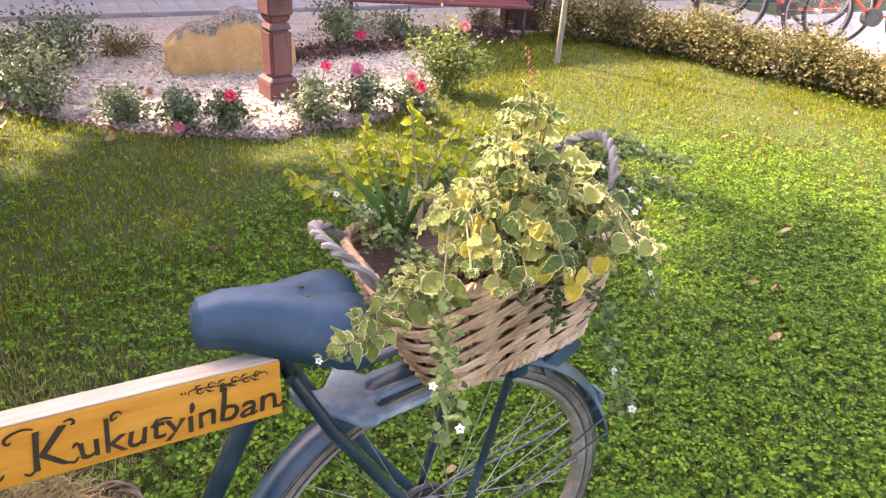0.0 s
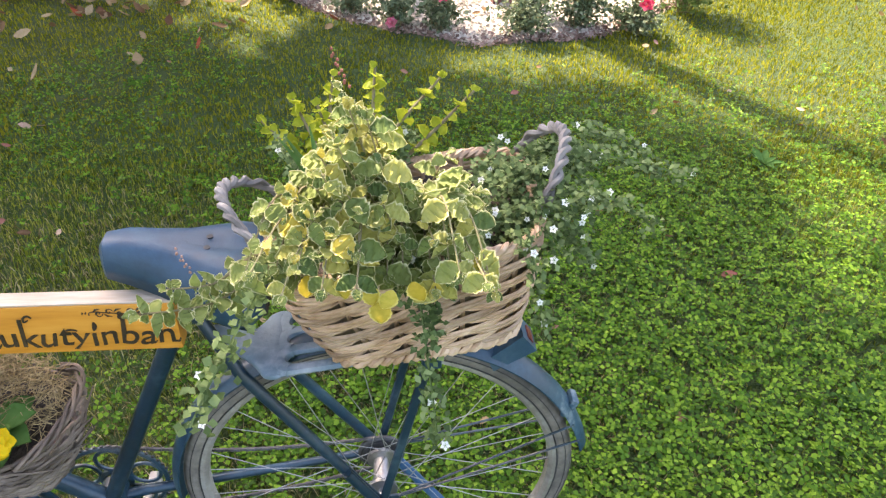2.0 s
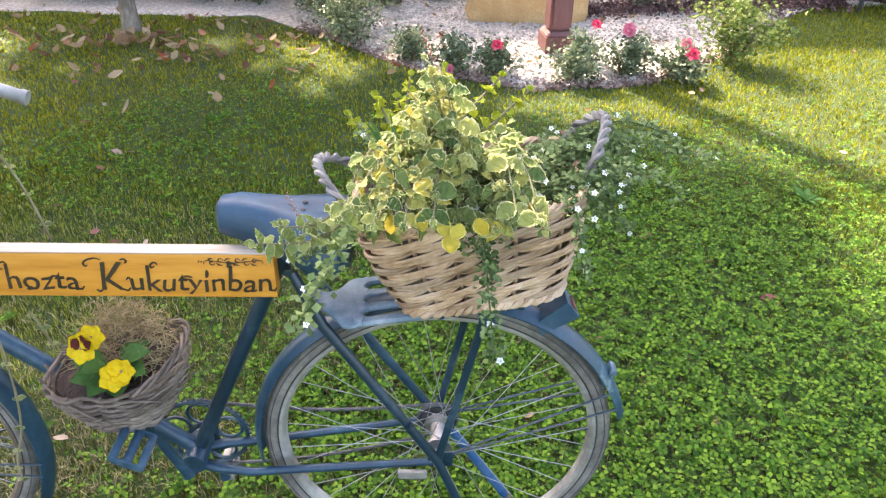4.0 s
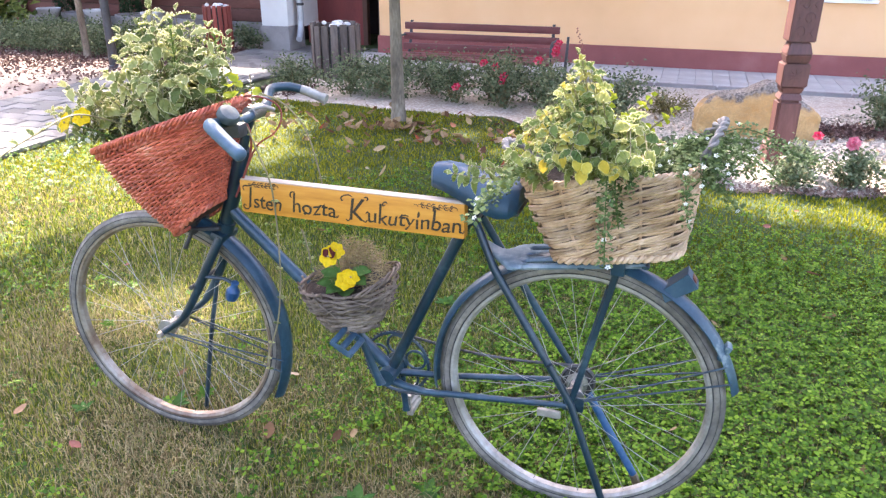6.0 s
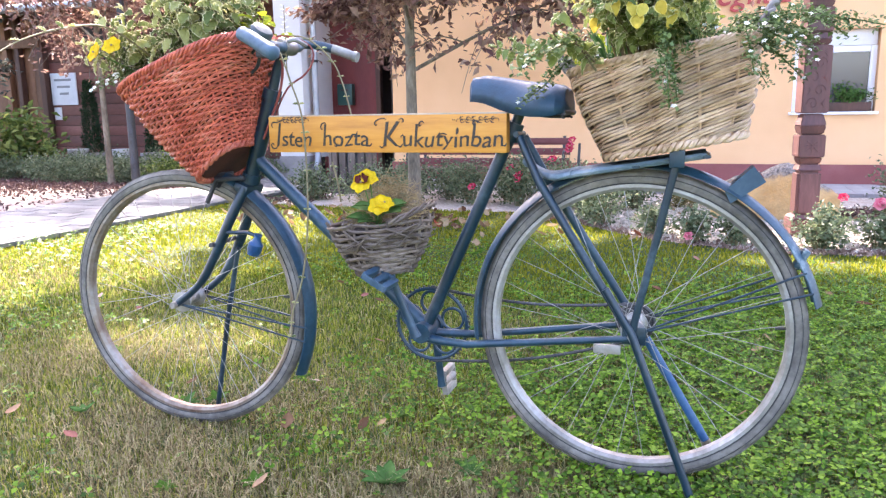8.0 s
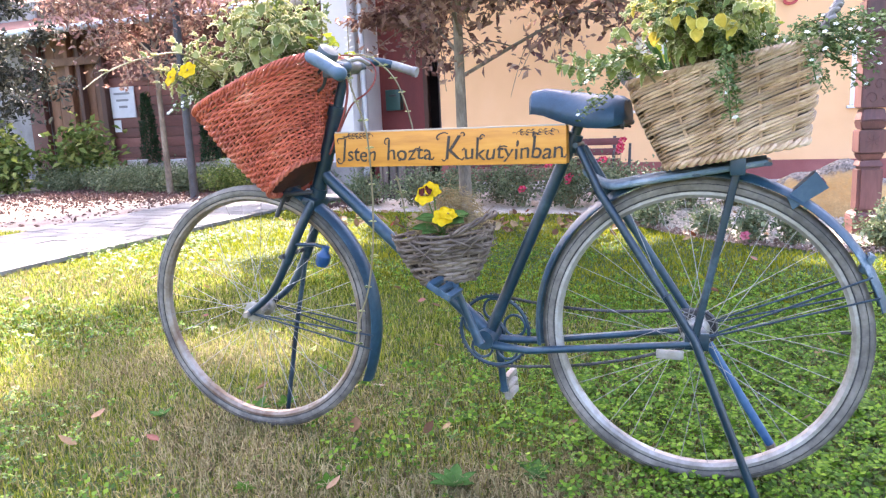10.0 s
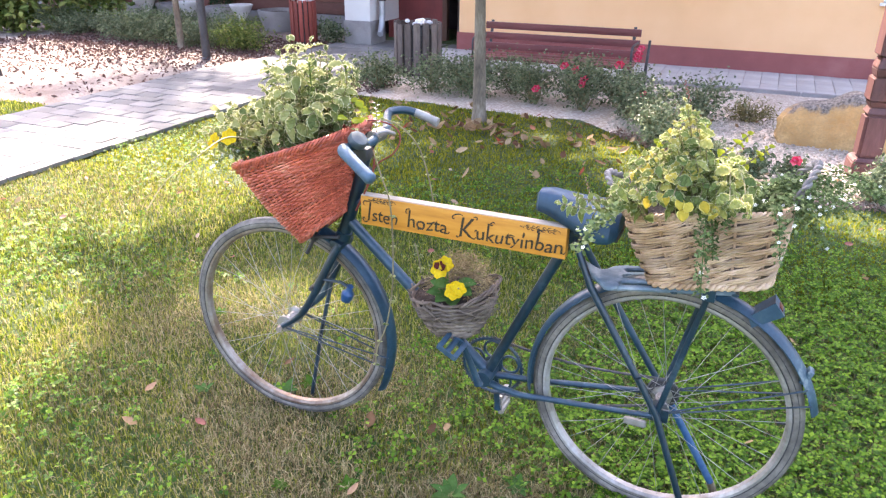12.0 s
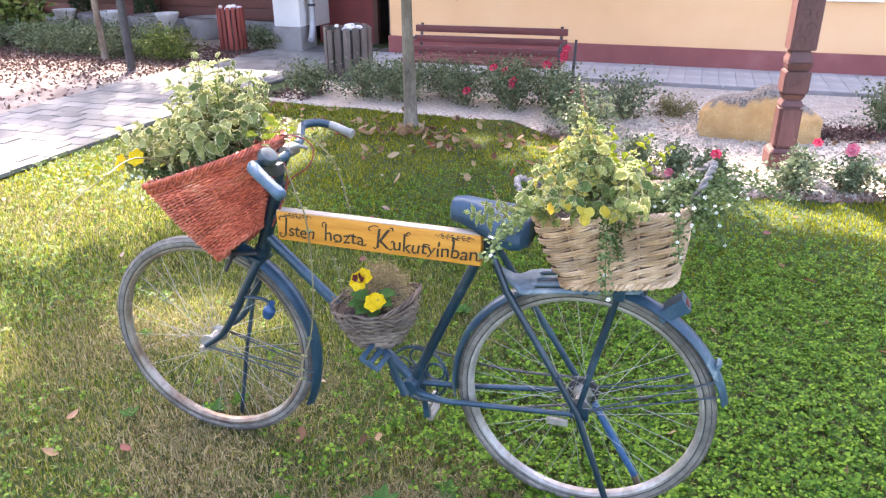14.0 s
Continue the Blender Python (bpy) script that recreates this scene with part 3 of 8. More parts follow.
def kerb(name, pts, label):
    t = thing(name, (*pts[0], 0), label, "kerb", "", "structure")
    for (a, b), (c, d) in zip(pts, pts[1:]):
        n = max(1, int(math.hypot(c - a, d - b) / 0.6))
        for i in range(n):
            u, v = i / n, (i + 0.97) / n
            p, q = Vector((a + (c - a) * u, b + (d - b) * u, 0)), Vector((a + (c - a) * v, b + (d - b) * v, 0))
            way = (q - p).normalized()
            side = Vector((-way.y, way.x, 0)) * 0.025
            z0, z1 = arc_ground(p.x, p.y) - 0.05, arc_ground(p.x, p.y) + 0.045
            g = Geo().add([p - side, q - side, q + side, p + side, p - side + Vector((0, 0, 1)), q - side + Vector((0, 0, 1)), q + side + Vector((0, 0, 1)), p + side + Vector((0, 0, 1))],
                          [(0, 3, 2, 1), (4, 5, 6, 7), (0, 1, 5, 4), (1, 2, 6, 5), (2, 3, 7, 6), (3, 0, 4, 7)])
            g.v = [(x, y, z1 if k % 8 > 3 else z0) for k, (x, y, z) in enumerate(g.v)]
            g.make("kerb_stone", M_GREYPLINTH, t, smooth=False)
    return t


kerb("pavement_kerb", [(-3.2, 6.4), (9.0, 6.36)], "low dark concrete kerb between gravel and pavement")


# ---- the house ----
WALL_Y = 7.55
house = thing("house", (0, WALL_Y, -0.08), "apricot rendered house with maroon plinth and white windows", "house", "", "structure")
HOUSE_X0, HOUSE_X1, HOUSE_TOP = -3.69, 9.0, 3.7
WINDOWS = [(-1.19, -0.31, 0.76, 1.66), (1.10, 1.92, 0.72, 1.62), (3.6, 4.45, 0.74, 1.64), (6.0, 6.85, 0.74, 1.64)]


def wall_with_holes(name, x0, x1, z0, z1, y0, y1, holes, material, parent, label):
    """A wall of real thickness in the xz plane with rectangular openings through it."""
    xs = sorted({x0, x1, *[h[0] for h in holes], *[h[1] for h in holes]})
    zs = sorted({z0, z1, *[h[2] for h in holes], *[h[3] for h in holes]})
    g = Geo()

    def solid(i, j):
        if not (0 <= i < len(xs) - 1 and 0 <= j < len(zs) - 1):
            return False
        cx, cz = (xs[i] + xs[i + 1]) / 2, (zs[j] + zs[j + 1]) / 2
        return not any(h[0] < cx < h[1] and h[2] < cz < h[3] for h in holes)

    for i in range(len(xs) - 1):
        for j in range(len(zs) - 1):
            if not solid(i, j):
                continue
            a, b, c, d = xs[i], xs[i + 1], zs[j], zs[j + 1]
            g.add([(a, y0, c), (b, y0, c), (b, y0, d), (a, y0, d)], [(0, 1, 2, 3)])
            g.add([(a, y1, c), (b, y1, c), (b, y1, d), (a, y1, d)], [(3, 2, 1, 0)])
            if not solid(i - 1, j):
                g.add([(a, y0, c), (a, y0, d), (a, y1, d), (a, y1, c)], [(0, 1, 2, 3)])
            if not solid(i + 1, j):
                g.add([(b, y0, c), (b, y1, c), (b, y1, d), (b, y0, d)], [(0, 1, 2, 3)])
            if not solid(i, j - 1):
                g.add([(a, y0, c), (a, y1, c), (b, y1, c), (b, y0, c)], [(0, 1, 2, 3)])
            if not solid(i, j + 1):
                g.add([(a, y0, d), (b, y0, d), (b, y1, d), (a, y1, d)], [(0, 1, 2, 3)])
    return g.make(name, material, parent, label, smooth=False)


wall_with_holes("wall", HOUSE_X0, HOUSE_X1, 0.17, HOUSE_TOP, WALL_Y, WALL_Y + 0.4, WINDOWS, M_WALL, house, "smooth apricot render")
Geo().box((HOUSE_X0 - 0.02, WALL_Y - 0.03, -0.2), (HOUSE_X1, WALL_Y + 0.4, 0.17)).make("plinth", M_PLINTH, house, "maroon painted plinth", smooth=False)
Geo().box((HOUSE_X0, WALL_Y + 0.4, -0.2), (HOUSE_X0 + 0.35, WALL_Y + 5, HOUSE_TOP)).make("side_wall", M_WALL, house, smooth=False)
roof = Geo().add([(HOUSE_X0 - 3.2, WALL_Y - 0.45, HOUSE_TOP - 0.1), (HOUSE_X1, WALL_Y - 0.45, HOUSE_TOP - 0.1), (HOUSE_X1, WALL_Y + 4.5, HOUSE_TOP + 1.7), (HOUSE_X0 - 3.2, WALL_Y + 4.5, HOUSE_TOP + 1.7),
                  (HOUSE_X0 - 3.2, WALL_Y - 0.45, HOUSE_TOP), (HOUSE_X1, WALL_Y - 0.45, HOUSE_TOP), (HOUSE_X1, WALL_Y + 4.5, HOUSE_TOP + 1.85), (HOUSE_X0 - 3.2, WALL_Y + 4.5, HOUSE_TOP + 1.85)],
                 [(0, 3, 2, 1), (4, 5, 6, 7), (0, 1, 5, 4), (1, 2, 6, 5), (2, 3, 7, 6), (3, 0, 4, 7)])
roof.make("roof", M_ROOF, house, smooth=False)
# dark sheet behind the panes, painted as the shade of the rooms
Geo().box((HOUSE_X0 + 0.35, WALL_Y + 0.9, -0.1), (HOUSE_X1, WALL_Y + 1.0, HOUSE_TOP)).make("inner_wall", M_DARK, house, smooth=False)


def window(a, b, c, d):
    t = thing("window", ((a + b) / 2, WALL_Y + 0.12, c), "white plastic window with roller shutter box and thin curtains", "window", "windows of the house", "structure")
    y0, y1, w = WALL_Y + 0.10, WALL_Y + 0.17, 0.065
    Geo().bevelled((a + 0.01, y0 - 0.01, d - 0.17), (b - 0.01, y1 + 0.02, d), 0.008).make("shutter_box", M_SHUTTER, t, "pale roller shutter box")
    top = d - 0.172
    for nm, lo, hi in (("frame_side", (a, y0, c + 0.03), (a + w, y1, top)), ("frame_side", (b - w, y0, c + 0.03), (b, y1, top)),
                       ("frame_rail", (a + w, y0, c + 0.03), (b - w, y1, c + 0.03 + w)), ("frame_rail", (a + w, y0, top - w), (b - w, y1, top))):
        Geo().bevelled(lo, hi, 0.006).make(nm, M_WHITEPVC, t)
    Geo().box((a + w, y0 + 0.03, c + 0.03 + w), (b - w, y0 + 0.04, top - w)).make("pane", M_GLASS, t, "dark glass with reflections", smooth=False)
    for x0, x1, n in ((a + w, a + 0.42 * (b - a), 6), (b - 0.36 * (b - a), b - w, 5)):
        g, folds = Geo(), n * 8
        vs = [(x0 + (x1 - x0) * i / folds, y1 + 0.09 + 0.018 * math.sin(2 * math.pi * n * i / folds), z) for z in (c + 0.03, top) for i in range(folds + 1)]
        g.add(vs, [(i, i + 1, i + folds + 2, i + folds + 1) for i in range(folds)]).make("curtain", M_CURTAIN, t, "thin off-white curtain")
    Geo().bevelled((a - 0.03, WALL_Y - 0.05, c - 0.005), (b + 0.03, WALL_Y + 0.12, c + 0.026), 0.006).make("sill", M_WHITEPVC, t, "white sill")
    return t


for w in WINDOWS:
    window(*w)

# entrance recess beside the house, with door boards and letter box
recess = thing("entrance", (-4.4, 8.6, -0.08), "shaded entrance with dark red board door and open passage", "entrance", "", "structure")
Geo().box((-5.15, 8.35, -0.08), (-4.28, 8.45, 2.9)).make("door_board", M_REDDOOR, recess, "dark red painted boards", smooth=False)
# added dark walls: they stop the sun and paint in the passage's shade
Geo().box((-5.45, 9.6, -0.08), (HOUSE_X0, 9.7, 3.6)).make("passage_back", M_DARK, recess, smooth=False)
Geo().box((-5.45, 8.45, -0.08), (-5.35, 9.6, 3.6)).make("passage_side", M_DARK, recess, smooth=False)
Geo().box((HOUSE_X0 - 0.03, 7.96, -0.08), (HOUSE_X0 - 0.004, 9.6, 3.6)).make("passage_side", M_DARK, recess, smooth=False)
Geo().bevelled((-4.28, 8.34, -0.08), (-4.21, 8.44, 2.9)).make("jamb", M_DARKWOOD, recess)
Geo().bevelled((-3.80, 8.0, -0.08), (HOUSE_X0 - 0.04, 8.1, 2.9)).make("jamb", M_DARKWOOD, recess)
Geo().box((-5.2, 7.6, 2.9), (HOUSE_X0, 9.7, 3.0)).make("lintel", M_DARKWOOD, recess, smooth=False)
Geo().bevelled((-4.26, 8.85, -0.08), (-4.02, 8.9, 2.2)).make("open_door", M_GREYPLINTH, recess, "grey door standing ajar")
letter_box = thing("letter_box", (-4.72, 8.32, 0.95), "small dark green metal letter box on the boards", "letter box")
Geo().bevelled((-4.85, 8.24, 0.93), (-4.61, 8.35, 1.23), 0.015).make("box", M_GREENBOX, letter_box)
Geo().bevelled((-4.79, 8.23, 1.13), (-4.67, 8.24, 1.16), 0.003).make("slot", M_IRON, letter_box)

pillar = thing("pillar", (-5.2, 7.6, -0.08), "white rendered pillar with grey base", "pillar", "", "structure")
Geo().bevelled((-5.36, 7.45, 0.24), (-4.96, 7.85, 3.4), 0.012).make("shaft", M_WHITEWALL, pillar)
Geo().bevelled((-5.37, 7.43, -0.1), (-4.95, 7.87, 0.24), 0.012).make("base", M_GREYPLINTH, pillar)
Geo().box((-5.1, 7.87, 0.2), (-4.98, 8.4, 3.4)).make("return_wall", M_WHITEWALL, pillar, smooth=False)
pipe = thing("downpipe", (-4.9, 7.5, 0.05), "grey zinc rain downpipe with bent outlet", "downpipe")
Geo().tube(smoothed([(-4.86, 7.62, 3.3), (-4.86, 7.62, 0.6), (-4.86, 7.61, 0.3), (-4.85, 7.56, 0.16), (-4.82, 7.46, 0.08)], 5), 0.04, 12).make("pipe", M_ZINC, pipe)
for z in (0.5, 1.5, 2.5):
    Geo().lathe([(0.046, 0), (0.05, 0.005), (0.05, 0.03), (0.046, 0.035)], (-4.86, 7.62, z), 14).make("bracket", M_IRON, pipe)

# raised letters high on the house wall; only the foot of a word comes into view
sign_letters = thing("wall_lettering", (0.65, WALL_Y, 1.95), "raised red letters high on the apricot wall", "sign")
cu = bpy.data.curves.new("word", "FONT")
cu.body, cu.size, cu.extrude, cu.bevel_depth = "ségház", 0.34, 0.012, 0.002
cu.shear = 0.2
tmp = new("word", cu)
bpy.context.view_layer.update()
me = bpy.data.meshes.new_from_object(tmp)
bpy.data.objects.remove(tmp)
me.materials.clear()
me.materials.append(M_LETTER)
word = new("word", me)
word.parent = sign_letters
word.matrix_basis = pose(0.12 - 0.65, -0.014, 1.93 - 1.95, 90, 0, 0)


# ---- the boarded building at the left ----
shed = thing("boarded_building", (-9, 9.4, -0.08), "long building clad in red-brown boards, pale grey wall at its end", "building", "", "structure")
SHED_Y = 9.0
Geo().box((-12.6, SHED_Y + 0.03, -0.1), (-5.3, SHED_Y + 0.2, 3.3)).make("wall", M_DARKWOOD, shed, smooth=False)
Geo().box((-18, SHED_Y - 0.01, -0.1), (-12.6, SHED_Y + 0.2, 3.3)).make("pale_wall", M_GREYPLINTH, shed, "pale grey rendered wall", smooth=False)
Geo().bevelled((-11.0, SHED_Y - 0.05, -0.1), (-5.4, SHED_Y + 0.03, 0.1), 0.01).make("plinth", M_GREYPLINTH, shed, "grey plaster plinth")
x, k = -12.5, 0
while x < -11.15:
    w = 0.235 + 0.02 * math.sin(k * 2.3)
    Geo().bevelled((x + 0.005, SHED_Y, -0.08), (x + w - 0.005, SHED_Y + 0.03, 2.6), 0.005).make("board", M_SHED, shed)
    x += w
    k += 1
z, k = 0.11, 0
while z < 2.55:
    h = 0.185 + 0.012 * math.sin(k * 1.9)
    for x0, x1 in ((-10.96, -8.57), (-8.43, -5.45)):
        Geo().bevelled((x0, SHED_Y + 0.004 * (k % 2), z + 0.006), (x1, SHED_Y + 0.034, z + h - 0.006), 0.008).make("board", M_REDBOARD, shed)
    z += h
    k += 1
for px, w, m in ((-12.78, 0.20, M_REDBOARD), (-11.84, 0.055, M_SHED), (-11.56, 0.05, M_DARKWOOD), (-11.02, 0.06, M_DARKWOOD), (-8.5, 0.07, M_DARKWOOD), (-5.42, 0.07, M_DARKWOOD)):
    Geo().bevelled((px - w, SHED_Y - 0.12, -0.08), (px + w, SHED_Y - 0.002, 2.6), 0.012).make("timber_post", m, shed)
Geo().bevelled((-12.6, SHED_Y - 0.14, 2.05), (-11.0, SHED_Y - 0.124, 2.2), 0.01).make("lintel", M_SHED, shed)
for wx in (-9.6, -7.3):
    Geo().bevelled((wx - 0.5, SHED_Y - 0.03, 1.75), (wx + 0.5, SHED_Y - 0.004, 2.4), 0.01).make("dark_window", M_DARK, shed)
    Geo().bevelled((wx - 0.54, SHED_Y - 0.05, 1.69), (wx + 0.54, SHED_Y - 0.004, 1.745), 0.008).make("window_ledge", M_DARKWOOD, shed)
eaves = Geo()
eaves.v, eaves.n = [(-18, 8.35, 2.66), (-5.4, 8.35, 2.66), (-5.4, 11.2, 4.1), (-18, 11.2, 4.1), (-18, 8.35, 2.58), (-5.4, 8.35, 2.58), (-5.4, 11.2, 4.02), (-18, 11.2, 4.02)], 8
eaves.f, eaves.extra = [(0, 1, 2, 3), (7, 6, 5, 4), (0, 4, 5, 1), (1, 5, 6, 2), (2, 6, 7, 3), (3, 7, 4, 0)], [0.0] * 8
eaves.make("roof", M_ROOF, shed, "brown tiled roof", smooth=False)
Geo().tube([(-18, 8.29, 2.63), (-5.4, 8.29, 2.63)], 0.065, 10).make("gutter", M_ZINC, shed, "grey zinc gutter")
notice = thing("notice_board", (-10.68, SHED_Y - 0.03, 1.4), "grey paper notice with faded writing on boards", "notice")
Geo().bevelled((-10.93, SHED_Y - 0.03, 1.04), (-10.36, SHED_Y - 0.004, 1.6), 0.004).make("sheet", M_PAPER, notice)
for i in range(3):
    Geo().box((-10.84 + 0.05 * i, SHED_Y - 0.036, 1.46 - i * 0.12), (-10.46 - 0.04 * i, SHED_Y - 0.031, 1.50 - i * 0.12)).make("line_of_writing", M_GREYBAR, notice, smooth=False)
leaflet = thing("leaflet", (-10.84, SHED_Y - 0.02, 0.8), "small white leaflet pinned to boards", "notice")
Geo().bevelled((-10.92, SHED_Y - 0.02, 0.78), (-10.76, SHED_Y - 0.004, 1.0), 0.003).make("sheet", M_PAPER, leaflet)


# ---- the blue bicycle ----
BY = -0.035          # the bicycle's middle plane
HUB_R, HUB_F = Vector((-0.005, BY, 0.354)), Vector((-1.112, BY - 0.012, 0.344))
BB = Vector((-0.472, BY, 0.312))
STEER = radians(3)
bicycle = thing("bicycle", (-0.5, BY, 0.0), "old worn blue bicycle propped on the lawn as flower stand", "bicycle")


def P(x, z, y=0.0):
    return Vector((x, BY + y, z))


def wheel(name, hub, turn, rim_material, spokes=32):
    """A wheel round an axle along y: hub shell, rim, tyre and laced spokes."""
    g = Geo()
    axis = [(-0.055, 0.008), (-0.036, 0.008), (-0.034, 0.026), (-0.028, 0.026), (-0.024, 0.015), (0.024, 0.015), (0.028, 0.026), (0.034, 0.026), (0.036, 0.008), (0.055, 0.008)]
    vs, fs, n = [], [], 16
    for y, r in axis:
        for j in range(n):
            w = 2 * math.pi * j / n
            vs.append((r * math.cos(w), y, r * math.sin(w)))
    for i in range(len(axis) - 1):
        for j in range(n):
            fs.append((i * n + j, (i + 1) * n + j, (i + 1) * n + (j + 1) % n, i * n + (j + 1) % n))
    fs += [tuple(range(n)), tuple(range(len(vs) - 1, len(vs) - n - 1, -1))]
    g.add(vs, fs)
    w = g.make(name, M_STEEL, bicycle, "spoked wheel with grey tyre", origin=(0, 0, 0))
    w.matrix_basis = Matrix.Translation(hub - PLACE[bicycle]) @ Matrix.Rotation(turn, 4, "Z")
    PLACE[w] = Vector()
    tyre = [(0.3145 + 0.0165 * math.cos(a), 0.0170 * math.sin(a)) for a in [2 * math.pi * k / 12 for k in range(12)]]
    Geo().ring(tyre, (0, 0, 0), 96).make("tyre", M_TYRE, w, "aged grey rubber tyre")
    for s in (-1, 1):
        Geo().ring([(0.3045 + 0.0014 * math.cos(a), s * 0.0145 + 0.0014 * math.sin(a)) for a in [2 * math.pi * k / 6 for k in range(6)]], (0, 0, 0), 96).make("rim_tape", M_BLACKRUBBER, w, "dark line between tyre and rim")
        Geo().ring([(0.319 + 0.0008 * math.cos(a), s * 0.0163 + 0.0008 * math.sin(a)) for a in [2 * math.pi * k / 6 for k in range(6)]], (0, 0, 0), 96).make("tyre_groove", M_BLACKRUBBER, w, "dark sidewall line")
    tread = Geo()
    for k in range(4):
        y = -0.008 + k * 0.0053
        tread.ring([(0.3296, y - 0.0014), (0.3309, y - 0.0008), (0.3309, y + 0.0008), (0.3296, y + 0.0014)], (0, 0, 0), 96)
    tread.make("tread", M_TYRE, w)
    rim = [(0.3035, -0.0145), (0.3035, -0.010), (0.298, -0.010), (0.294, -0.006), (0.294, 0.006), (0.298, 0.010), (0.3035, 0.010), (0.3035, 0.0145), (0.2965, 0.0145), (0.290, 0.008), (0.290, -0.008), (0.2965, -0.0145)]
    Geo().ring(rim, (0, 0, 0), 96).make("rim", rim_material, w, "dull metal rim")
    sp = Geo().tube([(0, 0, 0), (0, 0, 1)], 0.0008, 5)
    me = mesh_only("spoke", sp, M_SPOKE)
    for k in range(spokes):
        side = 1 if k % 2 else -1
        a = 2 * math.pi * (k + 0.5) / spokes
        lace = (1 if (k // 2) % 2 else -1) * radians(68)
        p = Vector((0.025 * math.cos(a + lace), side * 0.031, 0.025 * math.sin(a + lace)))
        q = Vector((0.292 * math.cos(a), side * 0.004, 0.292 * math.sin(a)))
        m = (q - p).to_track_quat("Z", "Y").to_matrix().to_4x4()
        shared("spoke", me, w, Matrix.Translation(p) @ m @ Matrix.Diagonal((1, 1, (q - p).length, 1)))
    v = Geo().tube([(0.27, 0, 0.02), (0.29, 0, 0.0215)], 0.003, 6).make("valve", M_BLACKRUBBER, w)
    return w


wheel("rear_wheel", HUB_R, 0.0, M_RIM)
wheel("front_wheel", HUB_F, STEER, M_RUSTRIM)


def bike_tube(name, pts, r, material=M_BLUE, sides=12, steps=0, label="", squash=None):
    pts = smoothed(pts, steps) if steps else pts
    return Geo().tube(pts, r, sides, squash=squash).make(name, material, bicycle, label)


SEAT_TOP = P(-0.262, 0.775)
HEAD_TOP, HEAD_LOW = P(-0.842, 0.855), P(-0.916, 0.648)
bike_tube("seat_tube", [BB, SEAT_TOP], 0.0138, M_DARKBLUE)
bike_tube("down_tube", [BB + Vector((0.004, 0, 0.006)), P(-0.89, 0.70)], 0.0155)
bike_tube("top_tube", [P(-0.862, 0.765), P(-0.272, 0.757)], 0.0135)
bike_tube("head_tube", [HEAD_TOP, HEAD_LOW], 0.0185, M_DARKBLUE)
for s in (-1, 1):
    bike_tube("chain_stay", [BB + Vector((0.0, s * 0.018, -0.012)), P(-0.42, 0.298, s * 0.032), P(-0.36, 0.298, s * 0.04), P(-0.005, 0.347, s * 0.056)], [0.0115, 0.0098, 0.0085, 0.0072], M_BLUE, 10)
    bike_tube("seat_stay", [P(-0.247, 0.752, s * 0.022), P(-0.2, 0.66, s * 0.045), P(-0.010, 0.359, s * 0.058)], [0.009, 0.0095, 0.0085], M_DARKBLUE if s < 0 else M_BLUE, 10)
    Geo().bevelled((-0.025, BY + s * 0.056 - 0.003, 0.334), (0.023, BY + s * 0.056 + 0.003, 0.372), 0.003).make("dropout", M_DARKBLUE, bicycle)
    Geo().tube([P(-0.005, 0.354, s * 0.05), P(-0.005, 0.354, s * 0.074)], 0.0085, 6).make("axle_nut", M_STEEL, bicycle)
bottom = Geo().tube([BB + Vector((0, -0.036, 0)), BB + Vector((0, 0.036, 0))], 0.023, 18)
bottom.make("bottom_bracket", M_BLUE, bicycle)
Geo().tube([P(-0.252, 0.757, -0.034), P(-0.252, 0.757, 0.034)], 0.0065, 8).make("seat_bolt", M_DARKBLUE, bicycle)
Geo().tube([SEAT_TOP - Vector((0.012, 0, 0.03)), SEAT_TOP + Vector((0.003, 0, 0.005))], 0.0185, 14).make("seat_lug", M_DARKBLUE, bicycle)
Geo().tube([SEAT_TOP, P(-0.236, 0.835)], 0.0115, 12).make("seat_post", M_DARKBLUE, bicycle)

# prop legs under the rear axle
Geo().tube([P(-0.060, 0.449, -0.066), P(-0.005, 0.359, -0.070), P(0.135, 0.0, -0.094)], 0.0085, 10).make("prop_leg", M_DARKBLUE, bicycle, "dark steel prop leg")
Geo().tube([P(-0.005, 0.349, 0.066), P(0.148, 0.09, 0.075)], 0.0095, 10).make("prop_leg", M_BRIGHTBLUE, bicycle, "bright blue prop leg")
Geo().tube([P(0.148, 0.09, 0.075), P(0.17, 0.03, 0.08), P(0.185, -0.01, 0.08)], [0.011, 0.011, 0.007], 8).make("prop_foot", M_RUSTRIM, bicycle, "rusty prop foot")
Geo().tube([P(-0.985, 0.475, 0.03), P(-1.05, 0.27, 0.055), P(-1.115, 0.0, 0.07)], 0.0065, 8).make("front_prop", M_DARKBLUE, bicycle, "thin dark front prop rod")


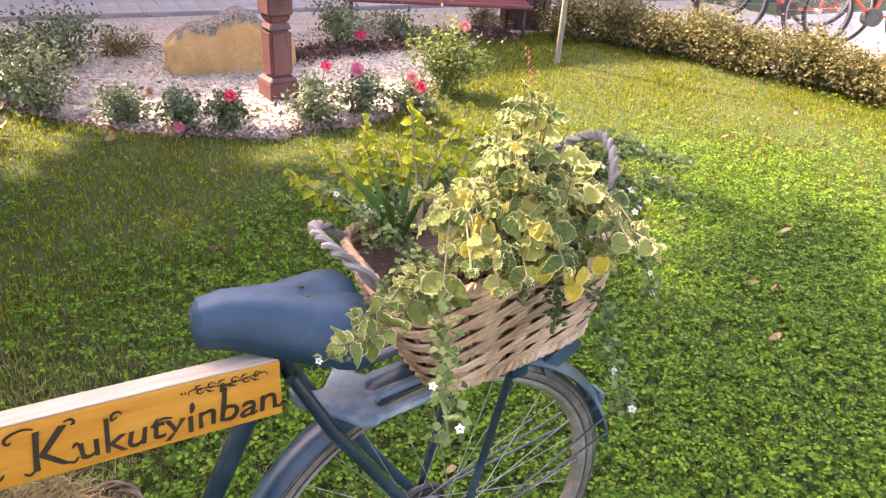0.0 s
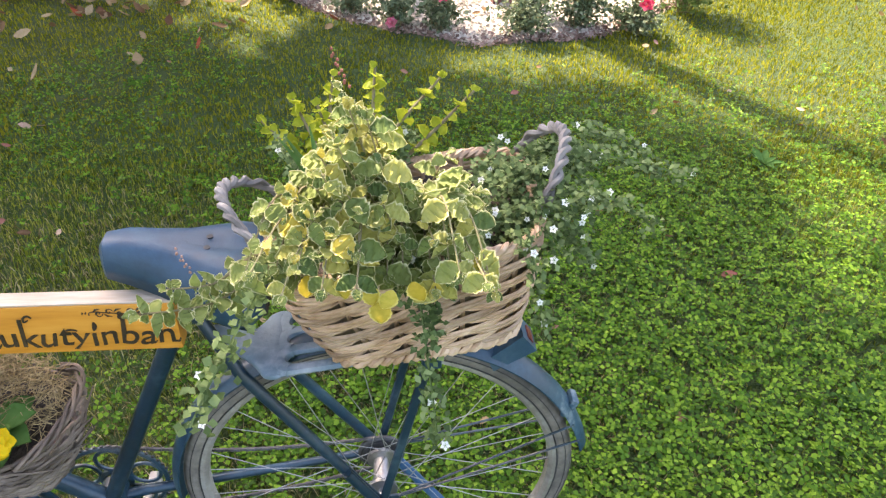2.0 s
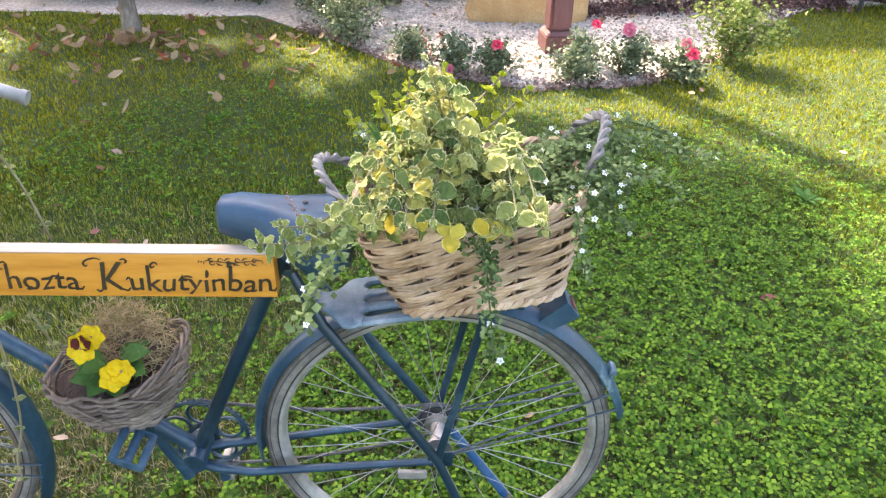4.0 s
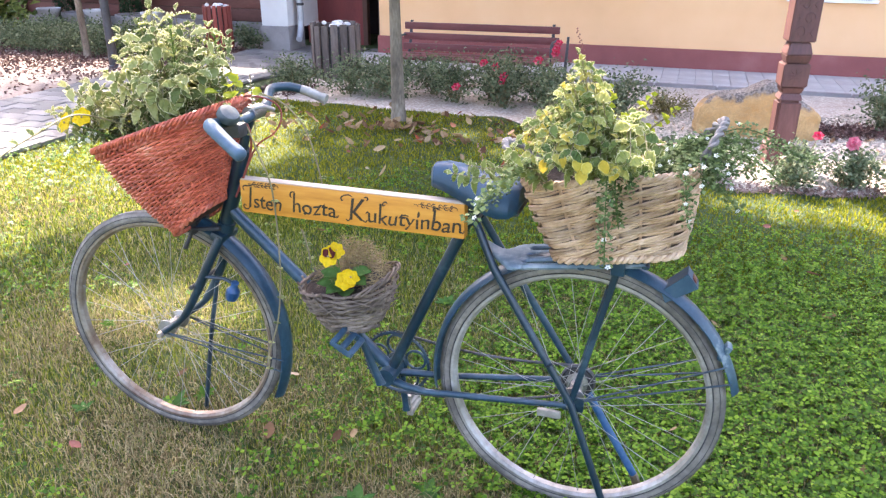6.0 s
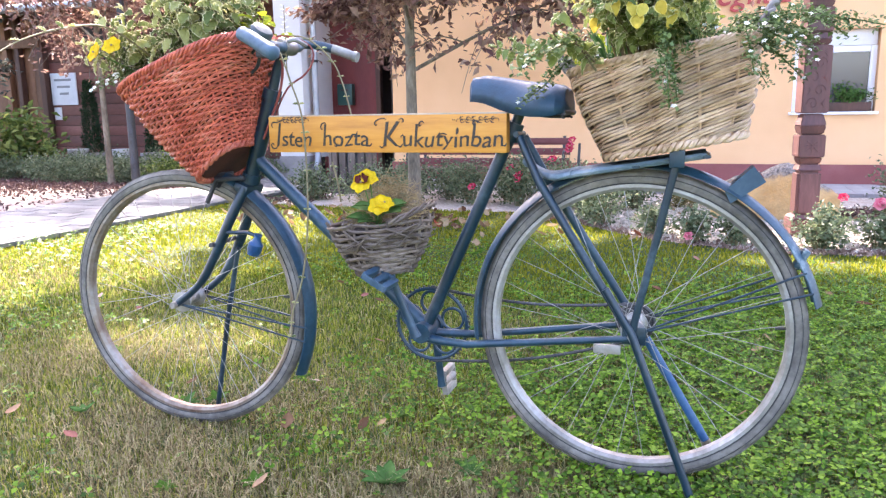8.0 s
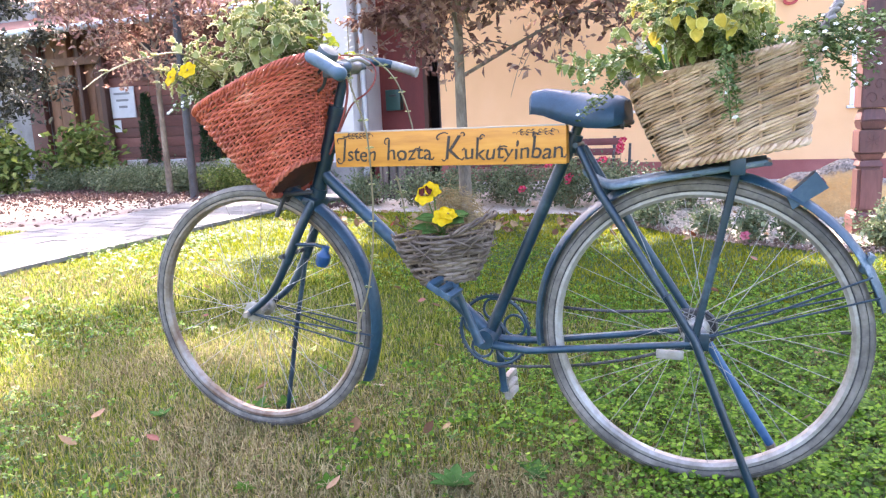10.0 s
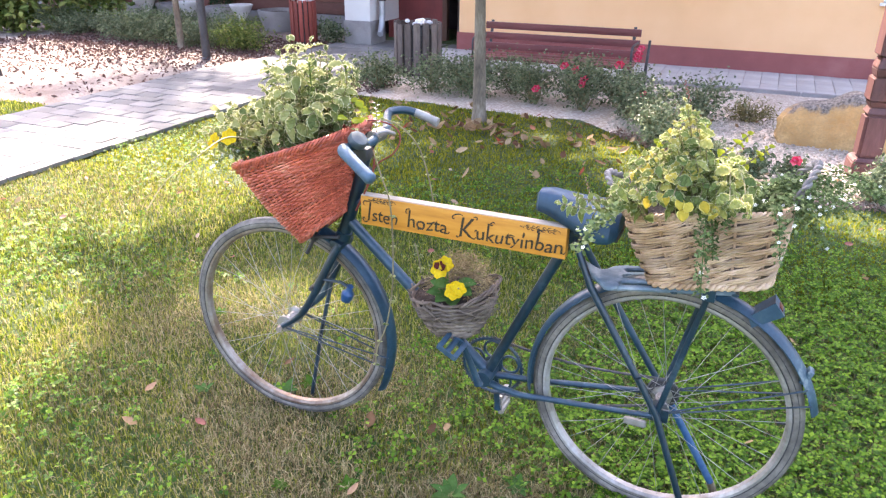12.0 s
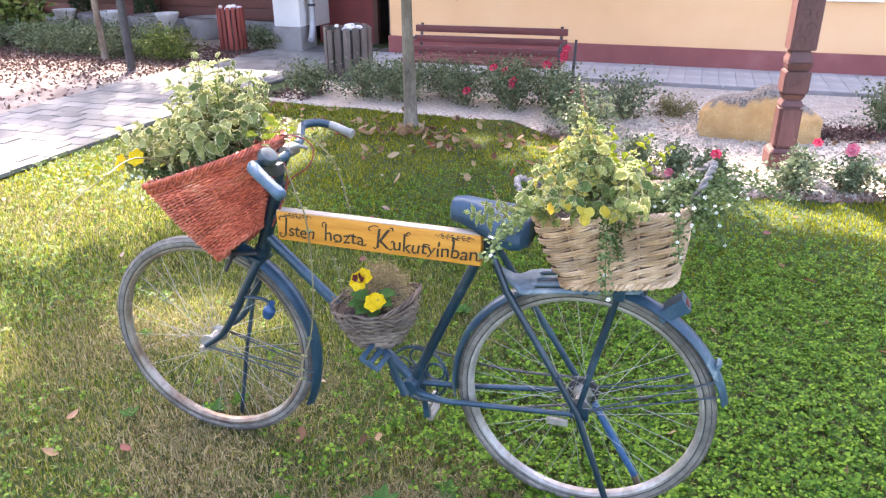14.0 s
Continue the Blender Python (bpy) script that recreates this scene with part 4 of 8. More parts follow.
def guard(name, hub, turn, r, a0, a1, width, label, flare=0.0):
    """A mudguard: an arched strip round part of a wheel."""
    n, sec = 40, 7
    vs, fs = [], []
    for layer in (0, 1):
        for i in range(n + 1):
            a = radians(a0 + (a1 - a0) * i / n)
            for j in range(sec):
                u = (j / (sec - 1)) * 2 - 1
                rr = r - 0.014 * u * u - layer * 0.0022 + flare * (1 - i / n) ** 6
                vs.append(Vector((rr * math.cos(a), u * width / 2, rr * math.sin(a))))
    k = (n + 1) * sec
    for layer in (0, 1):
        for i in range(n):
            for j in range(sec - 1):
                q = (layer * k + i * sec + j, layer * k + i * sec + j + 1, layer * k + (i + 1) * sec + j + 1, layer * k + (i + 1) * sec + j)
                fs.append(q if layer else q[::-1])
    for i in range(n):
        for j in (0, sec - 1):
            q = (i * sec + j, (i + 1) * sec + j, k + (i + 1) * sec + j, k + i * sec + j)
            fs.append(q if j == 0 else q[::-1])
    for i in (0, n):
        for j in range(sec - 1):
            q = (i * sec + j, i * sec + j + 1, k + i * sec + j + 1, k + i * sec + j)
            fs.append(q)
    m = Matrix.Translation(hub) @ Matrix.Rotation(turn, 4, "Z")
    return Geo().add([m @ p for p in vs], fs).make(name, M_BLUE, bicycle, label)


rear_guard = guard("rear_mudguard", HUB_R, 0, 0.350, 12, 188, 0.056, "arched blue mudguard", 0.008)
front_guard = guard("front_mudguard", HUB_F, STEER, 0.352, -29, 74, 0.058, "arched blue mudguard behind the front wheel", 0.012)
# wire braces of the mudguards
for s in (-1, 1):
    for a in (24, 17):
        q = HUB_R + Vector((0.345 * math.cos(radians(a)), s * 0.027, 0.345 * math.sin(radians(a))))
        Geo().tube([P(0.005, 0.358, s * 0.055), q], 0.0022, 6).make("guard_stay", M_DARKBLUE, bicycle)
    for a in (-8, -14):
        rot = Matrix.Rotation(STEER, 4, "Z")
        q = HUB_F + rot @ Vector((0.345 * math.cos(radians(a)), s * 0.028, 0.345 * math.sin(radians(a))))
        Geo().tube([HUB_F + rot @ Vector((0, s * 0.05, 0)), q], 0.0022, 6).make("guard_stay", M_DARKBLUE, bicycle)

# rear lamp and reflector on the mudguard
am = radians(55)
lamp_m = Matrix.Translation(HUB_R + Vector((0.352 * math.cos(am), 0, 0.352 * math.sin(am)))) @ Matrix.Rotation(-(math.pi / 2 - am), 4, "Y")
g = Geo()
vs = [(-0.035, -0.022, 0), (0.04, -0.024, 0), (0.04, 0.024, 0), (-0.035, 0.024, 0), (-0.03, -0.022, 0.027), (0.038, -0.024, 0.038), (0.038, 0.024, 0.038), (-0.03, 0.022, 0.027)]
g.add([lamp_m @ Vector(p) for p in vs], [(0, 3, 2, 1), (4, 5, 6, 7), (0, 1, 5, 4), (1, 2, 6, 5), (2, 3, 7, 6), (3, 0, 4, 7)])
rear_lamp = g.make("rear_lamp", M_PALEBLUE, bicycle, "blue painted wedge tail lamp", smooth=False)
Geo().bevelled((0.0385, -0.014, 0.008), (0.0415, 0.014, 0.022), 0.002, lamp_m).make("lens", M_RED, rear_lamp, "red lens")
am = radians(27)
lamp_m = Matrix.Translation(HUB_R + Vector((0.352 * math.cos(am), 0, 0.352 * math.sin(am)))) @ Matrix.Rotation(-(math.pi / 2 - am), 4, "Y")
Geo().bevelled((-0.02, -0.015, 0), (0.02, 0.015, 0.014), 0.004, lamp_m).make("reflector", M_BLUE, bicycle, "small blue painted reflector")

# carrier: slotted front plate, four rails, cross pieces, stays
TILT_R = math.atan2(0.045, 0.29)


def R(x, y, dz=0.0):
    """A place on the carrier, x along it from its front."""
    return Vector((-0.205 + x * math.cos(TILT_R), BY + y, 0.660 + x * math.sin(TILT_R) + dz))


g = Geo()
vs, fs, RING = [], [], 20
stations = [(-0.038, 0.012, 0.047, 0.004), (-0.034, 0.018, 0.044, 0.007), (-0.02, 0.020, 0.033, 0.008), (-0.004, 0.023, 0.021, 0.008), (0.008, 0.026, 0.013, 0.0085),
            (0.020, 0.034, 0.008, 0.009), (0.030, 0.047, 0.0065, 0.009), (0.040, 0.063, 0.006, 0.009), (0.050, 0.068, 0.006, 0.009), (0.058, 0.069, 0.006, 0.009), (0.064, 0.068, 0.006, 0.006)]
for x, hw, dz, ht in stations:
    for j in range(RING):
        w = 2 * math.pi * j / RING
        c, q = math.cos(w), math.sin(w)
        vs.append(R(x, hw * math.copysign(abs(c) ** 0.45, c), dz + ht * math.copysign(abs(q) ** 0.7, q)))
for i in range(len(stations) - 1):
    for j in range(RING):
        fs.append((i * RING + j, i * RING + (j + 1) % RING, (i + 1) * RING + (j + 1) % RING, (i + 1) * RING + j))
fs += [tuple(range(RING - 1, -1, -1)), tuple(range(len(vs) - RING, len(vs)))]
g.add(vs, fs)
for y in (-0.038, 0.0, 0.038):
    g.tube([R(0.078 - 0.017 * math.cos(w), y + 0.019 * math.sin(w), 0.007) for w in (-1.5, -1.0, -0.5, 0.0, 0.5, 1.0, 1.5)], 0.012, 8, squash=((0, 0, 1), 0.7))
carrier = g.make("carrier", M_GRIPBLUE, bicycle, "cast metal luggage carrier with worn blue paint")
for y in (-0.057, -0.019, 0.019, 0.057):
    Geo().tube([R(0.055, y, 0.006), R(0.09, y, 0.007), R(0.33, y, 0.007)], [0.0095, 0.0095, 0.009], 8, squash=((0, 0, 1), 0.75)).make("rail", M_GRIPBLUE, carrier)
for x in (0.2, 0.33):
    Geo().tube([R(x, -0.066, 0.004), R(x, 0.066, 0.004)], 0.008, 8, squash=((0, 0, 1), 0.5)).make("cross_piece", M_BLUE, carrier)
for s in (-1, 1):
    Geo().tube([R(0.275, s * 0.064, 0.0), P(-0.005, 0.361, s * 0.064)], 0.0075, 8, squash=((0, 1, 0), 0.6)).make("carrier_stay", M_DARKBLUE, bicycle)
Geo().bevelled((0.066 - 0.012, BY - 0.082, 0.695), (0.066 + 0.016, BY - 0.07, 0.735), 0.003).make("stay_clip", M_BLUE, bicycle)

# saddle: a pressed shell over two springs
g = Geo()
rows = [(-0.352, 0.012, 0.862, 0.03), (-0.346, 0.022, 0.871, 0.038), (-0.32, 0.029, 0.874, 0.046), (-0.285, 0.036, 0.869, 0.054), (-0.25, 0.050, 0.863, 0.058), (-0.215, 0.072, 0.858, 0.058), (-0.185, 0.087, 0.855, 0.056), (-0.165, 0.087, 0.852, 0.050), (-0.152, 0.070, 0.845, 0.038)]
vs, fs, sec = [], [], 15
for x, hw, z, drop in rows:
    for j in range(sec):
        u = j / (sec - 1) * 2 - 1
        a = abs(u)
        y = math.copysign(hw * min(1.0, 1.15 * a) * (1 - 0.06 * max(0, a - 0.85)), u)
        zz = z - 0.007 * (a ** 2) - drop * max(0.0, (a - 0.45) / 0.55) ** 1.7
        if x > -0.22:
            zz -= 0.008 * (1 - min(1, a * 3)) ** 2
        vs.append(P(x, zz, y))
for i in range(len(rows) - 1):
    for j in range(sec - 1):
        fs.append((i * sec + j, i * sec + j + 1, (i + 1) * sec + j + 1, (i + 1) * sec + j))
fs.append(tuple(range(sec - 1, -1, -1)))
fs.append(tuple((len(rows) - 1) * sec + j for j in range(sec)))
g.add(vs, fs)
saddle = g.make("saddle", M_SADDLE, bicycle, "blue painted hard saddle with small holes")
sol = saddle.modifiers.new("thickness", "SOLIDIFY")
sol.thickness, sol.offset = 0.005, -1
for hx in (-0.238, -0.221):
    for s in (-1, 1):
        Geo().lathe([(0.0045, 0), (0.0045, 0.0015)], P(hx, 0.8615, s * 0.012), 10).make("vent_hole", M_BLACKRUBBER, saddle)
for s in (-1, 1):
    coil = [P(-0.165 + 0.014 * math.cos(t * 0.9), 0.79 + t * 0.0022, s * 0.05 + 0.014 * math.sin(t * 0.9)) for t in range(0, 26)]
    Geo().tube(coil, 0.0028, 6).make("spring", M_IRON, saddle)
    Geo().tube(smoothed([P(-0.335, 0.848, s * 0.008), P(-0.26, 0.815, s * 0.018), P(-0.2, 0.795, s * 0.035), P(-0.155, 0.792, s * 0.05)], 5), 0.0032, 6).make("saddle_rail", M_IRON, saddle)
Geo().bevelled(P(-0.255, 0.808, -0.022), P(-0.222, 0.832, 0.022), 0.005).make("clamp", M_IRON, saddle)
Geo().tube([P(-0.15, 0.80, -0.07), P(-0.15, 0.80, 0.07)], 0.006, 8).make("spring_bar", M_IRON, saddle)

# chain wheel with round openings, cranks, pedals, chain
cy = 0.046
g = Geo()
outer = [BB + Vector((0.086 * math.cos(a), cy, 0.086 * math.sin(a))) for a in [2 * math.pi * k / 60 for k in range(60)]]
g.tube(outer, 0.0045, 6, closed=True)
for k in range(5):
    a = 2 * math.pi * k / 5 + 0.3
    c = BB + Vector((0.054 * math.cos(a), cy, 0.054 * math.sin(a)))
    g.tube([c + Vector((0.026 * math.cos(b), 0, 0.026 * math.sin(b))) for b in [2 * math.pi * q / 20 for q in range(20)]], 0.0035, 6, closed=True)
g.tube([BB + Vector((0.024 * math.cos(a), cy, 0.024 * math.sin(a))) for a in [2 * math.pi * k / 20 for k in range(20)]], 0.006, 6, closed=True)
chain_wheel = g.make("chain_wheel", M_BLUE, bicycle, "blue chain wheel with round openings")
teeth = Geo()
for k in range(46):
    a = 2 * math.pi * k / 46
    m = Matrix.Translation(BB + Vector((0.0905 * math.cos(a), cy, 0.0905 * math.sin(a)))) @ Matrix.Rotation(-a, 4, "Y")
    teeth.box((-0.003, -0.0015, -0.0022), (0.0035, 0.0015, 0.0022), m)
teeth.make("teeth", M_CHAIN, chain_wheel, smooth=False)


def crank(name, end, side, pedal_label):
    a = BB + Vector((0, side * 0.062, 0))
    e = Vector(end)
    e.y = a.y + side * 0.006
    c = Geo().tube([a, a.lerp(e, 0.12), a.lerp(e, 0.9), e], [0.014, 0.0105, 0.0085, 0.011], 10, squash=((0, 1, 0), 0.7)).make(name, M_BLUE, bicycle)
    axle = Geo().tube([e, e + Vector((0, side * 0.09, 0))], 0.006, 8).make("pedal_axle", M_STEEL, c)
    m = Matrix.Translation(e + Vector((0, side * 0.055, 0))) @ Matrix.Rotation(radians(85 if side > 0 else 30), 4, "Y")
    g = Geo()
    for s in (-1, 1):
        g.bevelled((s * 0.024 - 0.007, -0.036, -0.008), (s * 0.024 + 0.007, 0.036, 0.008), 0.003, m)
        g.bevelled((-0.026, s * 0.036 - 0.002, -0.007), (0.026, s * 0.036 + 0.002, 0.007), 0.002, m)
    g.tube([m @ Vector((0, -0.038, 0)), m @ Vector((0, 0.038, 0))], 0.008, 10)
    g.make("pedal", M_PALEBLUE if side < 0 else M_RIM, c, pedal_label)


crank("crank", (-0.528, 0, 0.455), -1, "scratched blue and silver pedal")
crank("crank", (-0.458, 0, 0.150), 1, "scratched blue and silver pedal")

runs = [(BB + Vector((0.0, cy, 0.09)), Vector((-0.005, BY + cy, 0.394))), (Vector((-0.005, BY + cy, 0.314)), BB + Vector((0.0, cy, -0.09)))]
for a, b in runs:
    chain = Geo()
    n = int((b - a).length / 0.0127)
    for i in range(n):
        p, q = a.lerp(b, i / n), a.lerp(b, (i + 1) / n)
        p.z -= 0.02 * math.sin(math.pi * i / n)
        q.z -= 0.02 * math.sin(math.pi * (i + 1) / n)
        w = 0.0032 if i % 2 else 0.0048
        chain.tube([p, p.lerp(q, 0.5), q], [0.0042, 0.0030, 0.0042], 6, squash=((0, 1, 0), w / 0.0042))
    chain.make("chain_run", M_CHAIN, bicycle, "slack greasy chain")
g = Geo().tube([(Vector((-0.005 + 0.038 * math.cos(a), BY + cy, 0.354 + 0.038 * math.sin(a)))) for a in [2 * math.pi * k / 18 for k in range(18)]], 0.005, 6, closed=True)
g.tube([P(-0.005, 0.354, 0.04), P(-0.005, 0.354, 0.05)], 0.034, 16)
g.make("rear_sprocket", M_CHAIN, bicycle)
Geo().bevelled(P(-0.08, 0.315, -0.074), P(-0.025, 0.335, -0.064), 0.004).make("brake_arm", M_RIM, bicycle)

# fork, stem, handlebar
FK = Matrix.Translation(HUB_F) @ Matrix.Rotation(STEER, 4, "Z")


def F(x, z, y=0.0):
    """A place in the steered front part, from the front axle."""
    return FK @ Vector((x, y, z - 0.345))


for s in (-1, 1):
    Geo().tube(smoothed([F(0.196, 0.635, s * 0.026), F(0.158, 0.555, s * 0.043), F(0.118, 0.475, s * 0.05), F(0.07, 0.40, s * 0.052), F(0.0, 0.345, s * 0.052)], 5), [0.0125] * 10 + [0.011] * 5 + [0.009] * 6, 10).make("fork_blade", M_DARKBLUE, bicycle)
    Geo().tube([F(0, 0.345, s * 0.045), F(0, 0.345, s * 0.072)], 0.0085, 6).make("axle_nut", M_RUSTRIM, bicycle)
Geo().bevelled((-0.020, -0.038, -0.012), (0.020, 0.038, 0.012), 0.010, Matrix.Translation(HEAD_LOW + Vector((-0.006, 0, -0.015))) @ Matrix.Rotation(radians(20), 4, "Y")).make("fork_crown", M_DARKBLUE, bicycle)
for z, r in ((0.852, 0.022), (0.655, 0.0225)):
    c = HEAD_LOW.lerp(HEAD_TOP, (z - 0.648) / 0.207)
    d = (HEAD_TOP - HEAD_LOW).normalized() * 0.012
    Geo().tube([c - d, c + d], r, 16).make("headset_cup", M_DARKBLUE, bicycle)
STEM_TOP = Vector((-0.795, BY - 0.005, 0.955))
Geo().tube(smoothed([HEAD_TOP, Vector((-0.822, BY, 0.915)), STEM_TOP], 4), 0.0115, 12).make("stem", M_DARKBLUE, bicycle)
Geo().tube([STEM_TOP + Vector((0, -0.025, 0)), STEM_TOP + Vector((0, 0.025, 0))], 0.0175, 14).make("stem_clamp", M_STEEL, bicycle, "bare metal stem clamp")
bar_near = smoothed([STEM_TOP, (-0.785, -0.10, 0.952), (-0.795, -0.19, 0.962), (-0.785, -0.228, 0.968), (-0.745, -0.252, 0.952), (-0.688, -0.272, 0.922)], 6)
bar_far = smoothed([STEM_TOP, (-0.80, 0.02, 0.96), (-0.83, 0.085, 0.972), (-0.842, 0.125, 0.978), (-0.822, 0.165, 0.977), (-0.785, 0.185, 0.966), (-0.729, 0.189, 0.946)], 6)
bar = Geo().tube(list(reversed(bar_near)) + bar_far[1:], 0.0115, 12).make("handlebar", M_BLUE, bicycle, "swept-back blue handlebar")
Geo().tube(bar_near[-13:] + [bar_near[-1] + (bar_near[-1] - bar_near[-2]).normalized() * d for d in (0.004, 0.007)], [0.0135] + [0.0152] * 5 + [0.0148] * 4 + [0.0152, 0.0155, 0.0150, 0.0120, 0.006], 14).make("grip", M_GRIP, bar, "blue painted grip")
Geo().tube(bar_far[-8:], 0.0120, 14).make("grip", M_WORNGRIP, bar, "worn pale grip")
Geo().tube([bar_far[-2], bar_far[-1] + Vector((0.004, 0, -0.001))], [0.0138, 0.0135], 14).make("grip_end", M_WORNGRIP, bar)
bell = Geo().lathe([(0.021, -0.008), (0.0245, -0.004), (0.0245, 0.008), (0.021, 0.013), (0.010, 0.015), (0.003, 0.0155)], (0, 0, 0), 24, m=Matrix.Translation((-0.78, -0.168, 0.974)) @ Matrix.Rotation(radians(12), 4, "X") @ Matrix.Rotation(radians(38), 4, "Y"))
bell.make("bell", M_BELL, bicycle, "round dark bell on the handlebar")
Geo().bevelled((-0.022, -0.018, -0.03), (0.018, 0.018, 0.0), 0.005, Matrix.Translation((-0.775, -0.15, 0.955))).make("bell_clamp", M_IRON, bicycle)
Geo().tube(smoothed([STEM_TOP + Vector((0.008, -0.02, 0.01)), STEM_TOP + Vector((0.025, -0.005, 0.016)), STEM_TOP + Vector((0.04, 0.02, 0.004))], 5), 0.0055, 8).make("brake_lever", M_RIM, bicycle, "bare metal brake lever")
cable = smoothed([(-0.88, -0.02, 0.965), (-0.83, -0.01, 0.985), (-0.785, 0.01, 0.975), (-0.76, 0.015, 0.955), (-0.757, 0.01, 0.925), (-0.775, 0.0, 0.895), (-0.82, -0.01, 0.86), (-0.87, -0.02, 0.76)], 7)
Geo().tube(smoothed([(-0.87, -0.10, 0.955), (-0.81, -0.10, 0.965), (-0.775, -0.10, 0.93), (-0.79, -0.085, 0.86), (-0.85, -0.07, 0.75)], 7), 0.0028, 6).make("brake_cable", M_REDBIN, bicycle, "reddish brake cable")
Geo().tube(cable, 0.0023, 6).make("brake_cable", M_REDBIN, bicycle, "reddish brake cable")

# dynamo hung at the fork, brake fittings
dyn = Geo().lathe([(0.004, -0.026), (0.014, -0.022), (0.0175, -0.010), (0.0175, 0.005), (0.011, 0.012), (0.008, 0.022), (0.010, 0.029)], (0, 0, 0), 18, m=Matrix.Translation((-0.876, -0.092, 0.500)) @ Matrix.Rotation(radians(20), 4, "Y"))
dyn.make("dynamo", M_BRIGHTBLUE, bicycle, "bright blue bottle dynamo")
Geo().tube([F(0.14, 0.53, -0.05), Vector((-0.9, -0.085, 0.53)), Vector((-0.872, -0.092, 0.525))], 0.005, 8).make("dynamo_bracket", M_DARKBLUE, bicycle)
Geo().tube([F(0.118, 0.50, -0.066), F(0.118, 0.50, 0.066)], 0.006, 8).make("brake_bridge", M_IRON, bicycle)
Geo().bevelled((-0.012, -0.03, -0.02), (0.012, 0.03, 0.02), 0.006, Matrix.Translation(F(0.12, 0.655)) @ Matrix.Rotation(radians(20), 4, "Y")).make("brake_block", M_IRON, bicycle)
Geo().tube([F(0.2, 0.66, -0.03), F(0.13, 0.655, -0.04), F(0.1, 0.60, -0.04)], 0.006, 8).make("brake_arm", M_IRON, bicycle)

# ---- the painted board on the bicycle ----
SX0, SX1, SZ0, SZ1, SY = -0.827, -0.268, 0.720, 0.803, -0.083
board = thing("welcome_board", ((SX0 + SX1) / 2, SY, SZ0), "orange stained wooden board with black hand-painted welcome", "sign")
Geo().bevelled((SX0, SY, SZ0), (SX1, SY + 0.028, SZ1 - 0.003), 0.002).make("board", M_SIGNWOOD, board, "orange wood face")
Geo().bevelled((SX0 + 0.001, SY + 0.0015, SZ1 - 0.0028), (SX1 - 0.001, SY + 0.0275, SZ1), 0.001).make("top_edge", M_PALEWOOD, board, "pale top edge")


def lettering(words, x, z, size, width, lean=0.12, tall=2.6, low=0.55):
    """One painted word; its ascenders are drawn out above the small letters, its descenders shortened."""
    cu = bpy.data.curves.new("words", "FONT")
    cu.body, cu.size, cu.extrude, cu.align_x, cu.offset = words, 1.0, 0.0006, "LEFT", 0.004
    cu.resolution_u = 4
    tmp = new("words", cu)
    bpy.context.view_layer.update()
    me = bpy.data.meshes.new_from_object(tmp)
    bpy.data.objects.remove(tmp)
    xs = [p.co.x for p in me.vertices]
    x_min = min(xs)
    k = width / (max(xs) - x_min)
    o = PLACE[board]
    for p in me.vertices:
        u, h = (p.co.x - x_min) * k, p.co.y
        if h > 0.52:
            h = 0.52 + (h - 0.52) * tall
        elif h < 0:
            h *= low
        h = h * size + 0.0016 * math.sin(u * 95)
        p.co = Vector((x + u + lean * h + 0.0010 * math.sin(h * 210 + u * 60), SY - 0.0012 - p.co.z, z + h)) - o
    me.materials.clear()
    me.materials.append(M_INK)
    ob = new("word", me)
    ob.parent = board
    return ob


def brush(x, z, *strokes):
    """Painted curls of a letter: each a list of (right, up) in millimetres from x, z, thin at its ends."""
    for pts in strokes:
        path = smoothed([(x + a / 1000, SY - 0.0010, z + b / 1000) for a, b in pts], 6)
        n = len(path) - 1
        Geo().tube(path, [0.0006 + 0.0012 * math.sin(math.pi * (0.12 + 0.76 * i / n)) for i in range(n + 1)], 6, squash=((0, 1, 0), 0.4)).make("swash", M_INK, board)


BASE = SZ0 + 0.0135
lettering("I", SX0 + 0.0205, BASE, 0.0540, 0.0046, 0.16, 2.7)
lettering("sten", SX0 + 0.0335, BASE, 0.0500, 0.073)
lettering("hozta", SX0 + 0.138, BASE + 0.001, 0.0500, 0.112)
lettering("K", SX0 + 0.284, BASE, 0.0540, 0.036, 0.16, 2.7)
lettering("ukutyinban", SX0 + 0.329, BASE - 0.001, 0.0500, 0.222)
brush(SX0 + 0.0205, BASE, [(-9, 42), (-12, 48), (-8, 54), (2, 54), (12, 57), (20, 59)], [(2, 3), (-3, -4), (-11, -4), (-15, 3), (-11, 7), (-8, 3)])
brush(SX0 + 0.138, BASE, [(0, 37), (-4, 41), (-2, 49), (5, 52), (8, 50)], [(28, 2), (33, 0), (37, 6)], [(68, 22), (75, 26), (86, 24)], [(108, 3), (114, 1), (119, 7)])
brush(SX0 + 0.284, BASE, [(9, 57), (0, 60), (-12, 57), (-19, 51), (-17, 45), (-13, 47)], [(38, 57), (45, 59), (48, 54), (44, 51)], [(34, 2), (40, -1), (45, 5)], [(1, 1), (-4, -3), (-9, 1)])
brush(SX0 + 0.329, BASE, [(-4, 19), (0, 24), (3, 22)], [(45, 46), (39, 43), (40, 50), (46, 53), (50, 49)], [(84, 25), (92, 27), (101, 25)],
      [(163, 43), (158, 46), (161, 52), (167, 52), (169, 48)], [(220, 3), (227, 1), (230, 7)])


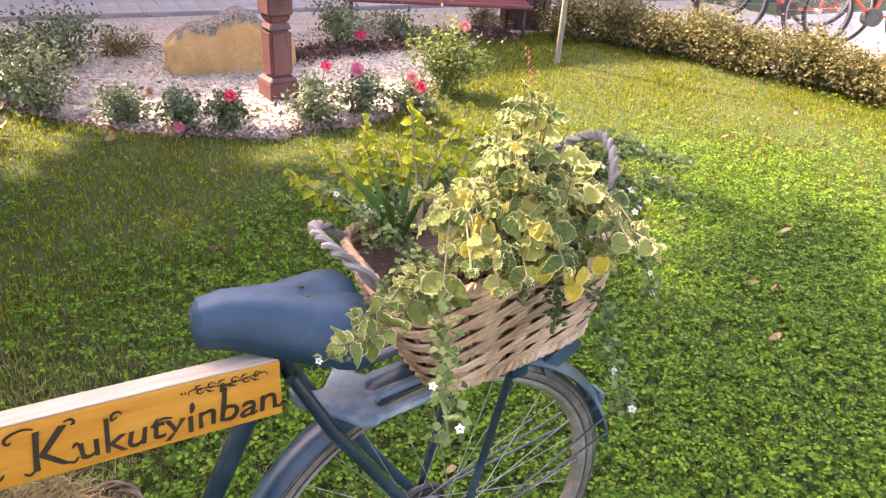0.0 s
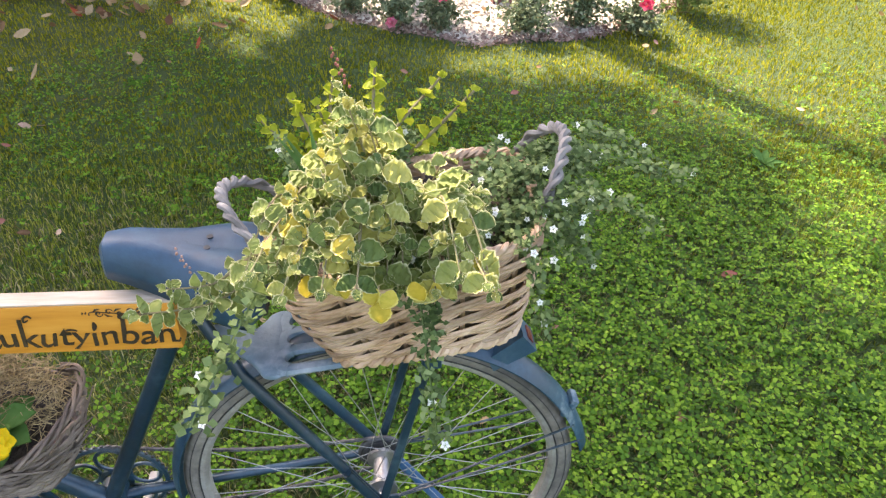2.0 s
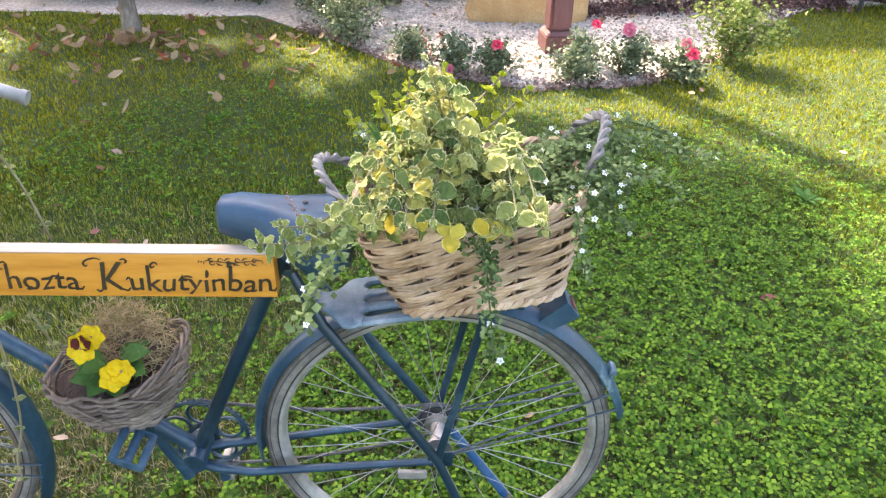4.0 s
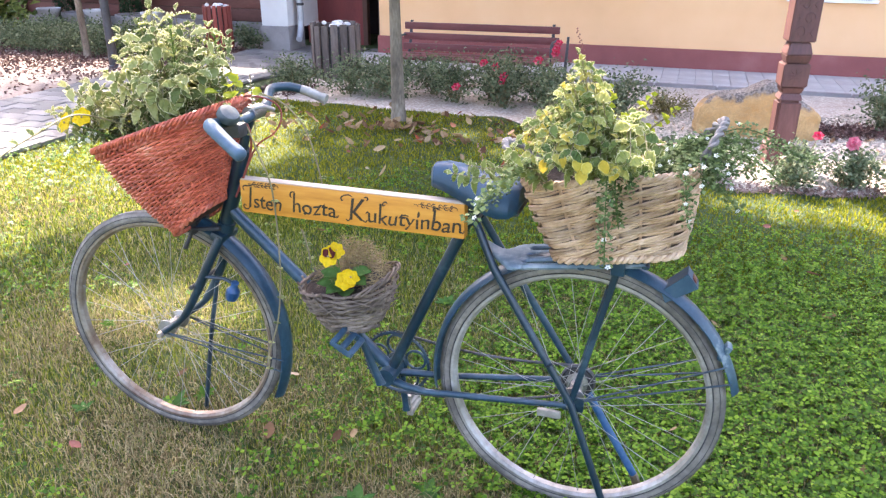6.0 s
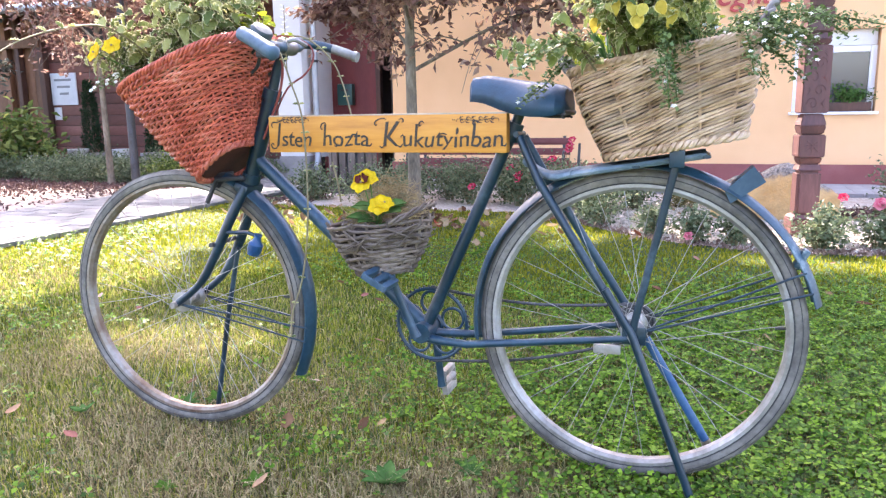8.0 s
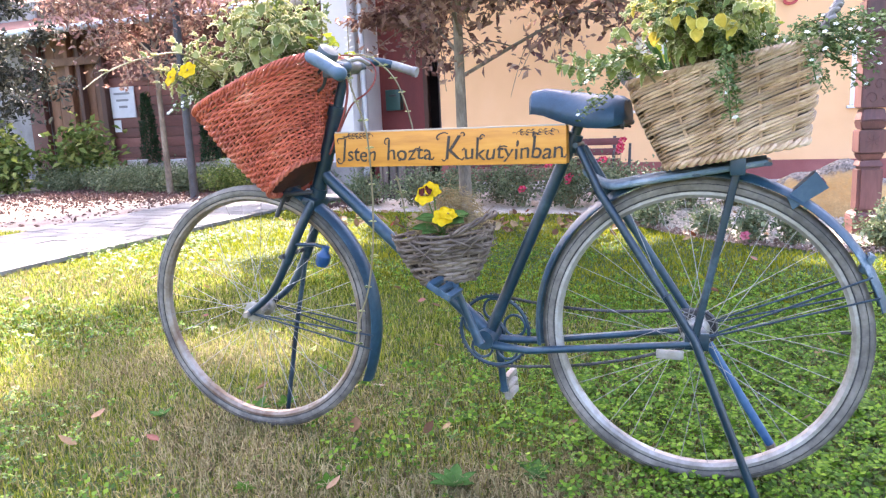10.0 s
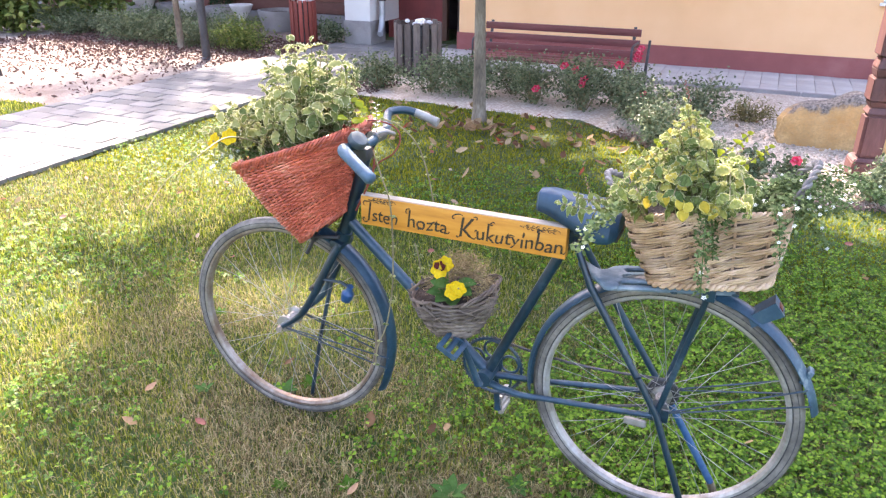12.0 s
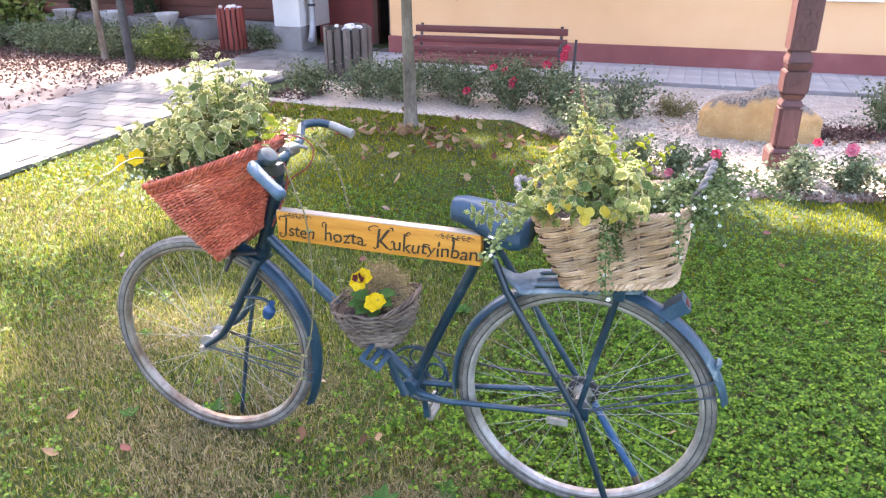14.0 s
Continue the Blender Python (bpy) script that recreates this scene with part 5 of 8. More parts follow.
def flourish(x0, x1, z, name):
    """A painted row of curls with leaf dabs, running out at both ends."""
    g = Geo()
    n = 6
    step = (x1 - x0) / n
    for i in range(n):
        cx = x0 + step * (i + 0.5)
        s = 1 if i % 2 else -1
        curl = [Vector((cx + 0.0052 * (1 - t / 13) * math.cos(t * 0.62), SY - 0.0009, z + s * 0.0015 + s * 0.0055 * (1 - t / 13) * math.sin(t * 0.62))) for t in range(12)]
        g.tube(curl, [0.0004 + 0.0009 * math.sin(math.pi * t / 11) for t in range(12)], 5, squash=((0, 1, 0), 0.4))
        g.tube([(cx - 0.007, SY - 0.0009, z - s * 0.001), (cx - 0.003, SY - 0.0009, z - s * 0.0055), (cx + 0.003, SY - 0.0009, z - s * 0.0065)], [0.0004, 0.0017, 0.0003], 5, squash=((0, 1, 0), 0.4))
    g.tube(smoothed([(x0 - 0.006, SY - 0.0009, z - 0.004), (x0, SY - 0.0009, z + 0.002), ((x0 + x1) / 2, SY - 0.0009, z - 0.002), (x1, SY - 0.0009, z + 0.003), (x1 + 0.006, SY - 0.0009, z - 0.003)], 5), 0.0007, 5)
    for dx in (-0.010, -0.014):
        g.tube([(x0 + dx, SY - 0.0009, z - 0.001), (x0 + dx + 0.0012, SY - 0.0009, z + 0.001)], 0.0011, 6)
    g.make(name, M_INK, board)


flourish(SX0 + 0.038, SX0 + 0.098, SZ1 - 0.0105, "flourish")
flourish(SX1 - 0.102, SX1 - 0.022, SZ1 - 0.0145, "flourish")


# ---- things in the yard ----
def boulder():
    bm = bmesh.new()
    bmesh.ops.create_icosphere(bm, subdivisions=5, radius=1)
    g = Geo()
    bm.verts.index_update()
    vs, lich = [], []
    for p in bm.verts:
        d = p.co.normalized()
        x, y, z = d
        k = max(abs(x) ** 3.4 + abs(y) ** 3.4 + abs(z) ** 3.4, 1e-6) ** (-1 / 3.4)
        q = d * k
        hump = 0.20 + 0.075 * math.exp(-((q.x - 0.05) / 0.42) ** 2) + 0.02 * math.sin(q.x * 7)
        hump *= 1.0 - 0.28 * max(0, q.x - 0.6) - 0.22 * max(0, -q.x - 0.5)
        n = 0.05 * noise.fractal(Vector((q.x * 2.2, q.y * 2.2, q.z * 2.2)), 0.8, 2.0, 5)
        w = Vector((q.x * 0.42 * (1 + n), q.y * 0.125 * (1 + 2 * n), (q.z + 0.25) * hump * (1 + n)))
        vs.append(Vector((0.66, 4.2, 0.05)) + w)
        lich.append(min(1.0, max(0.0, (q.z - 0.38) * 1.5)))
    fs = [tuple(p.index for p in f.verts) for f in bm.faces]
    bm.free()
    g.add(vs, fs, lich)
    return tagged(g.make("boulder", M_ROCK, None, "", True, "lichen", (0.64, 4.2, 0.0)), "ochre limestone boulder with dark lichen on gravel", "boulder")


boulder()


def carved_post(x, y):
    t = thing("carved_post", (x, y, 0), "tall carved wooden post stained maroon", "post")
    a = radians(8)

    def block(name, z0, z1, w0, w1, steps=None, bev=0.006):
        bm = bmesh.new()
        bmesh.ops.create_cube(bm, size=1)
        for p in bm.verts:
            w = w1 if p.co.z > 0 else w0
            p.co = Vector((math.copysign(w / 2, p.co.x), math.copysign(w / 2, p.co.y), z1 if p.co.z > 0 else z0))
        bmesh.ops.bevel(bm, geom=bm.edges[:], offset=bev, segments=2, affect="EDGES")
        return Geo().bm(bm, Matrix.Translation((x, y, 0)) @ Matrix.Rotation(a, 4, "Z")).make(name, M_POST, t)

    block("base", -0.06, 0.115, 0.185, 0.185)
    block("base_chamfer", 0.115, 0.14, 0.185, 0.148)
    block("shaft", 0.14, 0.415, 0.140, 0.140, bev=0.018)
    block("collar", 0.415, 0.455, 0.140, 0.108)
    block("waist", 0.455, 0.495, 0.108, 0.138)
    star = block("star_block", 0.498, 0.635, 0.152, 0.152)
    block("collar", 0.638, 0.69, 0.125, 0.150)
    block("waist", 0.69, 0.762, 0.150, 0.112)
    tall = block("carved_block", 0.765, 1.165, 0.154, 0.154)
    block("collar", 1.168, 1.20, 0.125, 0.145)
    block("waist", 1.20, 1.24, 0.145, 0.125)
    block("upper_block", 1.243, 1.385, 0.150, 0.150)
    block("collar", 1.388, 1.45, 0.13, 0.15)
    block("upper_block", 1.453, 1.95, 0.150, 0.150)
    block("collar", 1.953, 2.02, 0.15, 0.11)
    block("collar", 2.02, 2.09, 0.11, 0.15)
    block("upper_block", 2.093, 2.42, 0.15, 0.15)
    block("cap", 2.423, 2.6, 0.18, 0.02)
    # carved star and rosette in relief
    m = Matrix.Translation((x, y, 0)) @ Matrix.Rotation(a, 4, "Z")
    g = Geo()
    for k in range(4):
        w = math.pi * k / 4
        dx, dz = 0.05 * math.cos(w), 0.045 * math.sin(w)
        g.tube([m @ Vector((-dx, -0.0765, 0.567 - dz)), m @ Vector((0, -0.078, 0.567)), m @ Vector((dx, -0.0765, 0.567 + dz))], [0.001, 0.0045, 0.001], 6)
    g.make("carved_star", M_POST, star)
    # shallow scrolls, winding left and right up the block
    for k, zc in enumerate((0.82, 0.90, 0.98, 1.06, 1.12)):
        s = 1 if k % 2 else -1
        g = Geo()
        g.tube([m @ Vector((s * 0.018 + s * 0.034 * (1 - q / 22) * math.cos(0.42 * q), -0.0772, zc + 0.040 * (1 - q / 22) * math.sin(0.42 * q))) for q in range(20)], [0.0044 * (1 - 0.03 * q) for q in range(20)], 6)
        g.tube([m @ Vector((-s * 0.055, -0.0772, zc - 0.03)), m @ Vector((-s * 0.035, -0.0775, zc)), m @ Vector((-s * 0.05, -0.0772, zc + 0.03))], [0.001, 0.0045, 0.001], 6)
        g.make("carved_scroll", M_POST, tall)
    return t


carved_post(0.768, 3.505)


def bench():
    """A park bench, its front towards -y, 1.6 m wide, origin at its middle on the ground."""
    t = thing("park_bench", (0, 0, 0), "park bench with maroon wooden slats and dark iron legs", "bench", "park benches")
    W = 0.80
    for i in range(3):
        z = 0.325 + i * 0.10
        y = 0.20 + i * 0.03
        Geo().bevelled((-W, y, z), (W, y + 0.028, z + 0.070), 0.008).make("back_slat", M_BENCH, t)
    for i in range(3):
        Geo().bevelled((-W, -0.22 + i * 0.135, 0.285), (W, -0.22 + i * 0.135 + 0.12, 0.312), 0.008).make("seat_slat", M_BENCH, t)
    for s in (-1, 1):
        x = s * 0.735
        Geo().tube(smoothed([(x, 0.245, 0.0), (x, 0.20, 0.27), (x, 0.232, 0.36), (x, 0.305, 0.61)], 5), 0.016, 8).make("back_leg", M_IRON, t)
        Geo().tube(smoothed([(x + s * 0.05, -0.17, 0.27), (x + s * 0.05, -0.19, 0.44), (x + s * 0.05, -0.12, 0.485), (x + s * 0.05, 0.06, 0.48), (x + s * 0.05, 0.255, 0.475)], 5), 0.011, 8).make("armrest", M_IRON, t)
        Geo().tube(smoothed([(x, -0.20, 0.0), (x, -0.18, 0.268), (x, 0.0, 0.272), (x, 0.20, 0.272)], 5), 0.016, 8).make("front_leg", M_IRON, t)
    return t


b1 = bench()
b1.matrix_basis = pose(-1.873, 5.60, -0.06, 0, 0, 2)
b2 = copy_thing(b1, pose(2.62, 5.02, -0.03, 0, 0, -22))
b3 = copy_thing(b1, pose(-7.75, 3.15, -0.0, 0, 0, 4))


def litter_bin(x, y, z, material, label, tall, wide):
    t = thing("litter_bin", (x, y, z), label, "litter bin", "litter bins")
    n = 16
    for k in range(n):
        a = 2 * math.pi * k / n
        m = Matrix.Translation((x + wide * math.cos(a), y + wide * math.sin(a), z)) @ Matrix.Rotation(a, 4, "Z")
        Geo().bevelled((-0.012, -wide * 0.145, 0.04 + 0.008 * math.sin(k * 3)), (0.012, wide * 0.145, tall + 0.012 * math.sin(k * 5)), 0.005, m).make("slat", material, t)
    Geo().lathe([(wide - 0.03, 0.02), (wide - 0.02, 0.03), (wide - 0.02, tall - 0.05), (wide - 0.035, tall - 0.05), (wide - 0.04, 0.05)], (x, y, z), 20).make("liner", M_IRON, t, "dark metal liner")
    for zz in (0.12, tall - 0.12):
        Geo().tube([(x + (wide - 0.018) * math.cos(a), y + (wide - 0.018) * math.sin(a), z + zz) for a in [2 * math.pi * k / 24 for k in range(24)]], 0.008, 6, closed=True).make("hoop", M_IRON, t)
    rnd = random.Random(5)
    for k in range(9):
        p = Vector((x + rnd.uniform(-0.1, 0.1), y + rnd.uniform(-0.1, 0.1), z + tall - 0.04 + rnd.uniform(0, 0.04)))
        Geo().lathe([(0.015, 0), (0.035, 0.012), (0.03, 0.03), (0.01, 0.04)], p, 7, rnd.uniform(0.6, 1.4), rnd.uniform(0.6, 1.4)).make("crumpled_paper", M_PAPER, t, "crumpled white rubbish")
    return t


litter_bin(-3.39, 5.66, -0.06, M_BINWOOD, "round bin of weathered grey-brown wooden slats", 0.57, 0.245)
litter_bin(-5.87, 7.2, -0.08, M_REDBIN, "round bin of red-stained wooden slats", 0.58, 0.17)

# garden lamp post, dark, beside the path
lamp_post = thing("lamp_post", (-5.98, 5.3, -0.04), "slim dark lamp post at the edge of gravel", "lamp post")
Geo().lathe([(0.09, 0), (0.09, 0.03), (0.05, 0.06), (0.045, 0.6), (0.04, 3.0)], (-5.98, 5.3, -0.05), 16).make("pole", M_IRON, lamp_post)
Geo().lathe([(0.07, 0), (0.09, 0.02), (0.09, 0.04), (0.05, 0.06)], (-5.98, 5.3, 1.32), 16).make("collar", M_IRON, lamp_post)
# stake of a young tree on the lawn
stake = thing("stake", (3.03, 3.77, 0), "grey-brown round wooden stake standing in the lawn", "stake")
Geo().tube([(3.03, 3.77, -0.05), (3.035, 3.77, 0.7), (3.075, 3.77, 1.6)], [0.022, 0.021, 0.019], 12).make("pole", M_STAKE, stake)


def urn(x, y, z):
    t = thing("stone_urn", (x, y, z), "pale cast-stone urn on a foot among shrubs", "urn", "stone urns")
    Geo().lathe([(0.10, 0), (0.10, 0.03), (0.045, 0.07), (0.035, 0.13), (0.06, 0.17), (0.13, 0.25), (0.165, 0.33), (0.175, 0.345), (0.175, 0.37), (0.15, 0.37), (0.13, 0.3)], (x, y, z), 20).make("bowl", M_STONEPOT, t)
    Geo().lathe([(0.13, 0.30), (0.12, 0.335), (0.05, 0.35)], (x, y, z), 14).make("soil", M_SOIL, t)
    return t


for ux, uy in ((-10.4, 8.0), (-9.45, 7.95), (-8.55, 7.95), (-7.5, 7.95)):
    urn(ux, uy, -0.06)


def tub(x, y, z, r):
    t = thing("plant_tub", (x, y, z), "wide grey tub with clipped dark green plant", "plant tub", "plant tubs")
    Geo().lathe([(r * 0.75, 0), (r * 0.95, 0.22), (r, 0.26), (r, 0.30), (r * 0.92, 0.30), (r * 0.88, 0.24)], (x, y, z), 22).make("tub", M_GREYPLINTH, t)
    Geo().lathe([(r * 0.88, 0.24), (r * 0.6, 0.262), (0.05, 0.27)], (x, y, z), 16).make("soil", M_SOIL, t)
    return t


tub(-9.05, 8.2, -0.06, 0.30)
tub(-8.0, 8.2, -0.06, 0.32)
tub(-6.95, 8.15, -0.06, 0.32)


# ---- wicker baskets ----
def outline(a, b, power, w):
    """A point of a rounded rectangle with half sides a and b at the angle w."""
    c, s = math.cos(w), math.sin(w)
    k = (abs(c / a) ** power + abs(s / b) ** power) ** (-1 / power)
    return Vector((k * c, k * s, 0))


class Basket:
    def __init__(self, m, low, high, height, power):
        self.m, self.low, self.high, self.height, self.power = m, low, high, height, power
        self.skew, self.draw = 0.0, 0.0

    def at(self, w, s, out=0.0):
        """The place at the angle w and the share s of the height, out metres outside the wall."""
        bulge = 0.006 * math.sin(math.pi * min(max(s, 0), 1))
        a = self.low[0] + (self.high[0] - self.low[0]) * s + bulge
        b = self.low[1] + (self.high[1] - self.low[1]) * s + bulge
        p = outline(a, b, self.power, w)
        n = Vector((p.x / a ** 2, p.y / b ** 2, 0)).normalized()
        p = p + n * out
        p.x += self.draw * (1 - s)
        p.z = s * self.height + self.skew * p.x * (1 - s)
        return self.m @ p

    def liner(self, parent, material):
        g, n = Geo(), 36
        vs, fs = [], []
        rows = [0.02, 0.3, 0.6, 0.88]
        for s in rows:
            vs += [self.at(2 * math.pi * j / n, s, -0.009) for j in range(n)]
        for i in range(len(rows) - 1):
            for j in range(n):
                fs.append((i * n + j, i * n + (j + 1) % n, (i + 1) * n + (j + 1) % n, (i + 1) * n + j))
        fs.append(tuple(range(n - 1, -1, -1)))
        g.add(vs, fs)
        return g.make("liner", material, parent, "dark lining")

    def soil(self, parent):
        g, n = Geo(), 36
        vs, fs = [], []
        for k, f in enumerate((1.0, 0.75, 0.5, 0.25)):
            for j in range(n):
                w = 2 * math.pi * j / n
                p = self.m.inverted() @ self.at(w, 0.86, -0.010)
                q = Vector((p.x * f, p.y * f, p.z + 0.012 * (1 - f) + 0.008 * soft(p.x * f * 40, p.y * f * 40)))
                vs.append(self.m @ q)
        for k in range(3):
            for j in range(n):
                fs.append((k * n + j, k * n + (j + 1) % n, (k + 1) * n + (j + 1) % n, (k + 1) * n + j))
        fs.append(tuple(3 * n + j for j in range(n)))
        return g.add(vs, fs).make("soil", M_SOIL, parent, "dark potting soil")

    def braid(self, parent, s, material, strands, turns, r, thick, name="rim_strand", n=160):
        for k in range(strands):
            pts = []
            for i in range(n):
                w = 2 * math.pi * i / n
                ph = turns * w + 2 * math.pi * k / strands
                p = self.at(w, s, r * math.cos(ph))
                pts.append(p + (self.m.to_3x3() @ Vector((0, 0, 1))) * r * math.sin(ph))
            Geo().tube(pts, thick, 6, closed=True).make(name, material, parent)


rnd = random.Random(11)
# the pale basket on the carrier
TB = radians(10)
rear_basket = thing("carrier_basket", (0.05, BY, 0.70), "pale peeled-willow basket on the carrier, planted with flowers", "basket")
RB = Basket(Matrix.Translation((0.060, BY, 0.732)) @ Matrix.Rotation(-TB, 4, "Y"), (0.128, 0.088), (0.172, 0.118), 0.178, 5.0)
RB.liner(rear_basket, M_NEST)
RB.soil(rear_basket)
ROWS_RB, PER = 7, 16
for i in range(-1, ROWS_RB):
    for k in range(PER):
        w0 = 2 * math.pi * (k + 0.3 + 0.04 * math.sin(i * 1.7 + k)) / PER
        span = 2 * math.pi / PER * 2.0
        jit = rnd.uniform(-0.006, 0.006)
        rods = Geo()
        for twin in (-0.0175, 0.0175):
            pts, rs = [], []
            for q in range(11):
                t = q / 10
                h = (i + 0.25 + 1.0 * t) / (ROWS_RB - 0.1) + jit + twin
                if h < 0.01 or h > 0.975:
                    continue
                off = -0.0085 + 0.0130 * math.sin(math.pi * t) ** 0.55 + rnd.uniform(-0.0005, 0.0005)
                pts.append(RB.at(w0 + span * t, h, off))
                rs.append(0.0032 * (0.65 + 0.35 * math.sin(math.pi * t) ** 0.5) * rnd.uniform(0.94, 1.06))
            if len(pts) > 2:
                rods.tube(pts, rs, 5)
        if rods.n:
            rods.make("willow_strand", M_WILLOW, rear_basket)
for k in range(PER):
    w = 2 * math.pi * (k + 0.3) / PER
    Geo().tube([RB.at(w, s, -0.0075) for s in (0.0, 0.25, 0.5, 0.75, 0.98)], 0.0034, 6).make("upright", M_WILLOW, rear_basket)
RB.braid(rear_basket, 0.985, M_WILLOW, 3, 34, 0.0045, 0.0042)
RB.braid(rear_basket, 0.015, M_WILLOW, 2, 24, 0.005, 0.0055, "foot_strand")
up = RB.m.to_3x3() @ Vector((0, 0, 1))
for w, spread in ((math.pi * 0.97, 0.75), (0.10, 0.8)):
    for k in range(2):
        pts = []
        for i in range(41):
            t = i / 40
            base = RB.at(w + spread * (0.5 - t), 1.0, 0.002)
            ph = 10 * math.pi * t + math.pi * k
            arch = 0.062 * math.sin(math.pi * t) ** 0.5
            base = base + (RB.m.to_3x3() @ Vector((-1 if w > 1 else 1, 0, 0))) * 0.045 * math.sin(math.pi * t) ** 0.6
            pts.append(base + up * (arch + 0.0045 * math.sin(ph)) + Vector((0.0045 * math.cos(ph), 0, 0)))
        Geo().tube(pts, 0.0046, 6).make("handle_strand", M_GREYWILLOW, rear_basket, "twisted grey willow handle")

# the terracotta basket in front of the handlebar
TF = radians(20)
front_basket = thing("handlebar_basket", (-0.95, BY - 0.02, 0.67), "terracotta-painted wicker basket hung before the handlebar, full of plants", "basket")
FB = Basket(Matrix.Translation((-0.938, BY - 0.022, 0.698)) @ Matrix.Rotation(-TF, 4, "Y"), (0.062, 0.095), (0.182, 0.158), 0.234, 3.2)
# the mouth leans forwards over a narrow foot
shear = Matrix.Identity(4)
shear[0][2] = 0.03
FB.m = FB.m @ shear
FB.skew, FB.draw = 0.36, -0.008
FB.liner(front_basket, M_DARKLINER)
FB.soil(front_basket)
NF = 46
for i in range(34):
    s = (i + 0.5) / 34.5
    pts = []
    for j in range(NF * 3):
        w = 2 * math.pi * j / (NF * 3)
        wave = 0.0034 * math.cos(NF * w * 0.5 + math.pi * (i % 2))
        pts.append(FB.at(w, s + 0.005 * math.sin(w * 3 + i), wave))
    Geo().tube(pts, 0.0032 + 0.0004 * math.sin(i * 2.1), 5, closed=True).make("weaver", M_TERRA, front_basket)
for k in range(NF):
    w = 2 * math.pi * k / NF
    Geo().tube([FB.at(w, s, 0.0) for s in (0, 0.33, 0.66, 0.98)], 0.0026, 5).make("upright", M_TERRA, front_basket)
FB.braid(front_basket, 0.985, M_TERRA, 4, 26, 0.0065, 0.0030)
FB.braid(front_basket, 0.93, M_TERRA, 2, 30, 0.006, 0.003)
FB.braid(front_basket, 0.02, M_TERRA, 2, 18, 0.004, 0.0045, "foot_strand")
for w in (0.25, -0.25):
    Geo().tube(smoothed([FB.at(w, 0.8, 0.0), FB.at(w, 0.8, 0.03), FB.at(w, 0.62, 0.03), FB.at(w, 0.6, 0.0)], 4), 0.004, 6).make("strap", M_BLACKRUBBER, front_basket, "dark strap to the stem")

# the nest basket between the frame tubes
nest = thing("nest_basket", (-0.55, -0.06, 0.45), "grey-brown twig basket with pansy planted in dry moss", "basket")
NB = Basket(Matrix.Translation((-0.555, -0.062, 0.452)) @ Matrix.Rotation(radians(-5), 4, "Y"), (0.062, 0.055), (0.116, 0.100), 0.118, 2.4)
NB.liner(nest, M_SOIL)
NB.soil(nest)
for i in range(17):
    s = (i + 0.4) / 17
    n, ph = 60, rnd.uniform(0, 6)
    pts = [NB.at(2 * math.pi * j / n, s + 0.03 * math.sin(2 * math.pi * j / n * 2 + ph) + 0.02 * math.sin(2 * math.pi * j / n * 5 + ph), 0.004 * math.cos(9 * 2 * math.pi * j / n + math.pi * (i % 2)) + rnd.uniform(-0.001, 0.001)) for j in range(n)]
    Geo().tube(pts, rnd.uniform(0.003, 0.005), 6, closed=True).make("twig_ring", M_NEST, nest)
for k in range(18):
    w = 2 * math.pi * k / 18 + rnd.uniform(-0.1, 0.1)
    Geo().tube([NB.at(w, s, 0.001) for s in (0, 0.4, 0.8, 1.05)], 0.003, 5).make("twig_upright", M_NEST, nest)
for k in range(3):
    pts = []
    for i in range(31):
        t = i / 30
        ph = 5 * math.pi * t + 2.1 * k
        pts.append(NB.at(-1.0 + 2.0 * t, 1.0, 0.004 + 0.005 * math.cos(ph)) + Vector((0.0, 0, 0.028 * math.sin(math.pi * t) + 0.005 * math.sin(ph))))
    Geo().tube(pts, 0.003, 6).make("twig_rim", M_NEST, nest, "pale twisted twig rim")
for k in range(14):
    w = rnd.uniform(-2.4, 0.6)
    a = NB.at(w, rnd.uniform(0.3, 0.95), 0.006)
    b = NB.at(w + rnd.uniform(0.3, 0.7), rnd.uniform(0.4, 1.0), rnd.uniform(0.006, 0.03))
    Geo().tube([a, a.lerp(b, 0.5) + Vector((0, -0.004, 0.003)), b], [0.0025, 0.0022, 0.001], 5).make("loose_twig", M_NEST, nest)
g = Geo()
for k in range(1700):
    w, f = rnd.uniform(0, 6.283), rnd.uniform(0.02, 0.95) ** 0.5
    c = NB.m.inverted() @ NB.at(w, 0.9, -0.01)
    q = Vector((c.x * f, c.y * f, c.z))
    hump = max(0.0, 1 - ((q.x - 0.015) / 0.095) ** 2 - ((q.y - 0.03) / 0.075) ** 2)
    if hump <= 0.02:
        continue
    p = NB.m @ (q + Vector((0, 0, 0.115 * hump ** 0.8 * rnd.uniform(0.3, 1.0))))
    d = Vector((rnd.uniform(-1, 1), rnd.uniform(-1, 1), rnd.uniform(-0.5, 0.5))).normalized() * rnd.uniform(0.015, 0.045)
    e = Vector((rnd.uniform(-1, 1), rnd.uniform(-1, 1), rnd.uniform(-1, 1))) * 0.008
    g.tube([p, p + d * 0.5 + e, p + d], [0.0007, 0.0006, 0.0003], 3, caps=False)
tagged(g.make("dry_moss", M_MOSS, nest, "tuft of dry brown moss fibres"), kind="stuff")


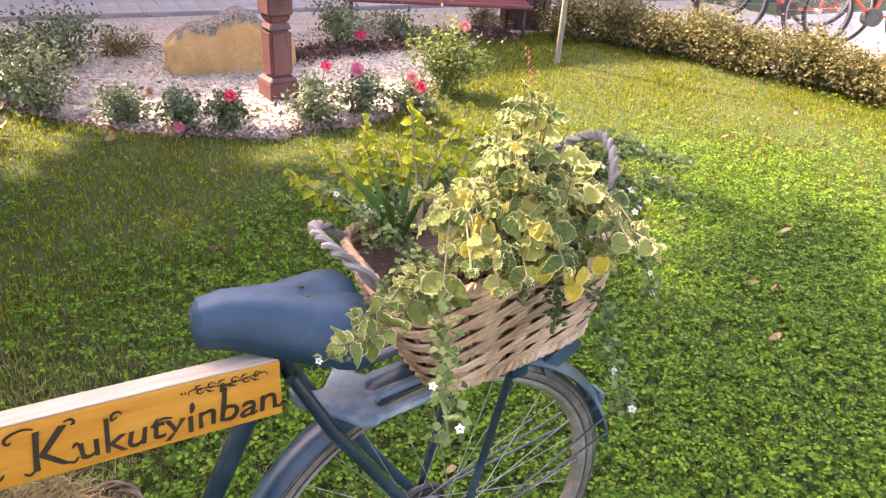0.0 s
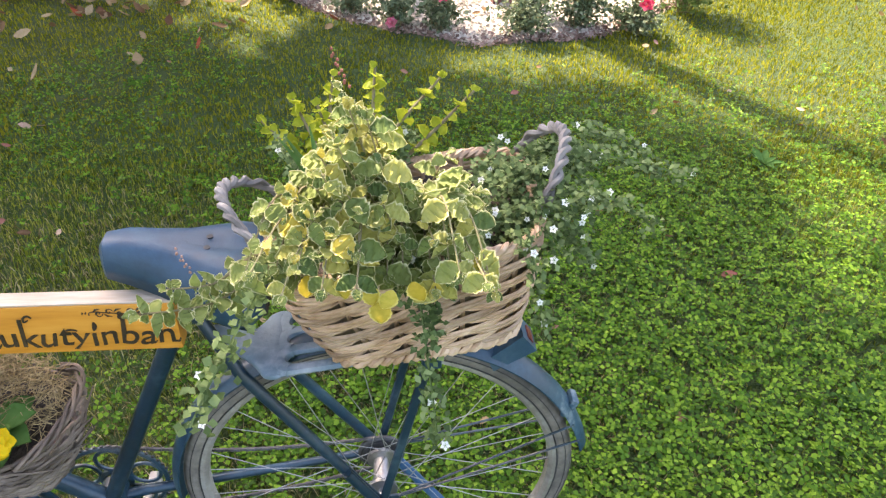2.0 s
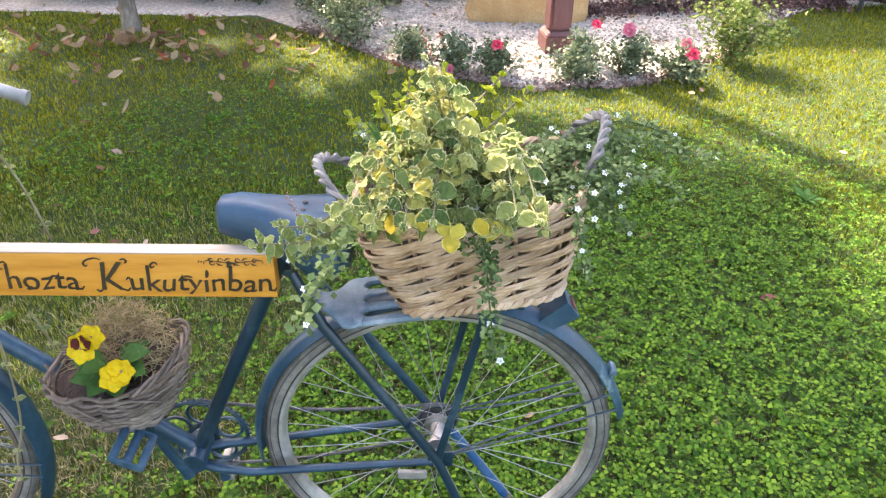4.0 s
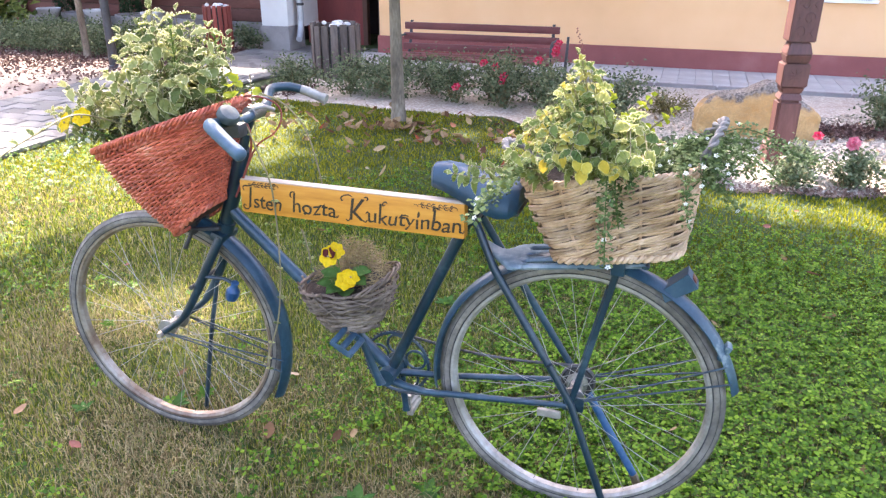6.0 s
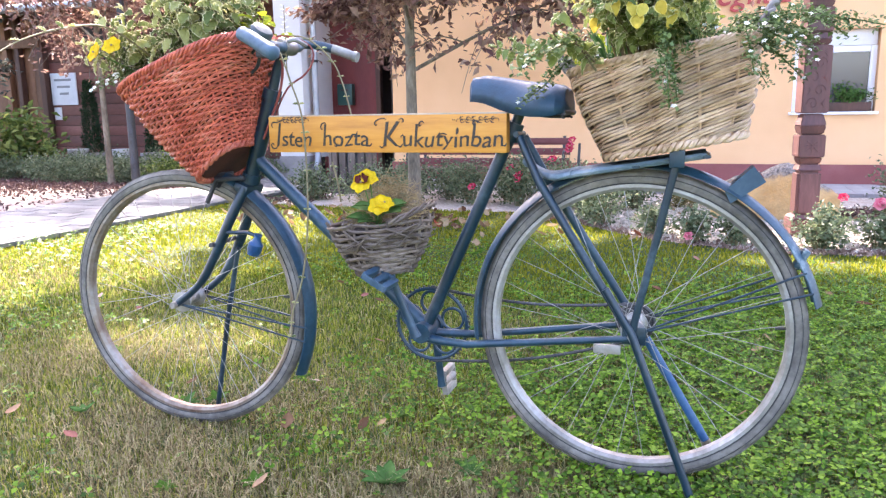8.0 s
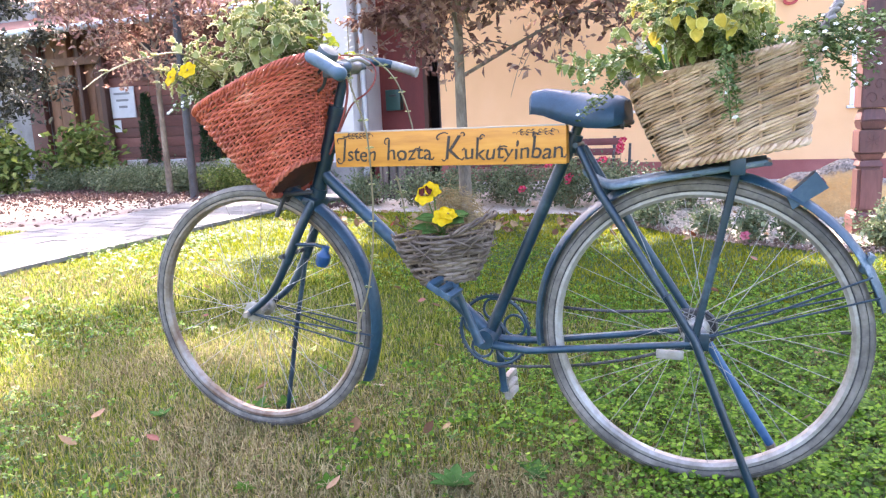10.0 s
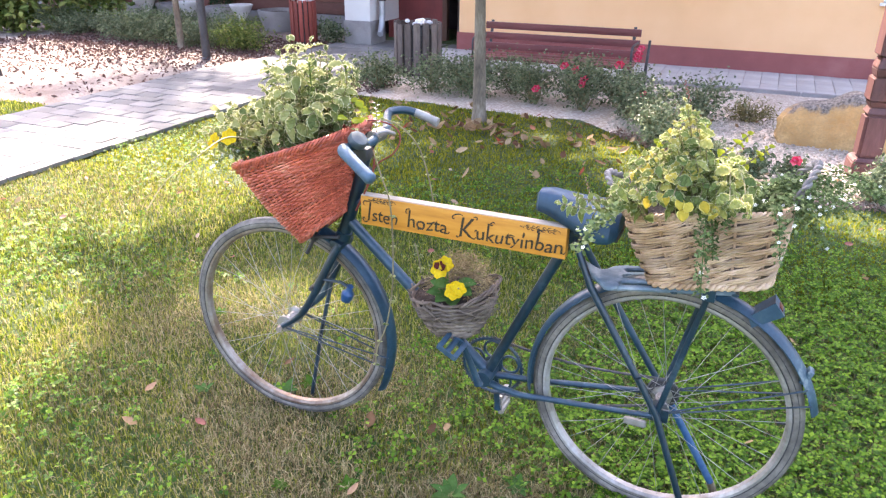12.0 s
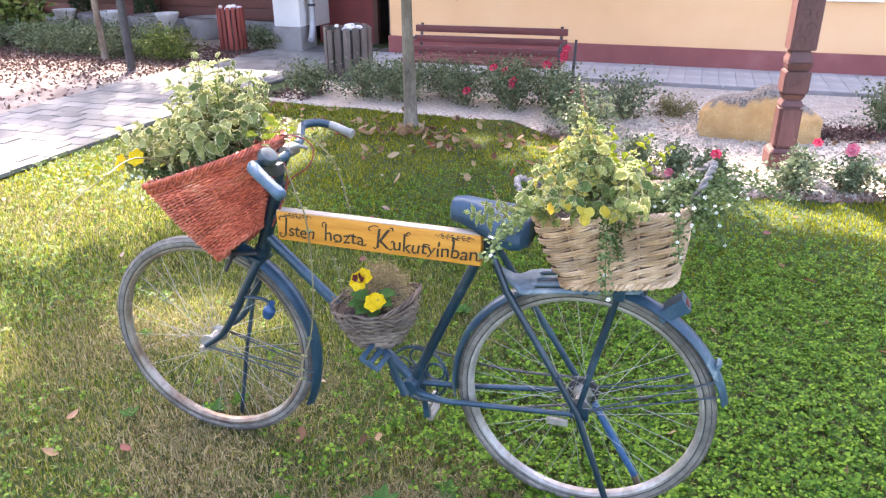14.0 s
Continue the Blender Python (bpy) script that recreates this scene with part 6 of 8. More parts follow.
# ---- leaves and flowers in the baskets ----
def leaf_geo(length, width, bend=0.3, crenate=0.06, cup=0.25, n=9, ruffle=0.0):
    """One oval leaf along +x with a scalloped edge; 'edge' is 1 along its outline."""
    vs, ed, fs = [], [], []
    for i in range(n):
        t = i / (n - 1)
        x = length * t
        z = -bend * length * t * t
        hw = width / 2 * math.sin(math.pi * min(1, t * 0.97 + 0.03)) ** 0.75 * (1.15 - 0.35 * t)
        sc = 1 + crenate * (1 if i % 2 else -1)
        for u, e in ((-1, 1.0), (-0.72, 0.35), (0, 0.0), (0.72, 0.35), (1, 1.0)):
            k = sc if abs(u) == 1 else 1
            vs.append((x + (0.01 * length if abs(u) == 1 else 0), u * hw * k, z + cup * hw * abs(u) ** 1.5 - 0.002 * (1 if abs(u) == 0.72 else 0) + ruffle * hw * math.sin(2.1 * i + 2.2 * u)))
            ed.append(max(e, 1.0 if t > 0.97 else 0.0))
    for i in range(n - 1):
        for j in range(4):
            fs.append((i * 5 + j, (i + 1) * 5 + j, (i + 1) * 5 + j + 1, i * 5 + j + 1))
    return Geo().add(vs, fs, ed)


def leaf_set(name, material, size, ratio=0.8, ruffle=0.06):
    return [mesh_only(name, leaf_geo(size, size * ratio * r, b, 0.055, c, 12, f * ruffle), material, True, "edge") for r, b, c, f in ((1.0, 0.25, 0.25, 1), (0.85, 0.5, 0.15, 1.5), (1.08, 0.1, 0.4, 1), (0.75, 0.7, 0.5, 2))]


def orient(p, way, up, k):
    """A pose at p with x along way and z near up, scaled by k."""
    x = Vector(way).normalized()
    y = Vector(up).cross(x)
    y = y.normalized() if y.length > 1e-4 else Vector((0, 1, 0))
    z = x.cross(y)
    return Matrix.Translation(p) @ Matrix((x, y, z)).transposed().to_4x4() @ Matrix.Scale(k, 4)


POOL = {}


def stem_with_leaves(parent, pts, meshes, pairs, r, rnd, grow=(0.75, 1.1), droop=0.25, start=0.25, tip=True, stem_r=0.0024, hub=None):
    """A stem along points with crossed pairs of leaves, which settle() turns into parts."""
    path = smoothed(pts, 6)
    Geo().tube(path, [stem_r * (1 - 0.6 * i / len(path)) for i in range(len(path))], 5).make("stem", M_STEM, parent)
    pool = POOL.setdefault(parent, [])
    way = Vector((0, 0, 1))
    for i in range(pairs):
        t = start + (1 - start) * (i + 0.6) / pairs
        k = min(int(t * (len(path) - 1)), len(path) - 2)
        p, way = path[k], (path[k + 1] - path[k]).normalized()
        side = way.cross(Vector((0, 0, 1)))
        side = side.normalized() if side.length > 0.05 else Vector((1, 0, 0))
        lift = side.cross(way)
        a = math.pi / 2 * (i % 2) + rnd.uniform(-0.5, 0.5)
        size = rnd.uniform(*grow) * (1.0 - 0.3 * (i / pairs))
        for s in (1, -1):
            d = (side * math.cos(a) + lift * math.sin(a)) * s + way * 0.35
            d.z -= droop * rnd.uniform(0.3, 1.6)
            u = Vector((rnd.uniform(-0.45, 0.45), rnd.uniform(-0.9, 0.0), 1.0))
            if hub is not None:
                u = (p - hub).normalized() * 0.8 + Vector((rnd.uniform(-0.55, 0.55), rnd.uniform(-0.6, 0.3), rnd.uniform(0.1, 1.1)))
                d = d - u.normalized() * d.dot(u.normalized()) * 0.6
            pool.append((rnd.choice(meshes), orient(p, d, u, size)))
    if tip:
        for q in range(3):
            d = way + Vector((rnd.uniform(-0.8, 0.8), rnd.uniform(-0.8, 0.3), 0.2))
            pool.append((meshes[0], orient(path[-1], d, (0, -0.5, 1), grow[0] * 0.7)))


def settle(parent, keep=285):
    """The outermost leaves become parts of their own, the hidden rest one joined part."""
    o = PLACE[parent]
    pool = POOL.pop(parent)
    mid = sum((m.translation for _, m in pool), Vector()) / len(pool)
    pool.sort(key=lambda q: (q[1].translation - mid).dot(Vector((0, -0.8, 0.6))), reverse=True)
    for me, m in pool[:keep]:
        shared("leaf", me, parent, Matrix.Translation(-o) @ m)
    if len(pool) > keep:
        g = Geo()
        for me, m in pool[keep:]:
            g.add([m @ v.co for v in me.vertices], [tuple(f.vertices) for f in me.polygons], [a.value for a in me.attributes["edge"].data])
        tagged(g.make("inner_leaves", pool[0][0].materials[0], parent, "", True, "edge"), kind="stuff")


PLECT = leaf_set("variegated_leaf", M_PLECT, 0.0315, 0.78, 0.2)
PLECT_GREY = leaf_set("pale_variegated_leaf", M_PLECTGREY, 0.042, 0.70, 0.24)
YELLOW = leaf_set("yellow_leaf", M_YELLOWLEAF, 0.038, 0.85)

rnd = random.Random(21)
mound = thing("swedish_ivy", (0.03, BY - 0.05, 0.87), "mounded plant with cream-edged variegated green leaves", "plant")
root = Vector((0.02, BY - 0.06, 0.875))
# upright shoots that make the peak, then a skirt that spills over the near rim
shoots = []
for k in range(44):
    a = k * 2.4
    r = 0.064 * (k / 43) ** 0.55
    top = 0.285 - 2.3 * r + rnd.uniform(-0.03, 0.02)
    shoots.append((root + Vector((0.04 * math.cos(a), 0.03 * math.sin(a), 0)), root + Vector((-0.02 + 0.8 * r * math.cos(a), -0.06 + 0.8 * r * math.sin(a), top * 0.55)), root + Vector((-0.045 + r * math.cos(a), -0.10 + r * math.sin(a), top))))
for k in range(24):
    x = -0.15 + 0.235 * k / 23 + rnd.uniform(-0.02, 0.02)
    reach = rnd.uniform(0.07, 0.16)
    shoots.append((root + Vector((x * 0.4, 0, 0)), root + Vector((x * 0.8, -0.05 - reach * 0.35, 0.11 + rnd.uniform(0, 0.05))), root + Vector((x * 1.02, -0.03 - reach, rnd.uniform(0.075, 0.135)))))
for k in range(7):
    e = Vector((rnd.uniform(0.03, 0.095), rnd.uniform(-0.13, -0.03), rnd.uniform(0.11, 0.175)))
    shoots.append((root + Vector((0.03, 0, 0)), root + Vector((e.x * 0.6, e.y * 0.5, e.z * 0.6)), root + e))
for k in range(10):
    x = -0.12 + 0.22 * k / 9
    shoots.append((root, root + Vector((x * 0.6, 0.0, 0.10)), root + Vector((x, rnd.uniform(-0.04, 0.05), rnd.uniform(0.07, 0.12)))))
for a, b, c in shoots:
    stem_with_leaves(mound, [a, a.lerp(b, 0.5) + Vector((0, 0, 0.02)), b, c], PLECT, 7, 0.003, rnd, (0.55, 1.35), 0.4, 0.3, True, 0.002, root + Vector((-0.01, -0.04, 0.03)))
# the long sprig over the saddle; yellow leaves mixed in paint the sunlight on it
stem_with_leaves(mound, [root + Vector((-0.09, -0.05, 0.0)), (-0.12, -0.17, 0.925), (-0.18, -0.205, 0.905), (-0.25, -0.235, 0.918)], PLECT + YELLOW, 18, 0.003, rnd, (0.7, 1.0), 0.1, 0.1)
stem_with_leaves(mound, [root + Vector((-0.10, -0.06, 0.0)), (-0.13, -0.16, 0.935), (-0.18, -0.19, 0.92), (-0.225, -0.21, 0.93)], PLECT + YELLOW, 12, 0.003, rnd, (0.5, 0.75), 0.1, 0.15)
settle(mound)
for x, y, z in ((-0.012, -0.262, 0.975), (0.012, -0.262, 0.968), (0.032, -0.255, 0.972), (-0.035, -0.255, 0.98), (0.055, -0.245, 0.962), (0.0, -0.258, 0.952), (-0.075, -0.22, 0.955)):
    p = Vector((x, y - 0.012, z + 0.006))
    shared("yellow_leaf", rnd.choice(YELLOW), mound, orient(p - PLACE[mound], (rnd.uniform(-0.5, 0.5), -0.4, -1.0), (rnd.uniform(-0.5, 0.5), -1, 0.4), rnd.uniform(0.6, 0.85)), "yellowed leaf")
# a pinkish flower spike at the tip of a shoot
for p in ((root + Vector((-0.045, -0.10, 0.275))), Vector((-0.20, -0.19, 0.93))):
    g = Geo()
    for k in range(12):
        a = k * 2.4
        g.lathe([(0.0006, 0), (0.0016, 0.001), (0.001, 0.003)], p + Vector((0.002 * math.cos(a) - k * 0.0012, 0.002 * math.sin(a), k * 0.0032)), 5)
    g.make("flower_spike", M_FALLENPINK, mound, "faint pink flower spike")


def small_leaf(g, p, way, up, length, width):
    x = Vector(way).normalized()
    y = Vector(up).cross(x)
    y = y.normalized() if y.length > 1e-4 else Vector((1, 0, 0))
    z = x.cross(y)
    c = p + x * length * 0.5
    g.add([p, c - y * width / 2 + z * 0.12 * width, p + x * length - z * 0.1 * length, c + y * width / 2 + z * 0.12 * width], [(0, 1, 2, 3)])


def trailing(parent, pts, rnd, leaf=(0.0085, 0.007), gap=0.004, name="trailing_shoot", material=M_BACOPA, spread=0.012, per=4):
    """A thin trailing shoot thick with tiny leaves, as one part."""
    path = smoothed(pts, 10)
    g = Geo().tube(path, 0.0012, 4)
    for a, b in zip(path, path[1:]):
        d = b - a
        for q in range(max(1, int(d.length / gap))):
            p = a + d * rnd.random()
            for s in range(per):
                way = Vector((rnd.uniform(-1, 1), rnd.uniform(-1, 1), rnd.uniform(-0.7, 0.8)))
                off = Vector((rnd.uniform(-1, 1), rnd.uniform(-1, 1), rnd.uniform(-1, 1))) * spread
                small_leaf(g, p + off, way, (rnd.uniform(-0.4, 0.4), rnd.uniform(-0.6, 0.2), 1), leaf[0] * rnd.uniform(0.7, 1.3), leaf[1] * rnd.uniform(0.7, 1.3))
    tagged(g.make(name, material, parent), kind="stuff")
    return path


def white_flower_mesh(size, material, petals=5):
    g = Geo()
    for k in range(petals):
        a = 2 * math.pi * k / petals
        small_leaf(g, Vector((0.1 * size * math.cos(a), 0.1 * size * math.sin(a), 0)), (math.cos(a), math.sin(a), 0.25), (0, 0, 1), size, size * 0.8)
    return mesh_only("flower", g, material)


WHITE = white_flower_mesh(0.0058, M_PETALWHITE)
bacopa = thing("bacopa", (0.12, BY, 0.88), "trailing small-leaved bacopa with scattered white flowers", "plant")
rnd = random.Random(31)
trails = []
for k in range(17):
    a = rnd.uniform(-2.2, 1.5)
    s = Vector((0.13, BY - 0.01, 0.90)) + Vector((rnd.uniform(-0.05, 0.05), rnd.uniform(-0.07, 0.07), 0))
    l = rnd.uniform(0.06, 0.15)
    m = s + Vector((l * 0.5 * math.cos(a), l * 0.6 * math.sin(a), rnd.uniform(0.02, 0.05)))
    e = s + Vector((l * math.cos(a) * 1.05, l * math.sin(a), rnd.uniform(-0.05, 0.05)))
    trails.append([s, m, e])
# long strands: to the rear, down the near face, over the saddle side
trails += [[(0.17, -0.02, 0.93), (0.25, -0.01, 0.97), (0.33, -0.02, 0.965), (0.41, -0.03, 0.945)],
           [(0.17, 0.0, 0.93), (0.26, 0.02, 0.985), (0.36, 0.02, 0.96)],
           [(0.17, -0.06, 0.93), (0.24, -0.09, 0.965), (0.30, -0.10, 0.95), (0.34, -0.11, 0.92)],
           [(0.15, 0.03, 0.93), (0.24, 0.08, 0.93), (0.29, 0.10, 0.91), (0.31, 0.11, 0.89)],
           [(0.03, -0.14, 0.93), (0.036, -0.20, 0.945), (0.042, -0.255, 0.93), (0.048, -0.295, 0.885), (0.053, -0.315, 0.845), (0.057, -0.325, 0.805)],
           [(0.045, -0.14, 0.93), (0.055, -0.185, 0.88), (0.065, -0.175, 0.82)],
           [(-0.09, -0.10, 0.92), (-0.14, -0.12, 0.895), (-0.185, -0.13, 0.85), (-0.23, -0.13, 0.82)],
           [(-0.09, -0.09, 0.92), (-0.14, -0.12, 0.90), (-0.175, -0.13, 0.87)],
           [(-0.09, -0.12, 0.915), (-0.11, -0.17, 0.93), (-0.13, -0.22, 0.928), (-0.15, -0.27, 0.912), (-0.168, -0.31, 0.893), (-0.185, -0.348, 0.872)],
           [(-0.10, 0.02, 0.91), (-0.13, 0.08, 0.93), (-0.14, 0.13, 0.92)], [(-0.06, 0.05, 0.91), (-0.05, 0.1, 0.94), (-0.06, 0.15, 0.92)],
           [(0.03, 0.06, 0.91), (0.04, 0.11, 0.94), (0.05, 0.15, 0.9)],
           [(0.2, -0.05, 0.93), (0.235, -0.075, 0.94), (0.265, -0.085, 0.925)],
           [(0.17, -0.08, 0.93), (0.195, -0.13, 0.935), (0.215, -0.15, 0.915)],
           [(-0.05, 0.0, 0.885), (-0.08, 0.02, 0.915), (-0.11, 0.03, 0.91)], [(-0.06, 0.04, 0.885), (-0.09, 0.06, 0.91), (-0.115, 0.07, 0.90)],
           [(-0.03, 0.05, 0.885), (-0.05, 0.08, 0.92), (-0.08, 0.09, 0.915)], [(-0.07, -0.03, 0.885), (-0.10, -0.02, 0.91), (-0.125, -0.02, 0.90)]]
for k in range(5):
    s = Vector((rnd.uniform(0.13, 0.18), rnd.uniform(-0.13, 0.03), 0.93))
    way = rnd.uniform(-0.45, 0.35)
    l = rnd.uniform(0.08, 0.17)
    m = s + Vector((l * 0.5, way * l * 0.5, rnd.uniform(0.02, 0.05)))
    trails.append([s, m, s + Vector((l, way * l, rnd.uniform(-0.035, 0.025)))])
spots = []
for t in trails:
    thin = len(t) > 5
    broad = thin and t[0][0] < 0
    path = trailing(bacopa, t, rnd, (0.0115, 0.010) if broad else (0.0095, 0.0078), 0.006 if broad else 0.003, spread=0.016 if broad else 0.012 if thin else 0.011, per=4)
    spots += [path[int(len(path) * f)] for f in (0.55, 0.8, 0.97)]
o = PLACE[bacopa]
for p in spots:
    for q in range(rnd.choice((0, 0, 1, 1))):
        w = p + Vector((rnd.uniform(-1, 1), rnd.uniform(-1, 0.6), rnd.uniform(0, 1))) * 0.014
        shared("flower", WHITE, bacopa, orient(w - o, (1, rnd.uniform(-0.4, 0.4), rnd.uniform(-0.4, 0.4)), (rnd.uniform(-0.5, 0.5), -0.7, 0.8), rnd.uniform(0.6, 0.95)))

# lime-leaved geranium at the back of the basket
lime = thing("lime_geranium", (-0.03, 0.04, 0.88), "leggy geranium with lime-yellow scalloped leaves and woody stems", "plant")
LIME = [mesh_only("lime_leaf", leaf_geo(0.023, 0.025, b, 0.14, c, 8, 0.1), M_LIME, True, "edge") for b, c in ((0.3, 0.3), (0.1, 0.5))]
rnd = random.Random(41)
for e in ((-0.17, 0.18, 0.925), (-0.12, 0.17, 0.965), (-0.06, 0.16, 1.005), (0.0, 0.13, 1.03), (-0.08, 0.11, 0.985), (0.09, 0.12, 1.02), (0.0, 0.19, 0.96), (0.14, 0.14, 0.99)):
    s = Vector((-0.03, 0.03, 0.88))
    e = Vector(e)
    stem_with_leaves(lime, [s, s.lerp(e, 0.5) + Vector((rnd.uniform(-0.02, 0.02), 0.01, -0.01)), e], LIME, 8, 0.003, rnd, (0.65, 1.1), 0.1, 0.5, True, 0.0042)
settle(lime)
g = Geo()
for k in range(9):
    a = rnd.uniform(0, 6.28)
    p = Vector((-0.07 + 0.012 * math.cos(a), 0.02 + 0.012 * math.sin(a), 0.885))
    g.tube([p, p + Vector((0.02 * math.cos(a), 0.02 * math.sin(a), 0.05)), p + Vector((0.05 * math.cos(a), 0.05 * math.sin(a), 0.085))], [0.003, 0.005, 0.0005], 4, squash=((0, 1, 0), 0.3))
tagged(g.make("grass_tuft", M_PANSYLEAF, lime, "small green tuft"), kind="stuff")

# the planting in the handlebar basket
fplant = thing("pale_variegated_plant", (-0.99, BY - 0.03, 0.90), "bushy plant with pale cream-edged grey-green leaves", "plant")
rnd = random.Random(51)
froot = FB.m @ Vector((0, 0, 0.225))
fx, fy = FB.m.to_3x3() @ Vector((1, 0, 0)), Vector((0, 1, 0))
for k in range(44):
    u, v = rnd.uniform(-1, 1), rnd.uniform(-1, 1)
    s = froot + fx * 0.13 * u * 0.8 + fy * 0.12 * v * 0.8
    hgt = 0.24 * (1 - 0.45 * u * u - 0.35 * v * v) * rnd.uniform(0.5, 1.22)
    e = froot + fx * (0.19 * u) + fy * (0.19 * v) + Vector((-0.02, -0.025, hgt))
    stem_with_leaves(fplant, [s, s.lerp(e, 0.55) + Vector((rnd.uniform(-0.01, 0.01), 0, 0.01)), e], PLECT_GREY, 7, 0.003, rnd, (0.6, 1.25), 0.35, 0.15, True, 0.002, froot + Vector((0, 0.02, 0.02)))
for pts in ([froot + fx * -0.16 + Vector((0, -0.05, 0)), (-1.15, -0.2, 0.945), (-1.2, -0.23, 0.965)], [froot + fx * -0.15 + Vector((0, 0.0, 0.02)), (-1.17, -0.08, 0.96), (-1.25, -0.10, 0.975)]):
    stem_with_leaves(fplant, pts, PLECT_GREY, 6, 0.003, rnd, (0.5, 0.75), 0.1, 0.3)
settle(fplant, 299)
# long bare trailing branches
bare = thing("trailing_branch", (-1.1, -0.2, 0.9), "long bare trailing branch with few pale leaves", "plant")
for pts in ([(-1.06, -0.14, 0.92), (-1.055, -0.30, 0.985), (-1.045, -0.43, 0.972), (-1.055, -0.52, 0.943), (-1.04, -0.60, 0.906)],):
    path = smoothed(pts, 8)
    Geo().tube(path, [0.0022 - 0.0012 * i / len(path) for i in range(len(path))], 5).make("stem", M_STEM, bare)
    for f in (0.45, 0.5, 0.62, 0.75):
        p = path[int(f * (len(path) - 1))]
        shared("leaf", PLECT_GREY[0], bare, orient(p - PLACE[bare], (rnd.uniform(-1, 1), rnd.uniform(-1, 1), 0.3), (0, -0.5, 1), 0.42))
# spiky green shoots standing out at the top
spike = thing("leafy_shoots", (-0.98, -0.04, 0.95), "upright narrow-leaved green shoots above basket", "plant")
for c, h in (((-0.935, -0.12), 0.215), ((-1.04, -0.06), 0.20), ((-0.88, -0.04), 0.20), ((-0.98, 0.04), 0.18)):
    b = Vector((c[0], c[1], 0.93))
    g = Geo().tube([b, b + Vector((0, 0, h))], 0.002, 5)
    for k in range(40):
        z = 0.06 + (h - 0.06) * k / 39
        a = k * 2.4
        small_leaf(g, b + Vector((0, 0, z)), (math.cos(a), math.sin(a), 0.9), (0, 0, 1), 0.034 * (1.2 - z / h * 0.6), 0.009)
    g.make("shoot", M_SHRUB if h < 0.22 else M_LIME, spike)
# white flower spikes and bacopa at the rim
fbac = thing("bacopa", (-1.1, -0.12, 0.88), "small-leaved trailing plant with white flowers at the basket rim", "plant")
for pts in ([(-1.09, -0.14, 0.89), (-1.15, -0.19, 0.90), (-1.19, -0.21, 0.875)], [(-1.1, -0.12, 0.89), (-1.17, -0.15, 0.90), (-1.21, -0.16, 0.88)], [(-1.09, -0.1, 0.90), (-1.18, -0.10, 0.92), (-1.23, -0.10, 0.90)]):
    path = trailing(fbac, pts, rnd)
    for q in range(6):
        w = path[rnd.randrange(len(path) // 3, len(path))] + Vector((rnd.uniform(-1, 1), -0.6, rnd.uniform(-1, 1))) * 0.012
        shared("flower", WHITE, fbac, orient(w - PLACE[fbac], (1, 0.2, 0.1), (0.2, -0.8, 0.6), 0.9))
for c, low, h in (((-0.785, -0.06), 0.955, 0.09), ((-0.868, -0.06), 0.99, 0.12), ((-1.09, -0.06), 1.0, 0.13), ((-1.13, -0.16), 0.91, 0.07)):
    b = Vector((c[0], c[1], low))
    Geo().tube([b - Vector((0, 0, 0.06)), b + Vector((0, 0, h))], 0.0014, 4).make("stem", M_STEM, fbac)
    for k in range(18):
        a = k * 2.4
        shared("flower", WHITE, fbac, orient(b + Vector((0.006 * math.cos(a), 0.006 * math.sin(a), h * k / 17)) - PLACE[fbac], (math.cos(a), math.sin(a), 0.2), (0, 0, 1), 1.15 - 0.03 * k))
g2 = thing("geranium", (-0.87, -0.03, 0.95), "fresh green scalloped geranium leaves at rim", "plant")
FRESH = mesh_only("geranium_leaf", leaf_geo(0.032, 0.034, 0.15, 0.12, 0.3, 8), M_LIME, True, "edge")
for k in range(16):
    p = Vector((-0.86 + rnd.uniform(-0.05, 0.05), -0.05 + rnd.uniform(-0.08, 0.1), 0.985 + rnd.uniform(-0.02, 0.04)))
    b = Vector((-0.88, -0.02, 0.93))
    Geo().tube([b, b.lerp(p, 0.6) + Vector((0, 0, 0.012)), p], 0.001, 4).make("stem", M_STEM, g2)
    shared("leaf", FRESH, g2, orient(p - PLACE[g2], (rnd.uniform(-1, 1), rnd.uniform(-1, 0.2), 0.2), (0, -0.4, 1), rnd.uniform(0.6, 1.0)))


def pansy_flower(parent, p, facing, size, dark):
    """Five overlapping petals; dark: maroon blotches on the lower ones."""
    m = orient(Vector(p) - PLACE[parent], Vector(facing).cross(Vector((0, 0, 1))), facing, size)
    rows = [(90, 1.0, 0.002), (30, 1.0, 0.0), (150, 1.0, 0.001), (-35, 0.95, 0.003), (-145, 0.95, 0.004), (-90, 1.0, 0.005)]
    for a, k, z in rows:
        g = leaf_geo(0.026 * k, 0.028 * k, -0.15, 0.05, 0.1, 7)
        me = mesh_only("petal", g, M_PETALYELLOW, True, "edge")
        shared("petal", me, parent, m @ Matrix.Translation((0, 0, z / 3)) @ Matrix.Rotation(radians(a), 4, "Z"))
        if dark and a in (-35, -145, -90):
            me2 = mesh_only("blotch", leaf_geo(0.020, 0.019, -0.15, 0.1, 0.1, 6), M_PANSYDARK, True, "edge")
            shared("blotch", me2, parent, m @ Matrix.Translation((0, 0, z / 3 + 0.0026)) @ Matrix.Rotation(radians(a), 4, "Z"), "dark maroon blotch")
    g = Geo().lathe([(0.0025, 0), (0.003, 0.002), (0.001, 0.004)], (0, 0, 0.003), 8)
    shared("flower_eye", mesh_only("flower_eye", g, M_MOSS), parent, m)


